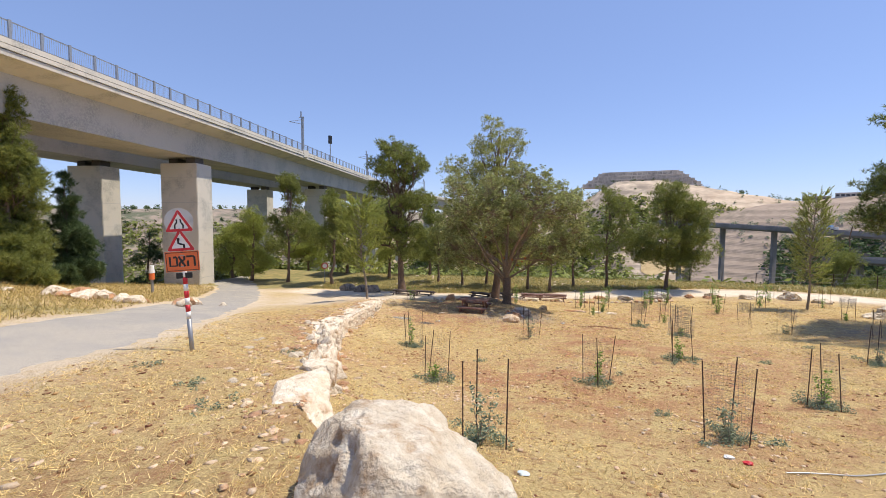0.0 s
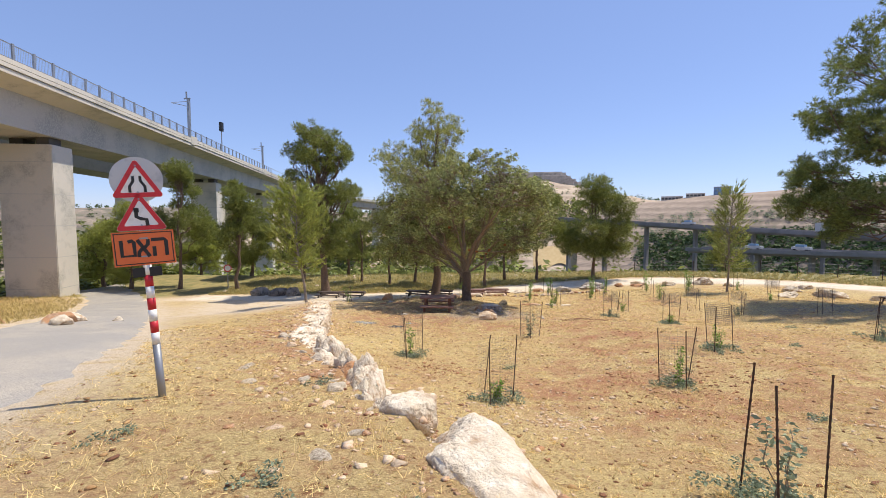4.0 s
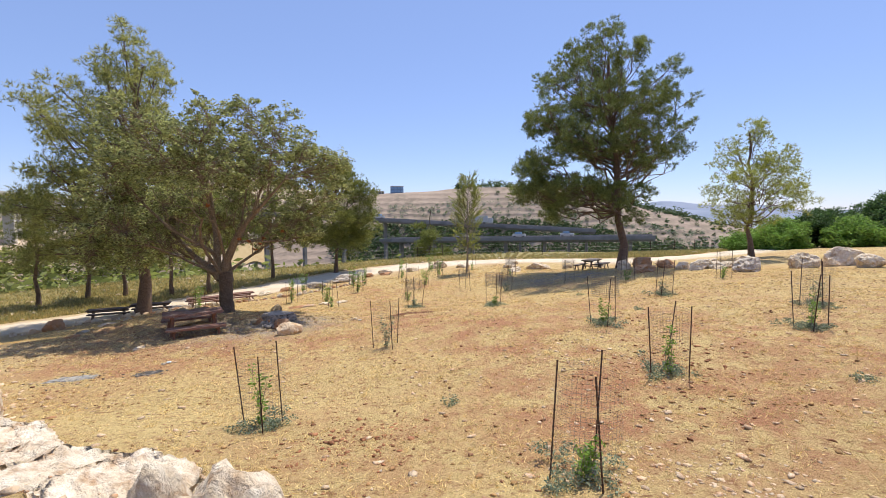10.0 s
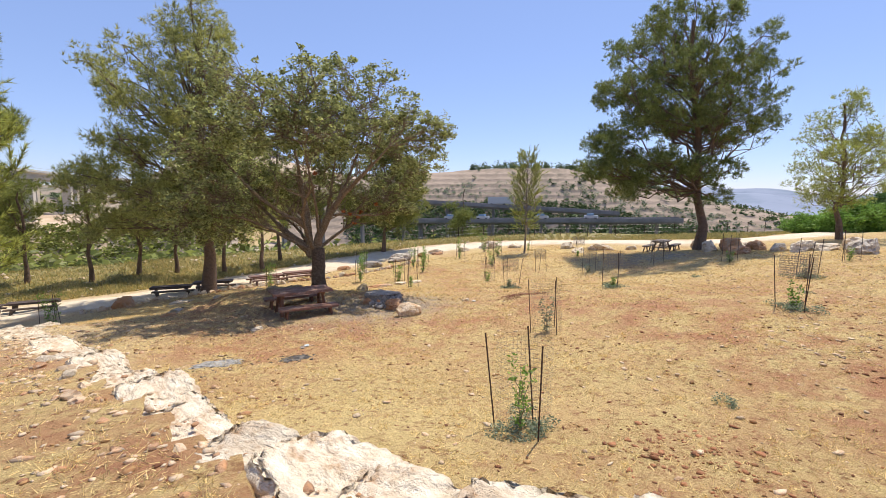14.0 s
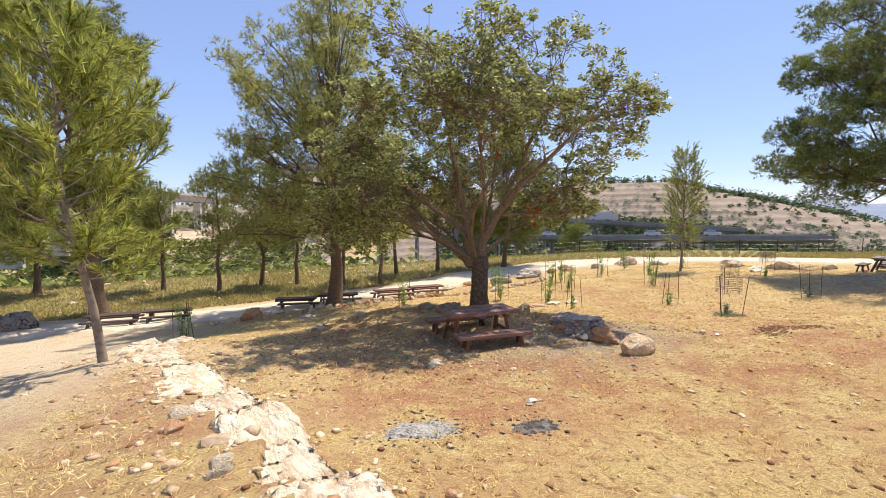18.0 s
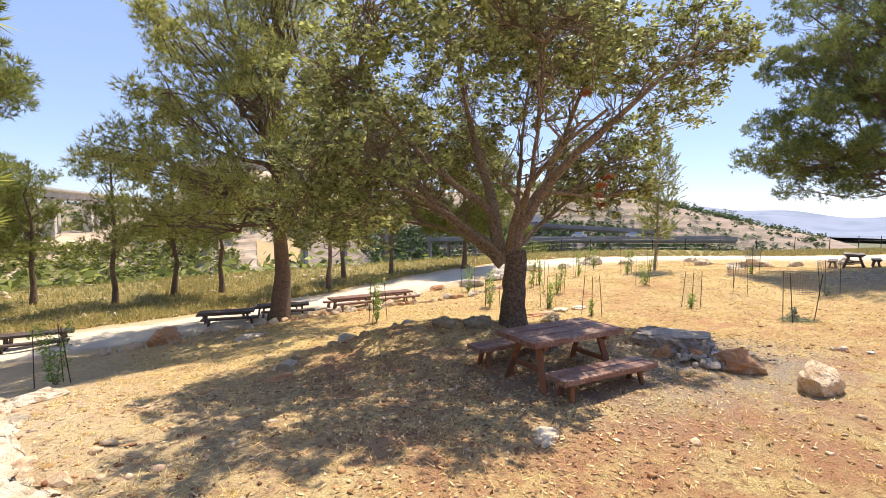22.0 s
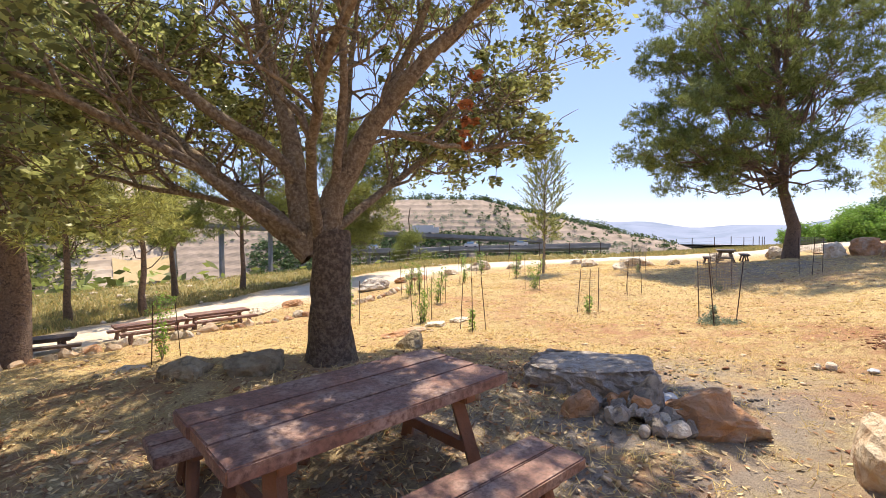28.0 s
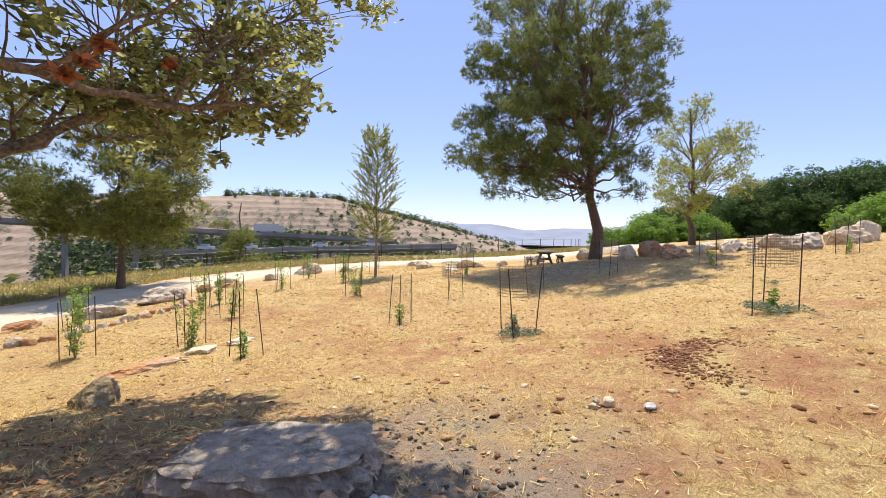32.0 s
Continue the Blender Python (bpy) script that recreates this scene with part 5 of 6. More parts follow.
def blades(name, n, place, height, material, label, seed, lie=0.35, width=0.012):
    """Single blades of dry grass."""
    rng = np.random.default_rng(seed)
    p = place(rng, n)
    n = len(p)
    d = rng.normal(size=(n, 3)) * lie + np.array((0, 0, 1.0))
    d[:, 2] = np.abs(d[:, 2]) * rng.uniform(0.2, 1, n)
    d /= np.linalg.norm(d, axis=1)[:, None]
    w = np.cross(d, rng.normal(size=(n, 3)))
    w /= np.linalg.norm(w, axis=1)[:, None]
    h = height * rng.uniform(0.4, 1.3, n)[:, None]
    v = np.stack([p - w * width, p + w * width, p + d * h], 1).reshape(-1, 3)
    return stuff(name, v, np.arange(n * 3).reshape(-1, 3), material, label, "grass")


GRASS_DRY = mat("tall_dry_grass", (0.42, 0.33, 0.13), 0.85, bump=0, per_piece=0.4, translucent=0.3)
GRASS_GREEN = mat("half_green_grass", (0.24, 0.24, 0.09), 0.85, bump=0, per_piece=0.4, translucent=0.3)
blades("tall_dry_grass", 60000, lambda r, n: near_edge(r, n)[0], 0.27, GRASS_DRY, "tall dry yellow grass beyond the path", 41, 0.4, 0.02)
blades("tall_green_grass", 30000, lambda r, n: near_edge(r, n)[0], 0.3, GRASS_GREEN, "half-green grass beyond the path", 42, 0.4, 0.02)


def left_bank(rng, n):
    x, y = rng.uniform(-60, -16, n), rng.uniform(2, 46, n)
    d = side_of(x, y, ROAD_LINE)
    keep = (d < -2.6) & (d > -26)
    x, y = x[keep], y[keep]
    return np.stack([x, y, ground(x, y)], -1)


blades("bank_grass", 60000, left_bank, 0.34, GRASS_DRY, "dry yellow grass on the bank beside the road", 43, 0.5, 0.018)


EARTH = mat("brown_earth", (0.43, 0.26, 0.11), 0.95, (0.32, 0.155, 0.068), 4, 0.5, bump=0.4, per_piece=0.3)


def lawn(rng, n):
    """Places on the mown slope, denser near the walk."""
    x, y = rng.uniform(-15, 17, n), -1 + 41 * rng.uniform(0, 1, n) ** 1.2
    ok = (np.abs(side_of(x, y, WALL_LINE)) > 0.35) & (np.abs(side_of(x, y, PATH_LINE)) > 2.2) & (np.abs(side_of(x, y, ROAD_LINE)) > 2.5) & (y > -1)
    patch = 0.5 + 0.5 * np.sin(1.1 * x + 0.6 * y) * np.sin(0.8 * y - 0.7 * x + 2) + 0.35 * np.sin(3.1 * x + 1) * np.sin(2.7 * y)
    ok &= rng.uniform(0, 1, n) < 0.25 + 0.75 * np.clip(patch, 0, 1)
    x, y = x[ok], y[ok]
    return np.stack([x, y, ground(x, y) + 0.004], -1)


blades("mown_straw", 330000, lawn, 0.10, STRAW, "mown dry straw lying on the ground", 44, 1.6, 0.0042)


def tufts(rng, n):
    c = lawn(rng, n // 9)
    i = rng.integers(0, len(c), n)
    q = c[i] + np.concatenate([rng.normal(size=(n, 2)) * 0.035, np.zeros((n, 1))], -1)
    q[:, 2] = ground(q[:, 0], q[:, 1])
    return q


blades("straw_tufts", 190000, tufts, 0.085, STRAW, "short tufts of cut dry straw", 45, 0.9, 0.004)


def pebbles(name, n, place, lo, hi, material, label, seed):
    """Loose stones joined into one mesh."""
    rng = np.random.default_rng(seed)
    bm = bmesh.new()
    bmesh.ops.create_icosphere(bm, subdivisions=1, radius=1)
    bv = np.array([v.co for v in bm.verts])
    bf = np.array([[v.index for v in f.verts] for f in bm.faces])
    bm.free()
    p = place(rng, n)
    n = len(p)
    s = lo * (hi / lo) ** (rng.uniform(0, 1, n) ** 2.2)
    a = rng.uniform(0, 2 * math.pi, n)
    shape = bv[None] * (1 + 0.55 * rng.uniform(-1, 1, (n, len(bv), 1)))
    shape = shape * np.stack([rng.uniform(0.8, 1.5, n), rng.uniform(0.7, 1.1, n), rng.uniform(0.25, 0.6, n)], -1)[:, None]
    c, si = np.cos(a)[:, None], np.sin(a)[:, None]
    x, y = shape[..., 0] * c - shape[..., 1] * si, shape[..., 0] * si + shape[..., 1] * c
    v = np.stack([x, y, shape[..., 2]], -1) * s[:, None, None] + p[:, None] + np.array((0, 0, 0.1)) * s[:, None, None]
    f = bf[None] + (np.arange(n) * len(bv))[:, None, None]
    return stuff(name, v.reshape(-1, 3), f.reshape(-1, 3), material, label, "stones")


def along(line, spread_):
    def place(rng, n):
        p = resample(line, 0.1)
        i = rng.integers(0, len(p), n)
        q = p[i] + rng.normal(size=(n, 2)) * spread_
        return np.stack([q[:, 0], q[:, 1], ground(q[:, 0], q[:, 1])], -1)
    return place


def around(x, y, r):
    def place(rng, n):
        q = np.array((x, y)) + rng.normal(size=(n, 2)) * r
        return np.stack([q[:, 0], q[:, 1], ground(q[:, 0], q[:, 1])], -1)
    return place


DUG_SOIL = mat("dug_red_soil", (0.36, 0.165, 0.078), 0.95, (0.26, 0.105, 0.05), 4, 0.5, bump=0.4, per_piece=0.3)


def dug(rng, n):
    """A crescent of dug soil."""
    a = rng.normal(size=n) * 0.75
    q = np.stack([-1.25 + 0.75 * np.sin(a) + rng.normal(size=n) * 0.16, 21.35 + 0.5 * np.cos(a) + rng.normal(size=n) * 0.16], -1)
    return np.stack([q[:, 0], q[:, 1], ground(q[:, 0], q[:, 1])], -1)


pebbles("loose_stones", 11000, lawn, 0.01, 0.06, PEBBLE, "loose pale stones strewn over the ground", 51)
pebbles("loose_red_stones", 11000, lawn, 0.01, 0.045, SOIL, "rust-red stones and clods strewn over the ground", 52)
pebbles("rubble_by_wall", 2000, along(WALL_LINE[1:], 0.75), 0.012, 0.075, PEBBLE, "pale rubble lying along the stone wall", 53)
pebbles("red_rubble", 700, along(WALL_LINE[1:], 0.8), 0.015, 0.075, RED_STONE, "rust-red rubble lying along the stone wall", 54)
SPOTS = ((-3.5, 8.8, 0.5), (-6.3, 12.5, 0.45), (-1.5, 13.2, 0.9), (-1.3, 11.4, 0.8), (-4.4, 9.6, 0.7), (0.6, 11.8, 1.0), (1.0, 8.4, 0.8))
for i, (x, y, r) in enumerate(SPOTS):
    pebbles("dug_stones", 230, around(x, y, r), 0.012, 0.05, DUG_SOIL if i % 2 else PEBBLE, "stones and clods of disturbed soil", 620 + i)
pebbles("path_rubble", 1300, lambda r, n: near_edge(r, n)[0] - np.array((0, 0, 0.0)), 0.03, 0.22, LIMESTONE, "pale stones in the grass beyond the path", 55)
pebbles("dug_clods", 1700, lambda r, n: dug(r, n), 0.008, 0.036, SOIL, "heap of dug red clods of soil", 56)
pebbles("earth_clods", 15000, lawn, 0.01, 0.045, EARTH, "crumbled earth clods between the straw", 60)
pebbles("charcoal_bits", 420, around(-4.2, 23.2, 0.7), 0.006, 0.025, CHAR, "bits of charcoal round the fire place", 57)


# ---- boulders along the path and under the trees ----
for i, (x, y, sx, sy, sz, m) in enumerate([
        (16.2, 33.9, 2.6, 1.2, 0.75, LIMESTONE), (18.0, 32.6, 1.1, 0.8, 0.5, LIMESTONE), (19.6, 30.8, 1.2, 0.9, 0.55, GREY_STONE), (17.4, 38.8, 1.2, 0.9, 0.5, LIMESTONE),
        (13.4, 41.0, 1.6, 1.0, 0.6, LIMESTONE), (11.8, 42.6, 2.0, 1.1, 0.8, LIMESTONE), (9.0, 42.4, 1.7, 0.9, 0.55, LIMESTONE), (6.2, 41.9, 1.3, 0.9, 0.4, RED_STONE),
        (4.7, 41.8, 0.9, 0.7, 0.45, RED_STONE), (2.3, 40.9, 2.6, 1.2, 0.8, GREY_STONE), (-0.4, 39.6, 1.6, 0.9, 0.6, GREY_STONE), (-2.4, 39.6, 1.3, 0.7, 0.4, RED_STONE),
        (-4.0, 39.0, 1.4, 0.7, 0.4, LIMESTONE), (-14.3, 35.2, 1.05, 0.85, 0.75, RED_STONE), (-12.0, 33.7, 1.5, 0.6, 0.35, LIMESTONE), (15.6, 23.9, 1.3, 1.2, 0.95, RED_STONE),
        (14.4, 22.9, 1.7, 1.1, 0.7, RED_STONE), (18.6, 27.6, 1.2, 1.0, 0.8, LIMESTONE), (16.4, 22.0, 1.3, 0.8, 0.6, LIMESTONE), (18.6, 21.6, 2.0, 1.1, 0.6, LIMESTONE),
        (17.0, 20.1, 1.9, 1.0, 0.55, LIMESTONE), (15.9, 18.2, 2.6, 1.4, 1.0, GREY_STONE), (19.0, 15.7, 2.1, 1.3, 1.0, LIMESTONE), (19.6, 12.8, 1.8, 1.2, 0.7, LIMESTONE),
        (20.5, 26.0, 1.5, 0.9, 0.5, LIMESTONE), (15.0, 24.9, 1.2, 0.9, 0.75, LIMESTONE), (16.9, 23.2, 1.5, 1.0, 0.8, RED_STONE), (16.2, 20.8, 1.4, 0.9, 0.8, LIMESTONE), (17.7, 19.2, 1.7, 1.1, 0.9, LIMESTONE),
        (17.6, 16.6, 1.6, 1.1, 0.9, LIMESTONE), (18.2, 14.4, 1.5, 1.0, 0.8, LIMESTONE), (13.6, 33.6, 1.7, 0.9, 0.6, LIMESTONE), (15.4, 36.6, 1.5, 0.8, 0.55, LIMESTONE), (6.6, 43.0, 1.6, 0.9, 0.6, LIMESTONE), (-16.4, 28.3, 1.4, 1.0, 0.45, LIMESTONE), (-15.5, 28.0, 1.1, 0.7, 0.35, LIMESTONE)]):
    boulder(x, y, (sx, sy, sz), 100 + i, m, 37 * i % 90 - 40, group="boulders along the path", sub=4, sharp=True, rough=0.4, sink=0.1, flat_top=0.25 if i % 3 == 0 else 0.0,
            label={LIMESTONE: "pale limestone boulder beside the dirt path", RED_STONE: "rust-red boulder beside the dirt path", GREY_STONE: "grey weathered boulder beside the path"}[m])
boulder(-8.0, 26.5, (0.85, 0.6, 0.5), 140, SHADE_STONE, 10, sub=4, sharp=True, flat_top=0.1, sink=0.16, label="large grey embedded boulder at the foot of a tree")
boulder(-8.65, 26.75, (0.75, 0.55, 0.36), 142, SHADE_STONE, 60, sub=4, sharp=True, sink=0.12, label="low embedded boulder at the foot of a tree")
rng = np.random.default_rng(83)
for i, p in enumerate(resample([(-7.3, 27.7), (-8.0, 27.65), (-8.75, 27.6), (-9.8, 27.75), (-11.06, 27.4), (-11.8, 26.8), (-12.15, 25.9)], 0.36)):
    p = p + rng.normal(size=2) * 0.09
    boulder(p[0], p[1], (rng.uniform(0.3, 0.6), rng.uniform(0.25, 0.42), rng.uniform(0.13, 0.24)), 700 + i, (SHADE_STONE, GREY_STONE, SHADE_STONE, RED_STONE)[i % 4], rng.uniform(0, 180), group="stones edging the bank", sub=3,
            sharp=True, sink=0.07, label="weathered stone set in the edge of a low bank")
boulder(-5.1, 27.6, (0.8, 0.6, 0.36), 141, SHADE_STONE, 50, sink=0.06, sub=4, sharp=True, label="small dark boulder beside a tree")
for i, (x, y, sx, sy, sz) in enumerate([(-3.4, 30.2, 1.5, 0.7, 0.24), (-2.0, 30.6, 1.0, 0.55, 0.25), (-1.1, 30.7, 0.9, 0.5, 0.26), (-9.75, 22.3, 0.5, 0.36, 0.16)]):
    boulder(x, y, (sx, sy, sz), 150 + i, RED_STONE if i == 0 else LIMESTONE, 15 + 8 * i, name="rock_slab", group="flat rocks in the lawn", label="flat rust-red rock slab showing through the straw" if i == 0 else "flat pale rock slab showing through the straw", sink=0.07, flat_top=0.4, sub=4, sharp=True, rough=0.45)
# low terrace edge of small stones
edge = thing("terrace_edging", Matrix.Identity(4), "low terrace edge of small pale and red stones", "stone edging")
rng = np.random.default_rng(17)
el = resample([(-16, 35.3), (-12.5, 35.8), (-9, 36.0), (-5, 36.2), (-1, 37.0), (3.6, 39.6)], 0.1)
s_at = 0.2
while s_at < len(el) * 0.1 - 0.4:
    p = el[int(s_at / 0.1)]
    L = rng.uniform(0.2, 0.6)
    o = new("edge_stone", chip_meshes[int(rng.integers(8))])
    o.parent = edge
    q = p + rng.normal(size=2) * 0.13
    o.matrix_world = pose(q[0], q[1], gz(*q) - 0.04, 0, 0, rng.uniform(0, 360)) @ Matrix.Diagonal((L, L * 0.75, L * 0.6, 1))
    s_at += L * 0.6


# ---- fire place ----
def slab_rock(x, y, size, turn, material, label, seed):
    """A broad block of rock with a flat, gently worn top and broken, pitted sides."""
    bm = bmesh.new()
    bmesh.ops.create_cube(bm, size=2)
    bmesh.ops.subdivide_edges(bm, edges=bm.edges[:], cuts=22, use_grid_fill=True)
    for v in bm.verts:
        p = v.co.copy()
        corner = (abs(p.x) ** 5 + abs(p.y) ** 5) ** 0.2
        p.x, p.y = p.x / max(corner, 1e-6) * max(abs(p.x), abs(p.y)), p.y / max(corner, 1e-6) * max(abs(p.x), abs(p.y))
        edge_d = max(abs(v.co.x), abs(v.co.y))
        q = Vector((p.x * 1.3, p.y, p.z * 0.7)) + Vector((seed, 0, 0))
        crag = abs(noise.noise(q * 2.1)) + 0.5 * abs(noise.noise(q * 4.7)) + 0.25 * abs(noise.noise(q * 10))
        if edge_d > 0.97:
            k = 1.06 - 0.34 * crag - 0.10 * (p.z > 0.75)
            p.x, p.y = p.x * k, p.y * k
        if p.z > 0.97:
            p.z += 0.2 * noise.noise(q * 0.9) - 0.045 * crag - 0.28 * max(0.0, edge_d - 0.78) * 2 + 0.12 * p.x
        v.co = Vector((p.x * size[0] / 2, p.y * size[1] / 2, (p.z + 1) * size[2] / 2))
    ob = part("boulder", bm, material)
    ob.matrix_world = pose(x, y, gz(x, y) - 0.34, 0, 0, turn)
    return tagged(ob, label, "boulder")


slab_rock(-5.52, 23.85, (1.3, 0.78, 0.65), -62, SLAB_STONE, "large flat-topped boulder blackened by fire", 4)
boulder(-5.64, 22.68, (0.95, 0.72, 0.50), 176, RED_STONE, -30, sub=4, sharp=True, label="orange-brown broken rock at the fire place", rough=0.4, sink=0.12)
boulder(-6.22, 23.52, (0.42, 0.3, 0.26), 173, RED_STONE, -12, sharp=True, label="brown soot-marked rock at the fire place", sink=0.03)
boulder(-5.6, 21.55, (0.9, 0.55, 0.56), 174, TAN_STONE, 12, sub=4, sharp=True, label="pale squared boulder with a rusty foot beside the fire place", rough=0.2, sink=0.1)
rng = np.random.default_rng(8)
boulder(-5.83, 23.1, (0.36, 0.3, 0.3), 177, SOOTY_STONE, 20, name="fire_stone", group="fire place stones", label="larger grey stone in the middle of the fire place", rough=0.45, sub=3, sharp=True, lift=0.08)
for i in range(58):
    a, r = rng.uniform(0, 6.28), rng.uniform(0.03, 0.46)
    x, y = -5.92 + r * math.cos(a) * 0.85, 23.08 + r * math.sin(a)
    s = rng.uniform(0.06, 0.19) * (1.1 - 0.7 * r)
    boulder(x, y, (s * 1.35, s, s * 0.9), 180 + i, (GREY_STONE, SOOTY_STONE, LIMESTONE, GREY_STONE, RED_STONE, SOOTY_STONE)[i % 6], rng.uniform(0, 360), name="fire_stone", group="fire place stones",
            label="small angular grey stone heaped at the fire place", rough=0.5, sub=2, sharp=True, lift=max(0.0, 0.09 - 0.2 * r))


def patch(name, x, y, r, material, label, n=28, seed=1, lift=0.02):
    rng = np.random.default_rng(seed)
    rings = 6
    v = [(x, y, gz(x, y) + lift)]
    edge_r = r * (1 + 0.3 * rng.uniform(-1, 1, n))
    for j in range(1, rings + 1):
        for i in range(n):
            a = 2 * math.pi * i / n
            q = edge_r[i] * j / rings
            px, py = x + q * math.cos(a) * 1.25, y + q * math.sin(a) * 0.8
            v.append((px, py, gz(px, py) + lift * (1 - (j / rings) ** 4) + rng.uniform(0, 0.012) * (j < rings) - 0.008 * (j == rings)))
    f = [(0, 1 + i, 1 + (i + 1) % n) for i in range(n)]
    f += [(1 + (j - 1) * n + i, 1 + j * n + i, 1 + j * n + (i + 1) % n, 1 + (j - 1) * n + (i + 1) % n) for j in range(1, rings) for i in range(n)]
    return tagged(put(name, v, f, material, None, True), label, "ash")


patch("ash", -5.55, 23.12, 0.2, WHITE_ASH, "grey and white ash among the fire stones", seed=4, lift=0.1)
patch("burnt_ground", -10.75, 19.45, 0.38, ASH, "patch of grey ash and charcoal on dry ground", seed=2)
patch("burnt_patch", -9.3, 19.2, 0.26, CHAR, "small black patch of charcoal on dry ground", seed=3)
pebbles("ash_bits", 260, around(-10.7, 19.45, 0.3), 0.008, 0.03, CHAR, "charcoal bits on the burnt ground", 58)
pebbles("ash_bits", 160, around(-9.3, 19.2, 0.2), 0.01, 0.035, CHAR, "charcoal bits on the burnt ground", 59)


# ---- picnic tables and benches ----
def plank_top(parent, length, width, thick, z, boards, material, name="board", offset=0.0):
    w = width / boards
    for i in range(boards):
        part(name, box_bm(length - 0.02 * (i % 2), w - 0.008, thick, pose(0, offset - width / 2 + (i + 0.5) * w, z - thick / 2), 0.008), material, parent)


def picnic_table(x, y, turn, material, leg_mat, label, length=1.78, z=None):
    t = thing("picnic_table", pose(x, y, gz(x, y) if z is None else z, 0, 0, turn), label, "picnic table", "picnic furniture")
    plank_top(t, length, 0.86, 0.075, 0.75, 3, material)
    for s in (-1, 1):
        px = s * length * 0.34
        part("bearer", box_bm(0.09, 0.7, 0.08, pose(px, 0, 0.635), 0.006), leg_mat, t)
        for k in (-1, 1):
            part("leg", rod_bm((px, k * 0.18, 0.67), (px + s * 0.06, k * 0.42, -0.04), 0.055, sides=4), leg_mat, t)
        part("cross_beam", box_bm(0.06, 0.62, 0.07, pose(px, 0, 0.3), 0.005), leg_mat, t)
    return t


def bench(x, y, turn, material, leg_mat, label, length=1.6, height=0.42, width=0.40, z=None, boards=2):
    t = thing("wooden_bench", pose(x, y, gz(x, y) if z is None else z, 0, 0, turn), label, "bench", "picnic furniture")
    plank_top(t, length, width, 0.07, height, boards, material)
    for s in (-1, 1):
        px = s * length * 0.36
        for k in (-1, 1):
            part("leg", rod_bm((px, k * 0.06, height - 0.05), (px + s * 0.04, k * 0.15, -0.04), 0.04, sides=8), leg_mat, t)
        part("bearer", box_bm(0.07, width * 0.8, 0.05, pose(px, 0, height - 0.085), 0.005), leg_mat, t)
    return t


TX, TY, TURN_T = -8.3, 23.7, 3.0
picnic_table(TX, TY, TURN_T, WOOD, WOOD_LEG, "worn red-brown wooden picnic table under a tree", z=-3.22)
bench(-8.22, 22.95, TURN_T - 3, WOOD, WOOD_LEG, "worn red-brown wooden bench beside the picnic table", 1.72, 0.40, z=-3.24)
bench(-8.42, 24.62, TURN_T, WOOD, WOOD_LEG, "worn red-brown wooden bench beside the picnic table", 1.72, 0.40, z=-3.24)
picnic_table(17.6, 29.7, 20, WOOD_GREY, WOOD_DARK, "dark weathered picnic table in the shade of a pine", 1.9)
bench(17.9, 28.9, 20, WOOD_DARK, WOOD_DARK, "dark weathered bench beside a shaded picnic table", 1.8)
bench(17.3, 30.5, 20, WOOD_DARK, WOOD_DARK, "dark weathered bench beside a shaded picnic table", 1.8)
for x, y, a, L, m in ((-12.5, 37.85, -8, 2.0, WOOD_DARK), (-10.45, 37.55, -8, 2.0, WOOD_DARK), (-7.7, 37.35, 5, 1.9, WOOD), (-5.8, 37.5, 4, 1.9, WOOD), (-20.6, 38.2, 3, 2.2, WOOD_DARK), (-18.4, 38.3, 2, 2.0, WOOD_DARK)):
    t = bench(x, y, a, m, m, "long low wooden table beside the dirt path", L, 0.5, 0.62, boards=4)
    bench(x + 0.1, y - 0.75, a, m, m, "low wooden bench beside a long table", L, 0.3, 0.26)
    bench(x - 0.1, y + 0.75, a, m, m, "low wooden bench beside a long table", L, 0.3, 0.26)


# pale stones on the bank beyond the road
rng = np.random.default_rng(91)
for i in range(26):
    t = rng.uniform(0, 1)
    x, y = -31.0 + 8.5 * t + rng.normal() * 0.8, 13.0 + 4.5 * t + rng.normal() * 0.7
    s = rng.uniform(0.4, 1.3)
    boulder(x, y, (s * 1.3, s, s * 0.6), 400 + i, LIMESTONE if i % 4 else RED_STONE, rng.uniform(0, 360), group="boulders on the road bank", label="pale limestone boulder on the bank beside the road", sub=3, sharp=True, sink=0.05)


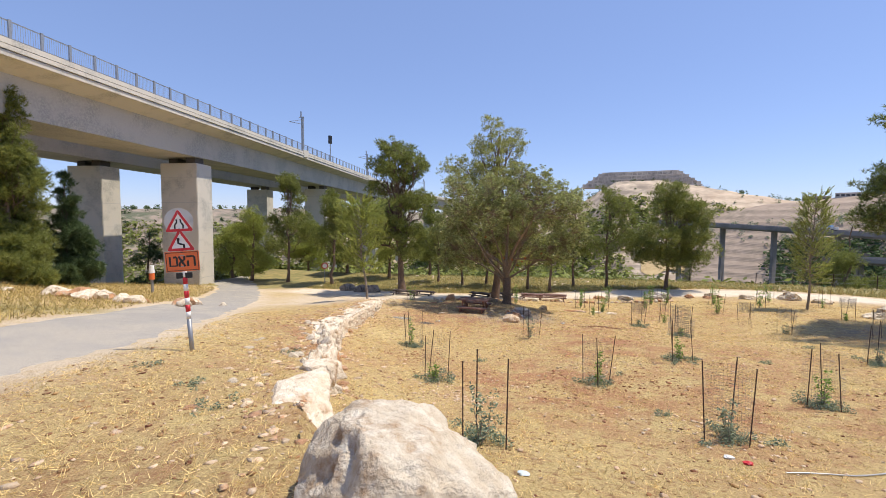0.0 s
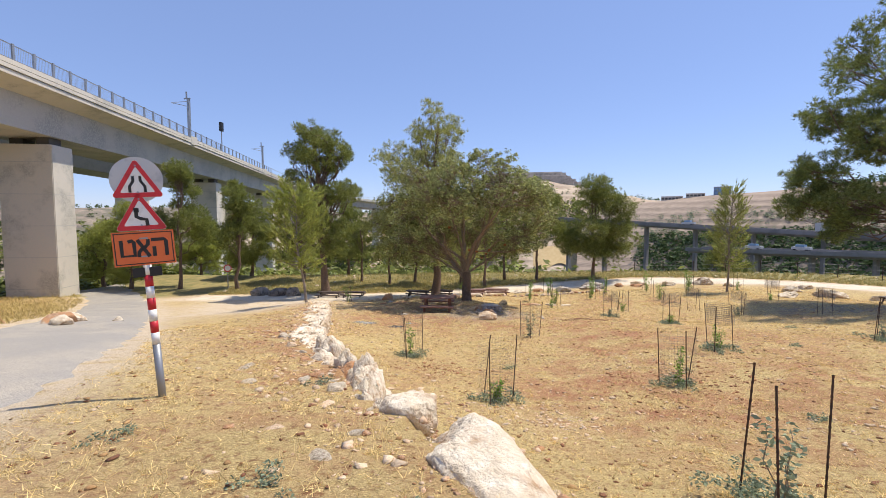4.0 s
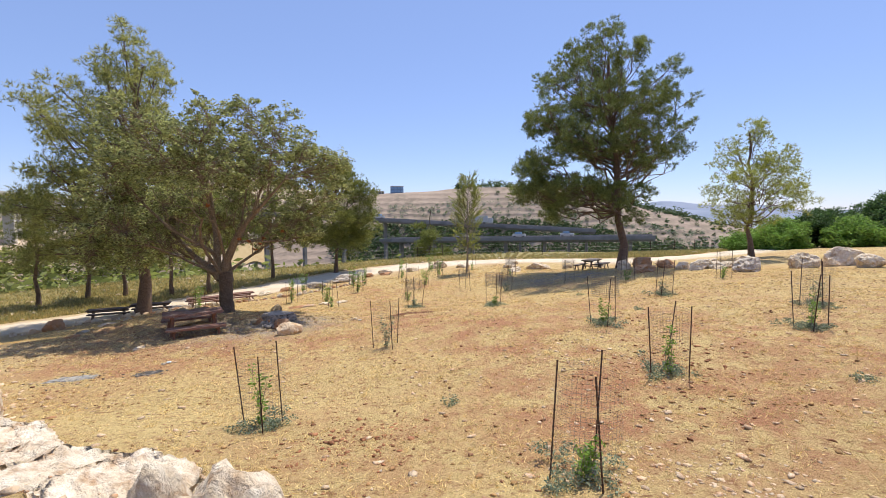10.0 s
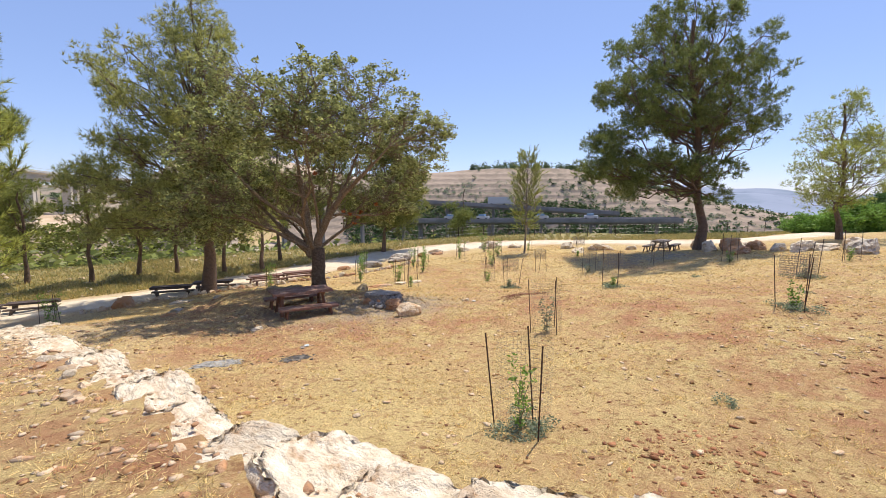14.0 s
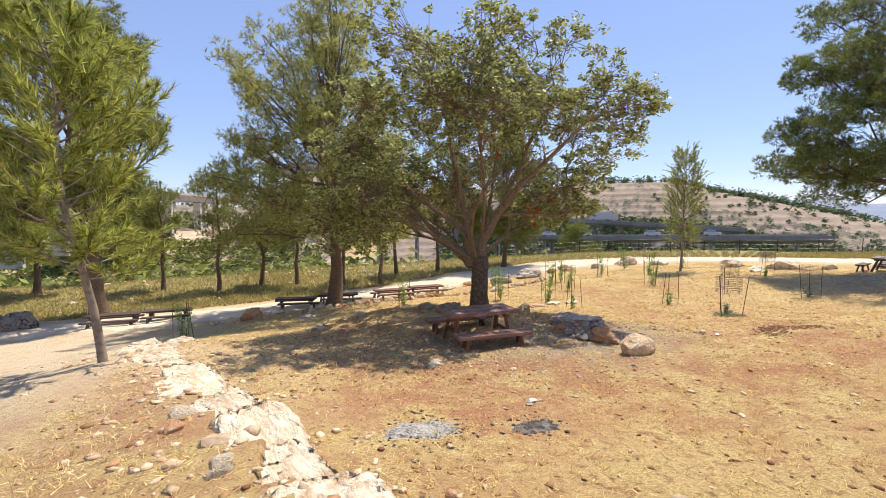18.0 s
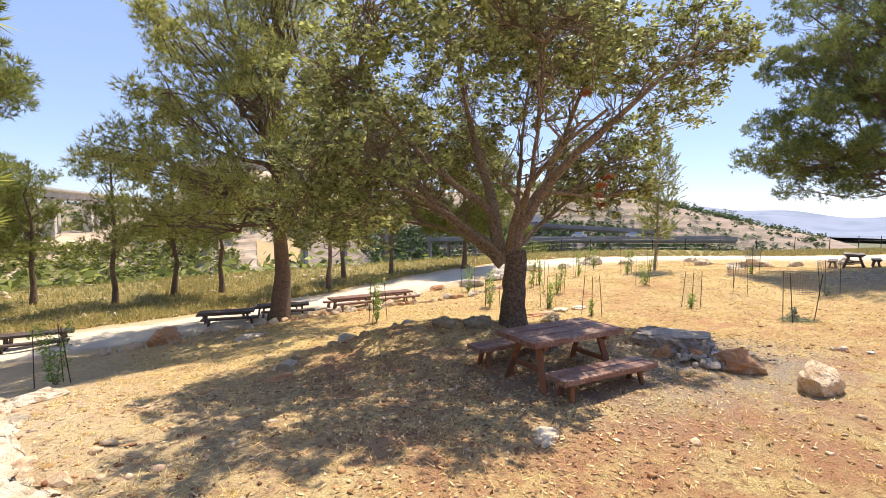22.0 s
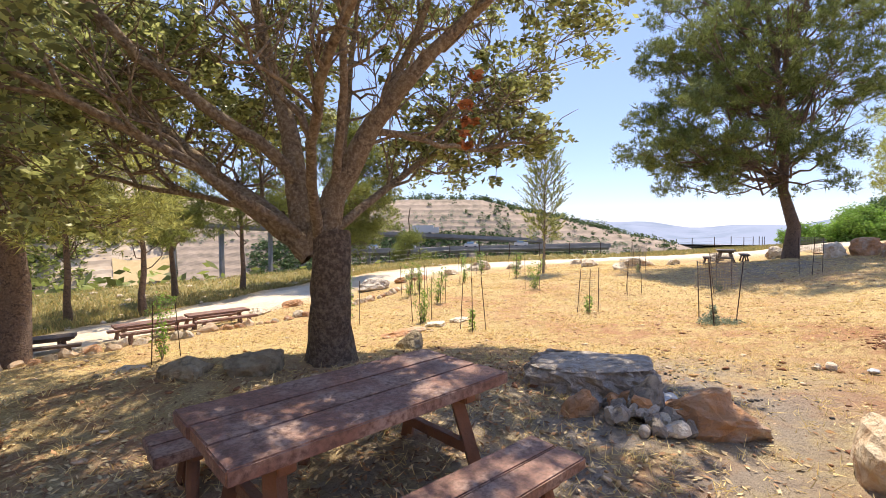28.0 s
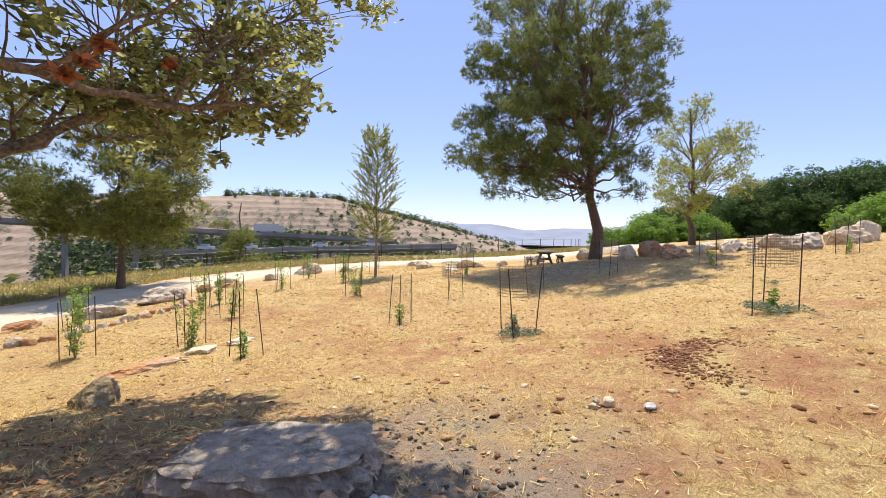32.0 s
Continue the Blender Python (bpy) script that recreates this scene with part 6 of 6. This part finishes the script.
# ---- road sign ----
def road_sign(x, y):
    ob = thing("road_sign", pose(x, y, gz(x, y) - 0.02, 0, -3.5, 36) @ Matrix.Scale(0.925, 4), "striped post with two red triangular warning plates and an orange plate", "road sign")
    part("grey_post", rod_bm((0, 0, -0.3), (0, 0, 0.8), 0.05, sides=16), GALVANISED, ob, "dented bare grey foot of the post", True)
    z = 0.8
    for i in range(7):
        part("red_band" if i % 2 else "white_band", rod_bm((0, 0, z), (0, 0, z + 0.165), 0.052, sides=16), RED if i % 2 else WHITE, ob, "", True)
        z += 0.165
    part("upper_post", rod_bm((0, 0, z), (0, 0, 3.25), 0.045, sides=12), GALVANISED, ob)

    def triangle(zb, w, name):
        h = w * 0.866
        def pts(s, r):
            c = (0, zb + h * 0.36)
            tri = [(-w / 2, zb), (w / 2, zb), (0, zb + h)]
            out = []
            for i in range(3):
                p, a, b = Vector(tri[i]), Vector(tri[i - 1]), Vector(tri[(i + 1) % 3])
                u, v = (a - p).normalized(), (b - p).normalized()
                for t in np.linspace(0, 1, 6):
                    q = p + (u * (1 - t) + v * t) * r * (1 - 0.25 * math.sin(t * math.pi))
                    out.append((c[0] + (q.x - c[0]) * s, c[1] + (q.y - c[1]) * s))
            return out
        plate = part(name, plate_bm(pts(1.0, 0.05), 0.004), WHITE, ob, "white triangle with a red border")
        plate.location = (0, -0.062, 0)
        outer, inner = pts(0.985, 0.05), pts(0.66, 0.03)
        bm = bmesh.new()
        k = len(outer)
        vo, vi = [bm.verts.new((a, -0.004, b)) for a, b in outer], [bm.verts.new((a, -0.004, b)) for a, b in inner]
        for i in range(k):
            bm.faces.new((vo[i], vo[(i + 1) % k], vi[(i + 1) % k], vi[i]))
        r = bmesh.ops.extrude_face_region(bm, geom=bm.faces[:])
        bmesh.ops.translate(bm, vec=(0, 0.003, 0), verts=[v for v in r["geom"] if isinstance(v, bmesh.types.BMVert)])
        bmesh.ops.recalc_face_normals(bm, faces=bm.faces)
        part("red_border", bm, RED, plate)
        for bz in (zb + h * 0.13, zb + h * 0.8):
            part("bolt", rod_bm((0, -0.01, bz), (0, 0.0, bz), 0.012), GALVANISED, plate)
        return plate

    def stroke(parent, pts, w, y=-0.005):
        """A bent bar drawn flat on a plate."""
        bm = bmesh.new()
        pts = [Vector(p) for p in pts]
        left, right = [], []
        for i, p in enumerate(pts):
            d = (pts[min(i + 1, len(pts) - 1)] - pts[max(i - 1, 0)]).normalized()
            nrm = Vector((-d.y, d.x)) * w / 2
            left.append(bm.verts.new((p.x + nrm.x, y, p.y + nrm.y)))
            right.append(bm.verts.new((p.x - nrm.x, y, p.y - nrm.y)))
        for i in range(len(pts) - 1):
            bm.faces.new((left[i], left[i + 1], right[i + 1], right[i]))
        r = bmesh.ops.extrude_face_region(bm, geom=bm.faces[:])
        bmesh.ops.translate(bm, vec=(0, 0.004, 0), verts=[v for v in r["geom"] if isinstance(v, bmesh.types.BMVert)])
        bmesh.ops.recalc_face_normals(bm, faces=bm.faces)
        return part("symbol_stroke", bm, BLACK, parent)

    t1 = triangle(2.86, 0.62, "warning_triangle")
    for s in (-1, 1):
        stroke(t1, [(s * 0.088, 2.93), (s * 0.088, 3.01), (s * 0.042, 3.08), (s * 0.042, 3.15)], 0.034)
    t2 = triangle(2.41, 0.62, "warning_triangle")
    stroke(t2, [(0.07, 2.47), (0.065, 2.555), (0.0, 2.57), (-0.05, 2.60), (-0.045, 2.69)], 0.045)
    stroke(t2, [(-0.045, 2.66), (-0.045, 2.72)], 0.06)
    back = part("round_plate", rod_bm((0, -0.05, 3.1), (0, -0.046, 3.1), 0.31, sides=40), BACK_GREY, ob, "bare grey back of a round plate")
    bm = plate_bm([(-0.36, 1.93), (0.36, 1.93), (0.36, 2.40), (-0.36, 2.40)], 0.004)
    plate = part("orange_plate", bm, ORANGE, ob, "orange rectangular plate with black lettering")
    plate.location = (0, -0.058, 0)
    for zz, xx, lx, lz in ((1.955, 0, 0.67, 0.012), (2.375, 0, 0.67, 0.012), (2.165, -0.335, 0.012, 0.43), (2.165, 0.335, 0.012, 0.43)):
        part("plate_border", box_bm(lx, 0.004, lz, pose(xx, -0.002, zz)), BLACK, plate)
    # the word on it, right to left: he, alef, tet
    w = 0.045
    def letter(pts):
        stroke(plate, pts, w).name = "letter_stroke"
    letter([(0.26, 2.045), (0.26, 2.25), (0.24, 2.275), (0.085, 2.275)])
    letter([(0.115, 2.045), (0.115, 2.18)])
    letter([(-0.075, 2.285), (0.055, 2.045)])
    letter([(0.05, 2.285), (0.045, 2.215), (0.0, 2.17)])
    letter([(-0.07, 2.045), (-0.065, 2.11), (-0.02, 2.165)])
    letter([(-0.26, 2.285), (-0.26, 2.068), (-0.115, 2.068), (-0.115, 2.25), (-0.135, 2.275), (-0.185, 2.262)])
    part("black_box", box_bm(0.34, 0.05, 0.13, pose(0, -0.02, 1.83), 0.005), BLACK, ob, "black box under the plates")
    for zz in (2.05, 2.3, 2.55, 2.95, 3.2):
        part("clamp", box_bm(0.11, 0.11, 0.03, pose(0, -0.005, zz), 0.004), GALVANISED, ob)
    return ob


road_sign(-8.96, 6.33)
d = thing("marker_post", pose(-38.2, 25.0, gz(-38.2, 25.0) - 0.1), "grey roadside marker post with an orange band and white head", "marker post")
part("post", rod_bm((0, 0, 0), (0, 0, 1.3), 0.11), GALVANISED, d)
part("orange_band", rod_bm((0, 0, 1.3), (0, 0, 1.85), 0.22, sides=14), ORANGE, d)
part("white_head", rod_bm((0, 0, 1.85), (0, 0, 2.5), 0.24, 0.18, sides=14), WHITE, d)
d = thing("speed_sign", pose(-35.0, 44.5, gz(-35.0, 44.5) - 0.1, 0, 0, 40), "small round white sign with a red rim on a post", "road sign")
part("post", rod_bm((0, 0, 0), (0, 0, 2.6), 0.05), GALVANISED, d)
part("round_plate", rod_bm((0, -0.06, 2.3), (0, -0.05, 2.3), 0.4, sides=28), RED, d)
part("white_face", rod_bm((0, -0.068, 2.3), (0, -0.061, 2.3), 0.29, sides=28), WHITE, d)
for i, (x, y, s) in enumerate(((-28.4, 39.9, 1.9), (-26.2, 39.5, 2.0), (-24.6, 39.2, 1.5))):
    boulder(x, y, (s, 1.2, 0.9), 260 + i, SOOTY_STONE, 10 * i, label="dark rounded rock at the side of the dirt clearing")


# ---- saplings in their guards ----
def stake_mesh(h):
    t = Tubes()
    t.add([(0, 0, -0.1), (0, 0, h * 0.5), (0, 0, h)], [0.0095, 0.0095, 0.0095], 6)
    rng = np.random.default_rng(1)
    for z in np.arange(0.05, h, 0.09):      # ribs of the bar
        t.add([(0, 0, z), (0, 0, z + 0.02)], [0.012, 0.012], 6)
    me = bpy.data.meshes.new("stake")
    v, f = np.concatenate(t.v), np.concatenate(t.f)
    me.from_pydata(v.tolist(), [], f.tolist())
    me.materials.append(RUST)
    return me


def guard_mesh(r, z0, z1, cell, wire):
    """A sleeve of wire netting."""
    n = max(8, int(2 * math.pi * r / cell))
    rows = int((z1 - z0) / cell) + 1
    v, f = [], []
    a = np.linspace(0, 2 * math.pi, n, endpoint=False)
    for z in np.linspace(z0, z1, rows):
        for i in range(n):
            p, q = a[i], a[(i + 1) % n]
            k = len(v)
            v += [(r * math.cos(p), r * math.sin(p), z - wire), (r * math.cos(q), r * math.sin(q), z - wire), (r * math.cos(q), r * math.sin(q), z + wire), (r * math.cos(p), r * math.sin(p), z + wire)]
            f.append((k, k + 1, k + 2, k + 3))
    for p in a:
        k = len(v)
        e = 0.7 * wire / r
        v += [(r * math.cos(p - e), r * math.sin(p - e), z0), (r * math.cos(p + e), r * math.sin(p + e), z0), (r * math.cos(p + e), r * math.sin(p + e), z1), (r * math.cos(p - e), r * math.sin(p - e), z1)]
        f.append((k, k + 1, k + 2, k + 3))
    me = bpy.data.meshes.new("wire_sleeve")
    me.from_pydata(v, [], f)
    me.materials.append(WIRE)
    return me


STAKE = stake_mesh(1.32)
SLEEVE_TOP = guard_mesh(0.36, 0.78, 1.28, 0.055, 0.0040)
SLEEVE_FULL = guard_mesh(0.36, 0.02, 1.2, 0.055, 0.0012)


def sapling(x, y, seed, guard="", plant=0.9, weeds=True, bushy=False):
    rng = np.random.default_rng(seed)
    z = gz(x, y)
    g = thing("sapling_guard", pose(x, y, z), "three rusty iron stakes with wire netting round a sapling" if guard else "three rusty iron stakes round a sapling", "stakes", "sapling guards")
    a0 = rng.uniform(0, 360)
    for i in range(3):
        a = radians(a0 + i * 120 + rng.uniform(-12, 12))
        s = new("stake", STAKE)
        s.parent = g
        s.matrix_local = pose(0.36 * math.cos(a), 0.36 * math.sin(a), rng.uniform(-0.1, 0), rng.uniform(-5, 5), rng.uniform(-5, 5), rng.uniform(0, 90))
    if guard:
        w = new("wire_sleeve", SLEEVE_TOP if guard == "top" else SLEEVE_FULL)
        w.parent = g
        tagged(w, kind="stuff")
        w.matrix_local = pose(0, 0, 0, rng.uniform(-2, 2), rng.uniform(-2, 2), rng.uniform(0, 90))
    if plant:
        p = thing("sapling", pose(x, y, z), "thin young sapling with small green leaves", "sapling", "saplings")
        tips = []
        for i in range(6 if bushy else 3):
            t = Tubes()
            wide = 0.3 if bushy else 0.14
            top = (rng.uniform(-wide, wide), rng.uniform(-wide, wide), plant * rng.uniform(0.75, 1.05))
            w = bent(rng, (0, 0, -0.05), top, 6, 0, 0.03)
            t.add(w, np.linspace(0.009, 0.003, 6), 5)
            tips += list(w[1:])
            t.make("stem", BARK_YOUNG, p)
        c = np.array(tips)
        v, f = leaf_cloud(rng, c, np.full(len(c), 0.13 if bushy else 0.09), np.full(len(c), 20 if bushy else 14), 0.036, "leaf", 1.0)
        put("leaves", v, f, LEAF_BRIGHT if bushy or seed % 3 else LEAF_DUSTY, p)
    if weeds:
        n = 22
        c = np.stack([rng.normal(size=n) * 0.24, rng.normal(size=n) * 0.24, np.full(n, 0.07)], -1)
        v, f = leaf_cloud(rng, c, np.full(n, 0.13), np.full(n, 60), 0.024, "leaf", 0.6)
        wd = thing("weed", pose(x, y, z), "low dusty grey-green weed at the foot of a sapling", "weed", "weeds")
        put("foliage", v, f, LEAF_DUSTY, wd)


for i, (x, y, g, h, wd, b) in enumerate([
        (-2.0, 5.5, "", 0.9, True, False), (-4.7, 9.9, "full", 0.5, True, False), (-0.8, 11.5, "full", 0.85, True, False), (1.45, 7.9, "full", 0.6, True, False), (3.7, 11.1, "full", 0.75, True, False),
        (-7.4, 14.0, "full", 0.95, True, False), (-3.8, 17.6, "full", 0.75, False, False), (1.4, 14.8, "top", 0.6, True, False), (2.0, 20.6, "top", 0.4, True, False), (6.9, 16.8, "full", 0.5, True, False),
        (10.2, 24.8, "top", 0.0, False, False), (6.1, 29.2, "top", 0.0, False, False), (0.45, 24.6, "top", 0.35, True, False), (-2.1, 29.1, "", 0.5, False, False), (1.9, 28.4, "full", 0.5, False, False),
        (7.3, 26.7, "top", 0.4, False, False), (1.0, 34.2, "", 1.3, False, True), (-3.3, 33.2, "", 1.4, False, True), (-8.05, 32.9, "", 1.4, False, True), (-16.0, 31.0, "", 1.5, False, True),
        (-1.7, 37.6, "", 1.2, False, True), (1.6, 36.8, "", 1.4, False, True), (8.4, 36.6, "", 1.3, False, True), (9.9, 40.6, "", 1.4, False, True), (5.8, 37.8, "", 1.5, False, True),
        (12.4, 17.6, "full", 0.5, False, False), (5.3, 33.0, "", 1.1, False, True), (6.5, 12.0, "full", 0.8, True, False), (11.0, 21.5, "full", 0.5, False, False), (11.4, 31.5, "top", 0.4, False, False),
        (-1.7, 31.6, "", 1.0, False, True), (12.4, 37.9, "", 0.7, False, False), (2.6, 37.4, "", 1.2, False, True)]):
    sapling(x, y, 300 + i, g, h, wd, b)
rng = np.random.default_rng(77)
for i, (x, y) in enumerate(((-6.2, 4.2), (-7.4, 7.6), (-8.4, 5.0), (-5.0, 3.6), (0.5, 9.2), (-4.4, 13.0), (3.8, 15.6), (6.2, 20.2))):
    c = np.stack([rng.normal(size=6) * 0.1, rng.normal(size=6) * 0.1, np.full(6, 0.04)], -1)
    v, f = leaf_cloud(rng, c, np.full(6, 0.09), np.full(6, 40), 0.02, "leaf", 0.6)
    w = thing("weed", pose(x, y, gz(x, y)), "low dusty grey-green weed in the straw", "weed", "weeds")
    put("foliage", v, f, LEAF_DUSTY, w)


# ---- hedge and bushes at the crest, fence beyond the path ----
for i, (b, r, h, w, m) in enumerate(((74, 50, 2.4, 2.2, LEAF_BRIGHT), (77, 48, 3.0, 2.6, LEAF_BRIGHT), (80, 52, 3.8, 3.2, SHRUB), (83, 50, 2.6, 2.6, LEAF_BRIGHT), (84, 56, 5.0, 4.2, SHRUB), (88, 55, 6.0, 4.6, SHRUB),
                                     (92, 53, 6.4, 4.6, SHRUB), (96, 52, 6.8, 4.8, SHRUB), (100, 50, 7.0, 4.8, SHRUB), (105, 48, 6.6, 4.6, SHRUB), (97, 44, 3.0, 3.2, LEAF_BRIGHT), (110, 47, 6.6, 4.6, SHRUB))):
    x, y, h = -8 + r * math.sin(radians(b)), 16 + r * math.cos(radians(b)), h * 0.78
    tree("hedge_bush", x, y, h, round_lobes(h, w, 0.1, 500 + i, 26, 0.42), m, BARK_SHADED, "leaf", 0.1, 26, 70, 0.12, (0, 0), 0,
         "dense dark-green hedge bush at the crest" if m is SHRUB else "bright-green rounded shrub at the crest", "bush", 520 + i, group="bushes at the crest", clump_r=0.55, bare_to=0.02)
fence = thing("wire_fence", Matrix.Identity(4), "thin wire fence with iron posts in tall dry grass", "fence")
fl = resample([(6, 54), (14, 54), (22, 51), (30, 45), (36, 38), (48, 36), (60, 38)], 3.0)
for i, p in enumerate(fl):
    part("fence_post", rod_bm((p[0], p[1], gz(*p) - 0.1), (p[0], p[1], gz(*p) + 1.35), 0.035, sides=6), RUST, fence)
for dz in (0.5, 0.9, 1.3):
    t = Tubes()
    t.add([(p[0], p[1], gz(*p) + dz) for p in fl], np.full(len(fl), 0.008), 4)
    t.make("fence_wire", WIRE, fence)


# ---- litter and hose ----
t = Tubes()
hp = [(1.9, 6.7), (2.6, 6.9), (3.4, 7.5), (4.2, 8.4), (4.6, 9.4), (5.4, 10.2)]
t.add([(a, b, gz(a, b) + 0.02) for a, b in resample(hp, 0.15)], np.full(len(resample(hp, 0.15)), 0.011), 6)
tagged(t.make("irrigation_hose", BACK_GREY), "thin pale irrigation hose lying on the straw", "hose")
for i, (x, y, m) in enumerate(((-1.2, 4.6, PLASTIC), (1.3, 7.0, WHITE), (1.5, 6.85, RED), (-3.05, 21.95, BACK_GREY), (-8.9, 20.0, PLASTIC))):
    bm = bmesh.new()
    bmesh.ops.create_icosphere(bm, subdivisions=2, radius=1)
    for v in bm.verts:
        v.co = Vector((v.co.x * 0.07, v.co.y * 0.05, v.co.z * 0.025)) * (1 + 0.5 * noise.noise(v.co * 2.5 + Vector((i, 0, 0))))
    w = part("plastic_scrap", bm, m)
    w.location = (x, y, gz(x, y) + 0.02)
    tagged(w, "crumpled scrap of litter on the ground", "litter")

for i, (x, y, k) in enumerate(((-3.1, 22.3, 0.13), (-3.05, 22.42, 0.07), (-3.2, 22.2, 0.06), (-3.22, 22.4, 0.08), (-9.0, 19.9, 0.1))):
    boulder(x, y, (k * 1.3, k, k * 0.7), 600 + i, (LIMESTONE, GREY_STONE, RED_STONE)[i % 3], 40 * i, name="small_stone", group="loose stones on the lawn", label="small broken stone lying on the straw", sub=2, sharp=True, rough=0.4)


# ---- leaf litter under the trees and patches of dug, stony soil ----
def litter(name, n, spots, size, material, label, seed):
    rng = np.random.default_rng(seed)
    k = rng.integers(0, len(spots), n)
    c = np.array(spots)[k]
    x, y = c[:, 0] + rng.normal(size=n) * c[:, 2], c[:, 1] + rng.normal(size=n) * c[:, 2]
    p = np.stack([x, y, ground(x, y) + 0.012], -1)
    a = rng.normal(size=(n, 3)) * np.array((1, 1, 0.25))
    a /= np.linalg.norm(a, axis=1)[:, None]
    b = np.cross(a, np.array((0, 0, 1.0)) + rng.normal(size=(n, 3)) * 0.3)
    b /= np.linalg.norm(b, axis=1)[:, None]
    s_ = size * rng.uniform(0.5, 1.4, n)[:, None]
    v = np.stack([p - a * s_, p + b * s_ * 0.4, p + a * s_, p - b * s_ * 0.4], 1)
    return stuff(name, v.reshape(-1, 3), np.arange(n * 4).reshape(-1, 4), material, label, "leaf litter")


DEAD_LEAF = mat("dead_brown_leaves", (0.33, 0.175, 0.08), 0.8, bump=0, per_piece=0.6)
PALE_LEAF = mat("dead_pale_leaves", (0.58, 0.44, 0.24), 0.8, bump=0, per_piece=0.4)
litter("leaf_litter", 9000, [(-9.6, 24.6, 1.5), (-11.3, 25.2, 1.4), (-7.6, 24.4, 1.4), (-10.2, 22.8, 1.2), (-6.0, 25.0, 1.0)], 0.028, DEAD_LEAF, "fallen brown leaves under a spreading tree", 601)
litter("dry_leaf_litter", 6000, [(-9.6, 24.6, 1.6), (-11.3, 25.0, 1.5), (-8.0, 23.4, 1.4)], 0.026, PALE_LEAF, "fallen pale leaves and chaff under a spreading tree", 602)
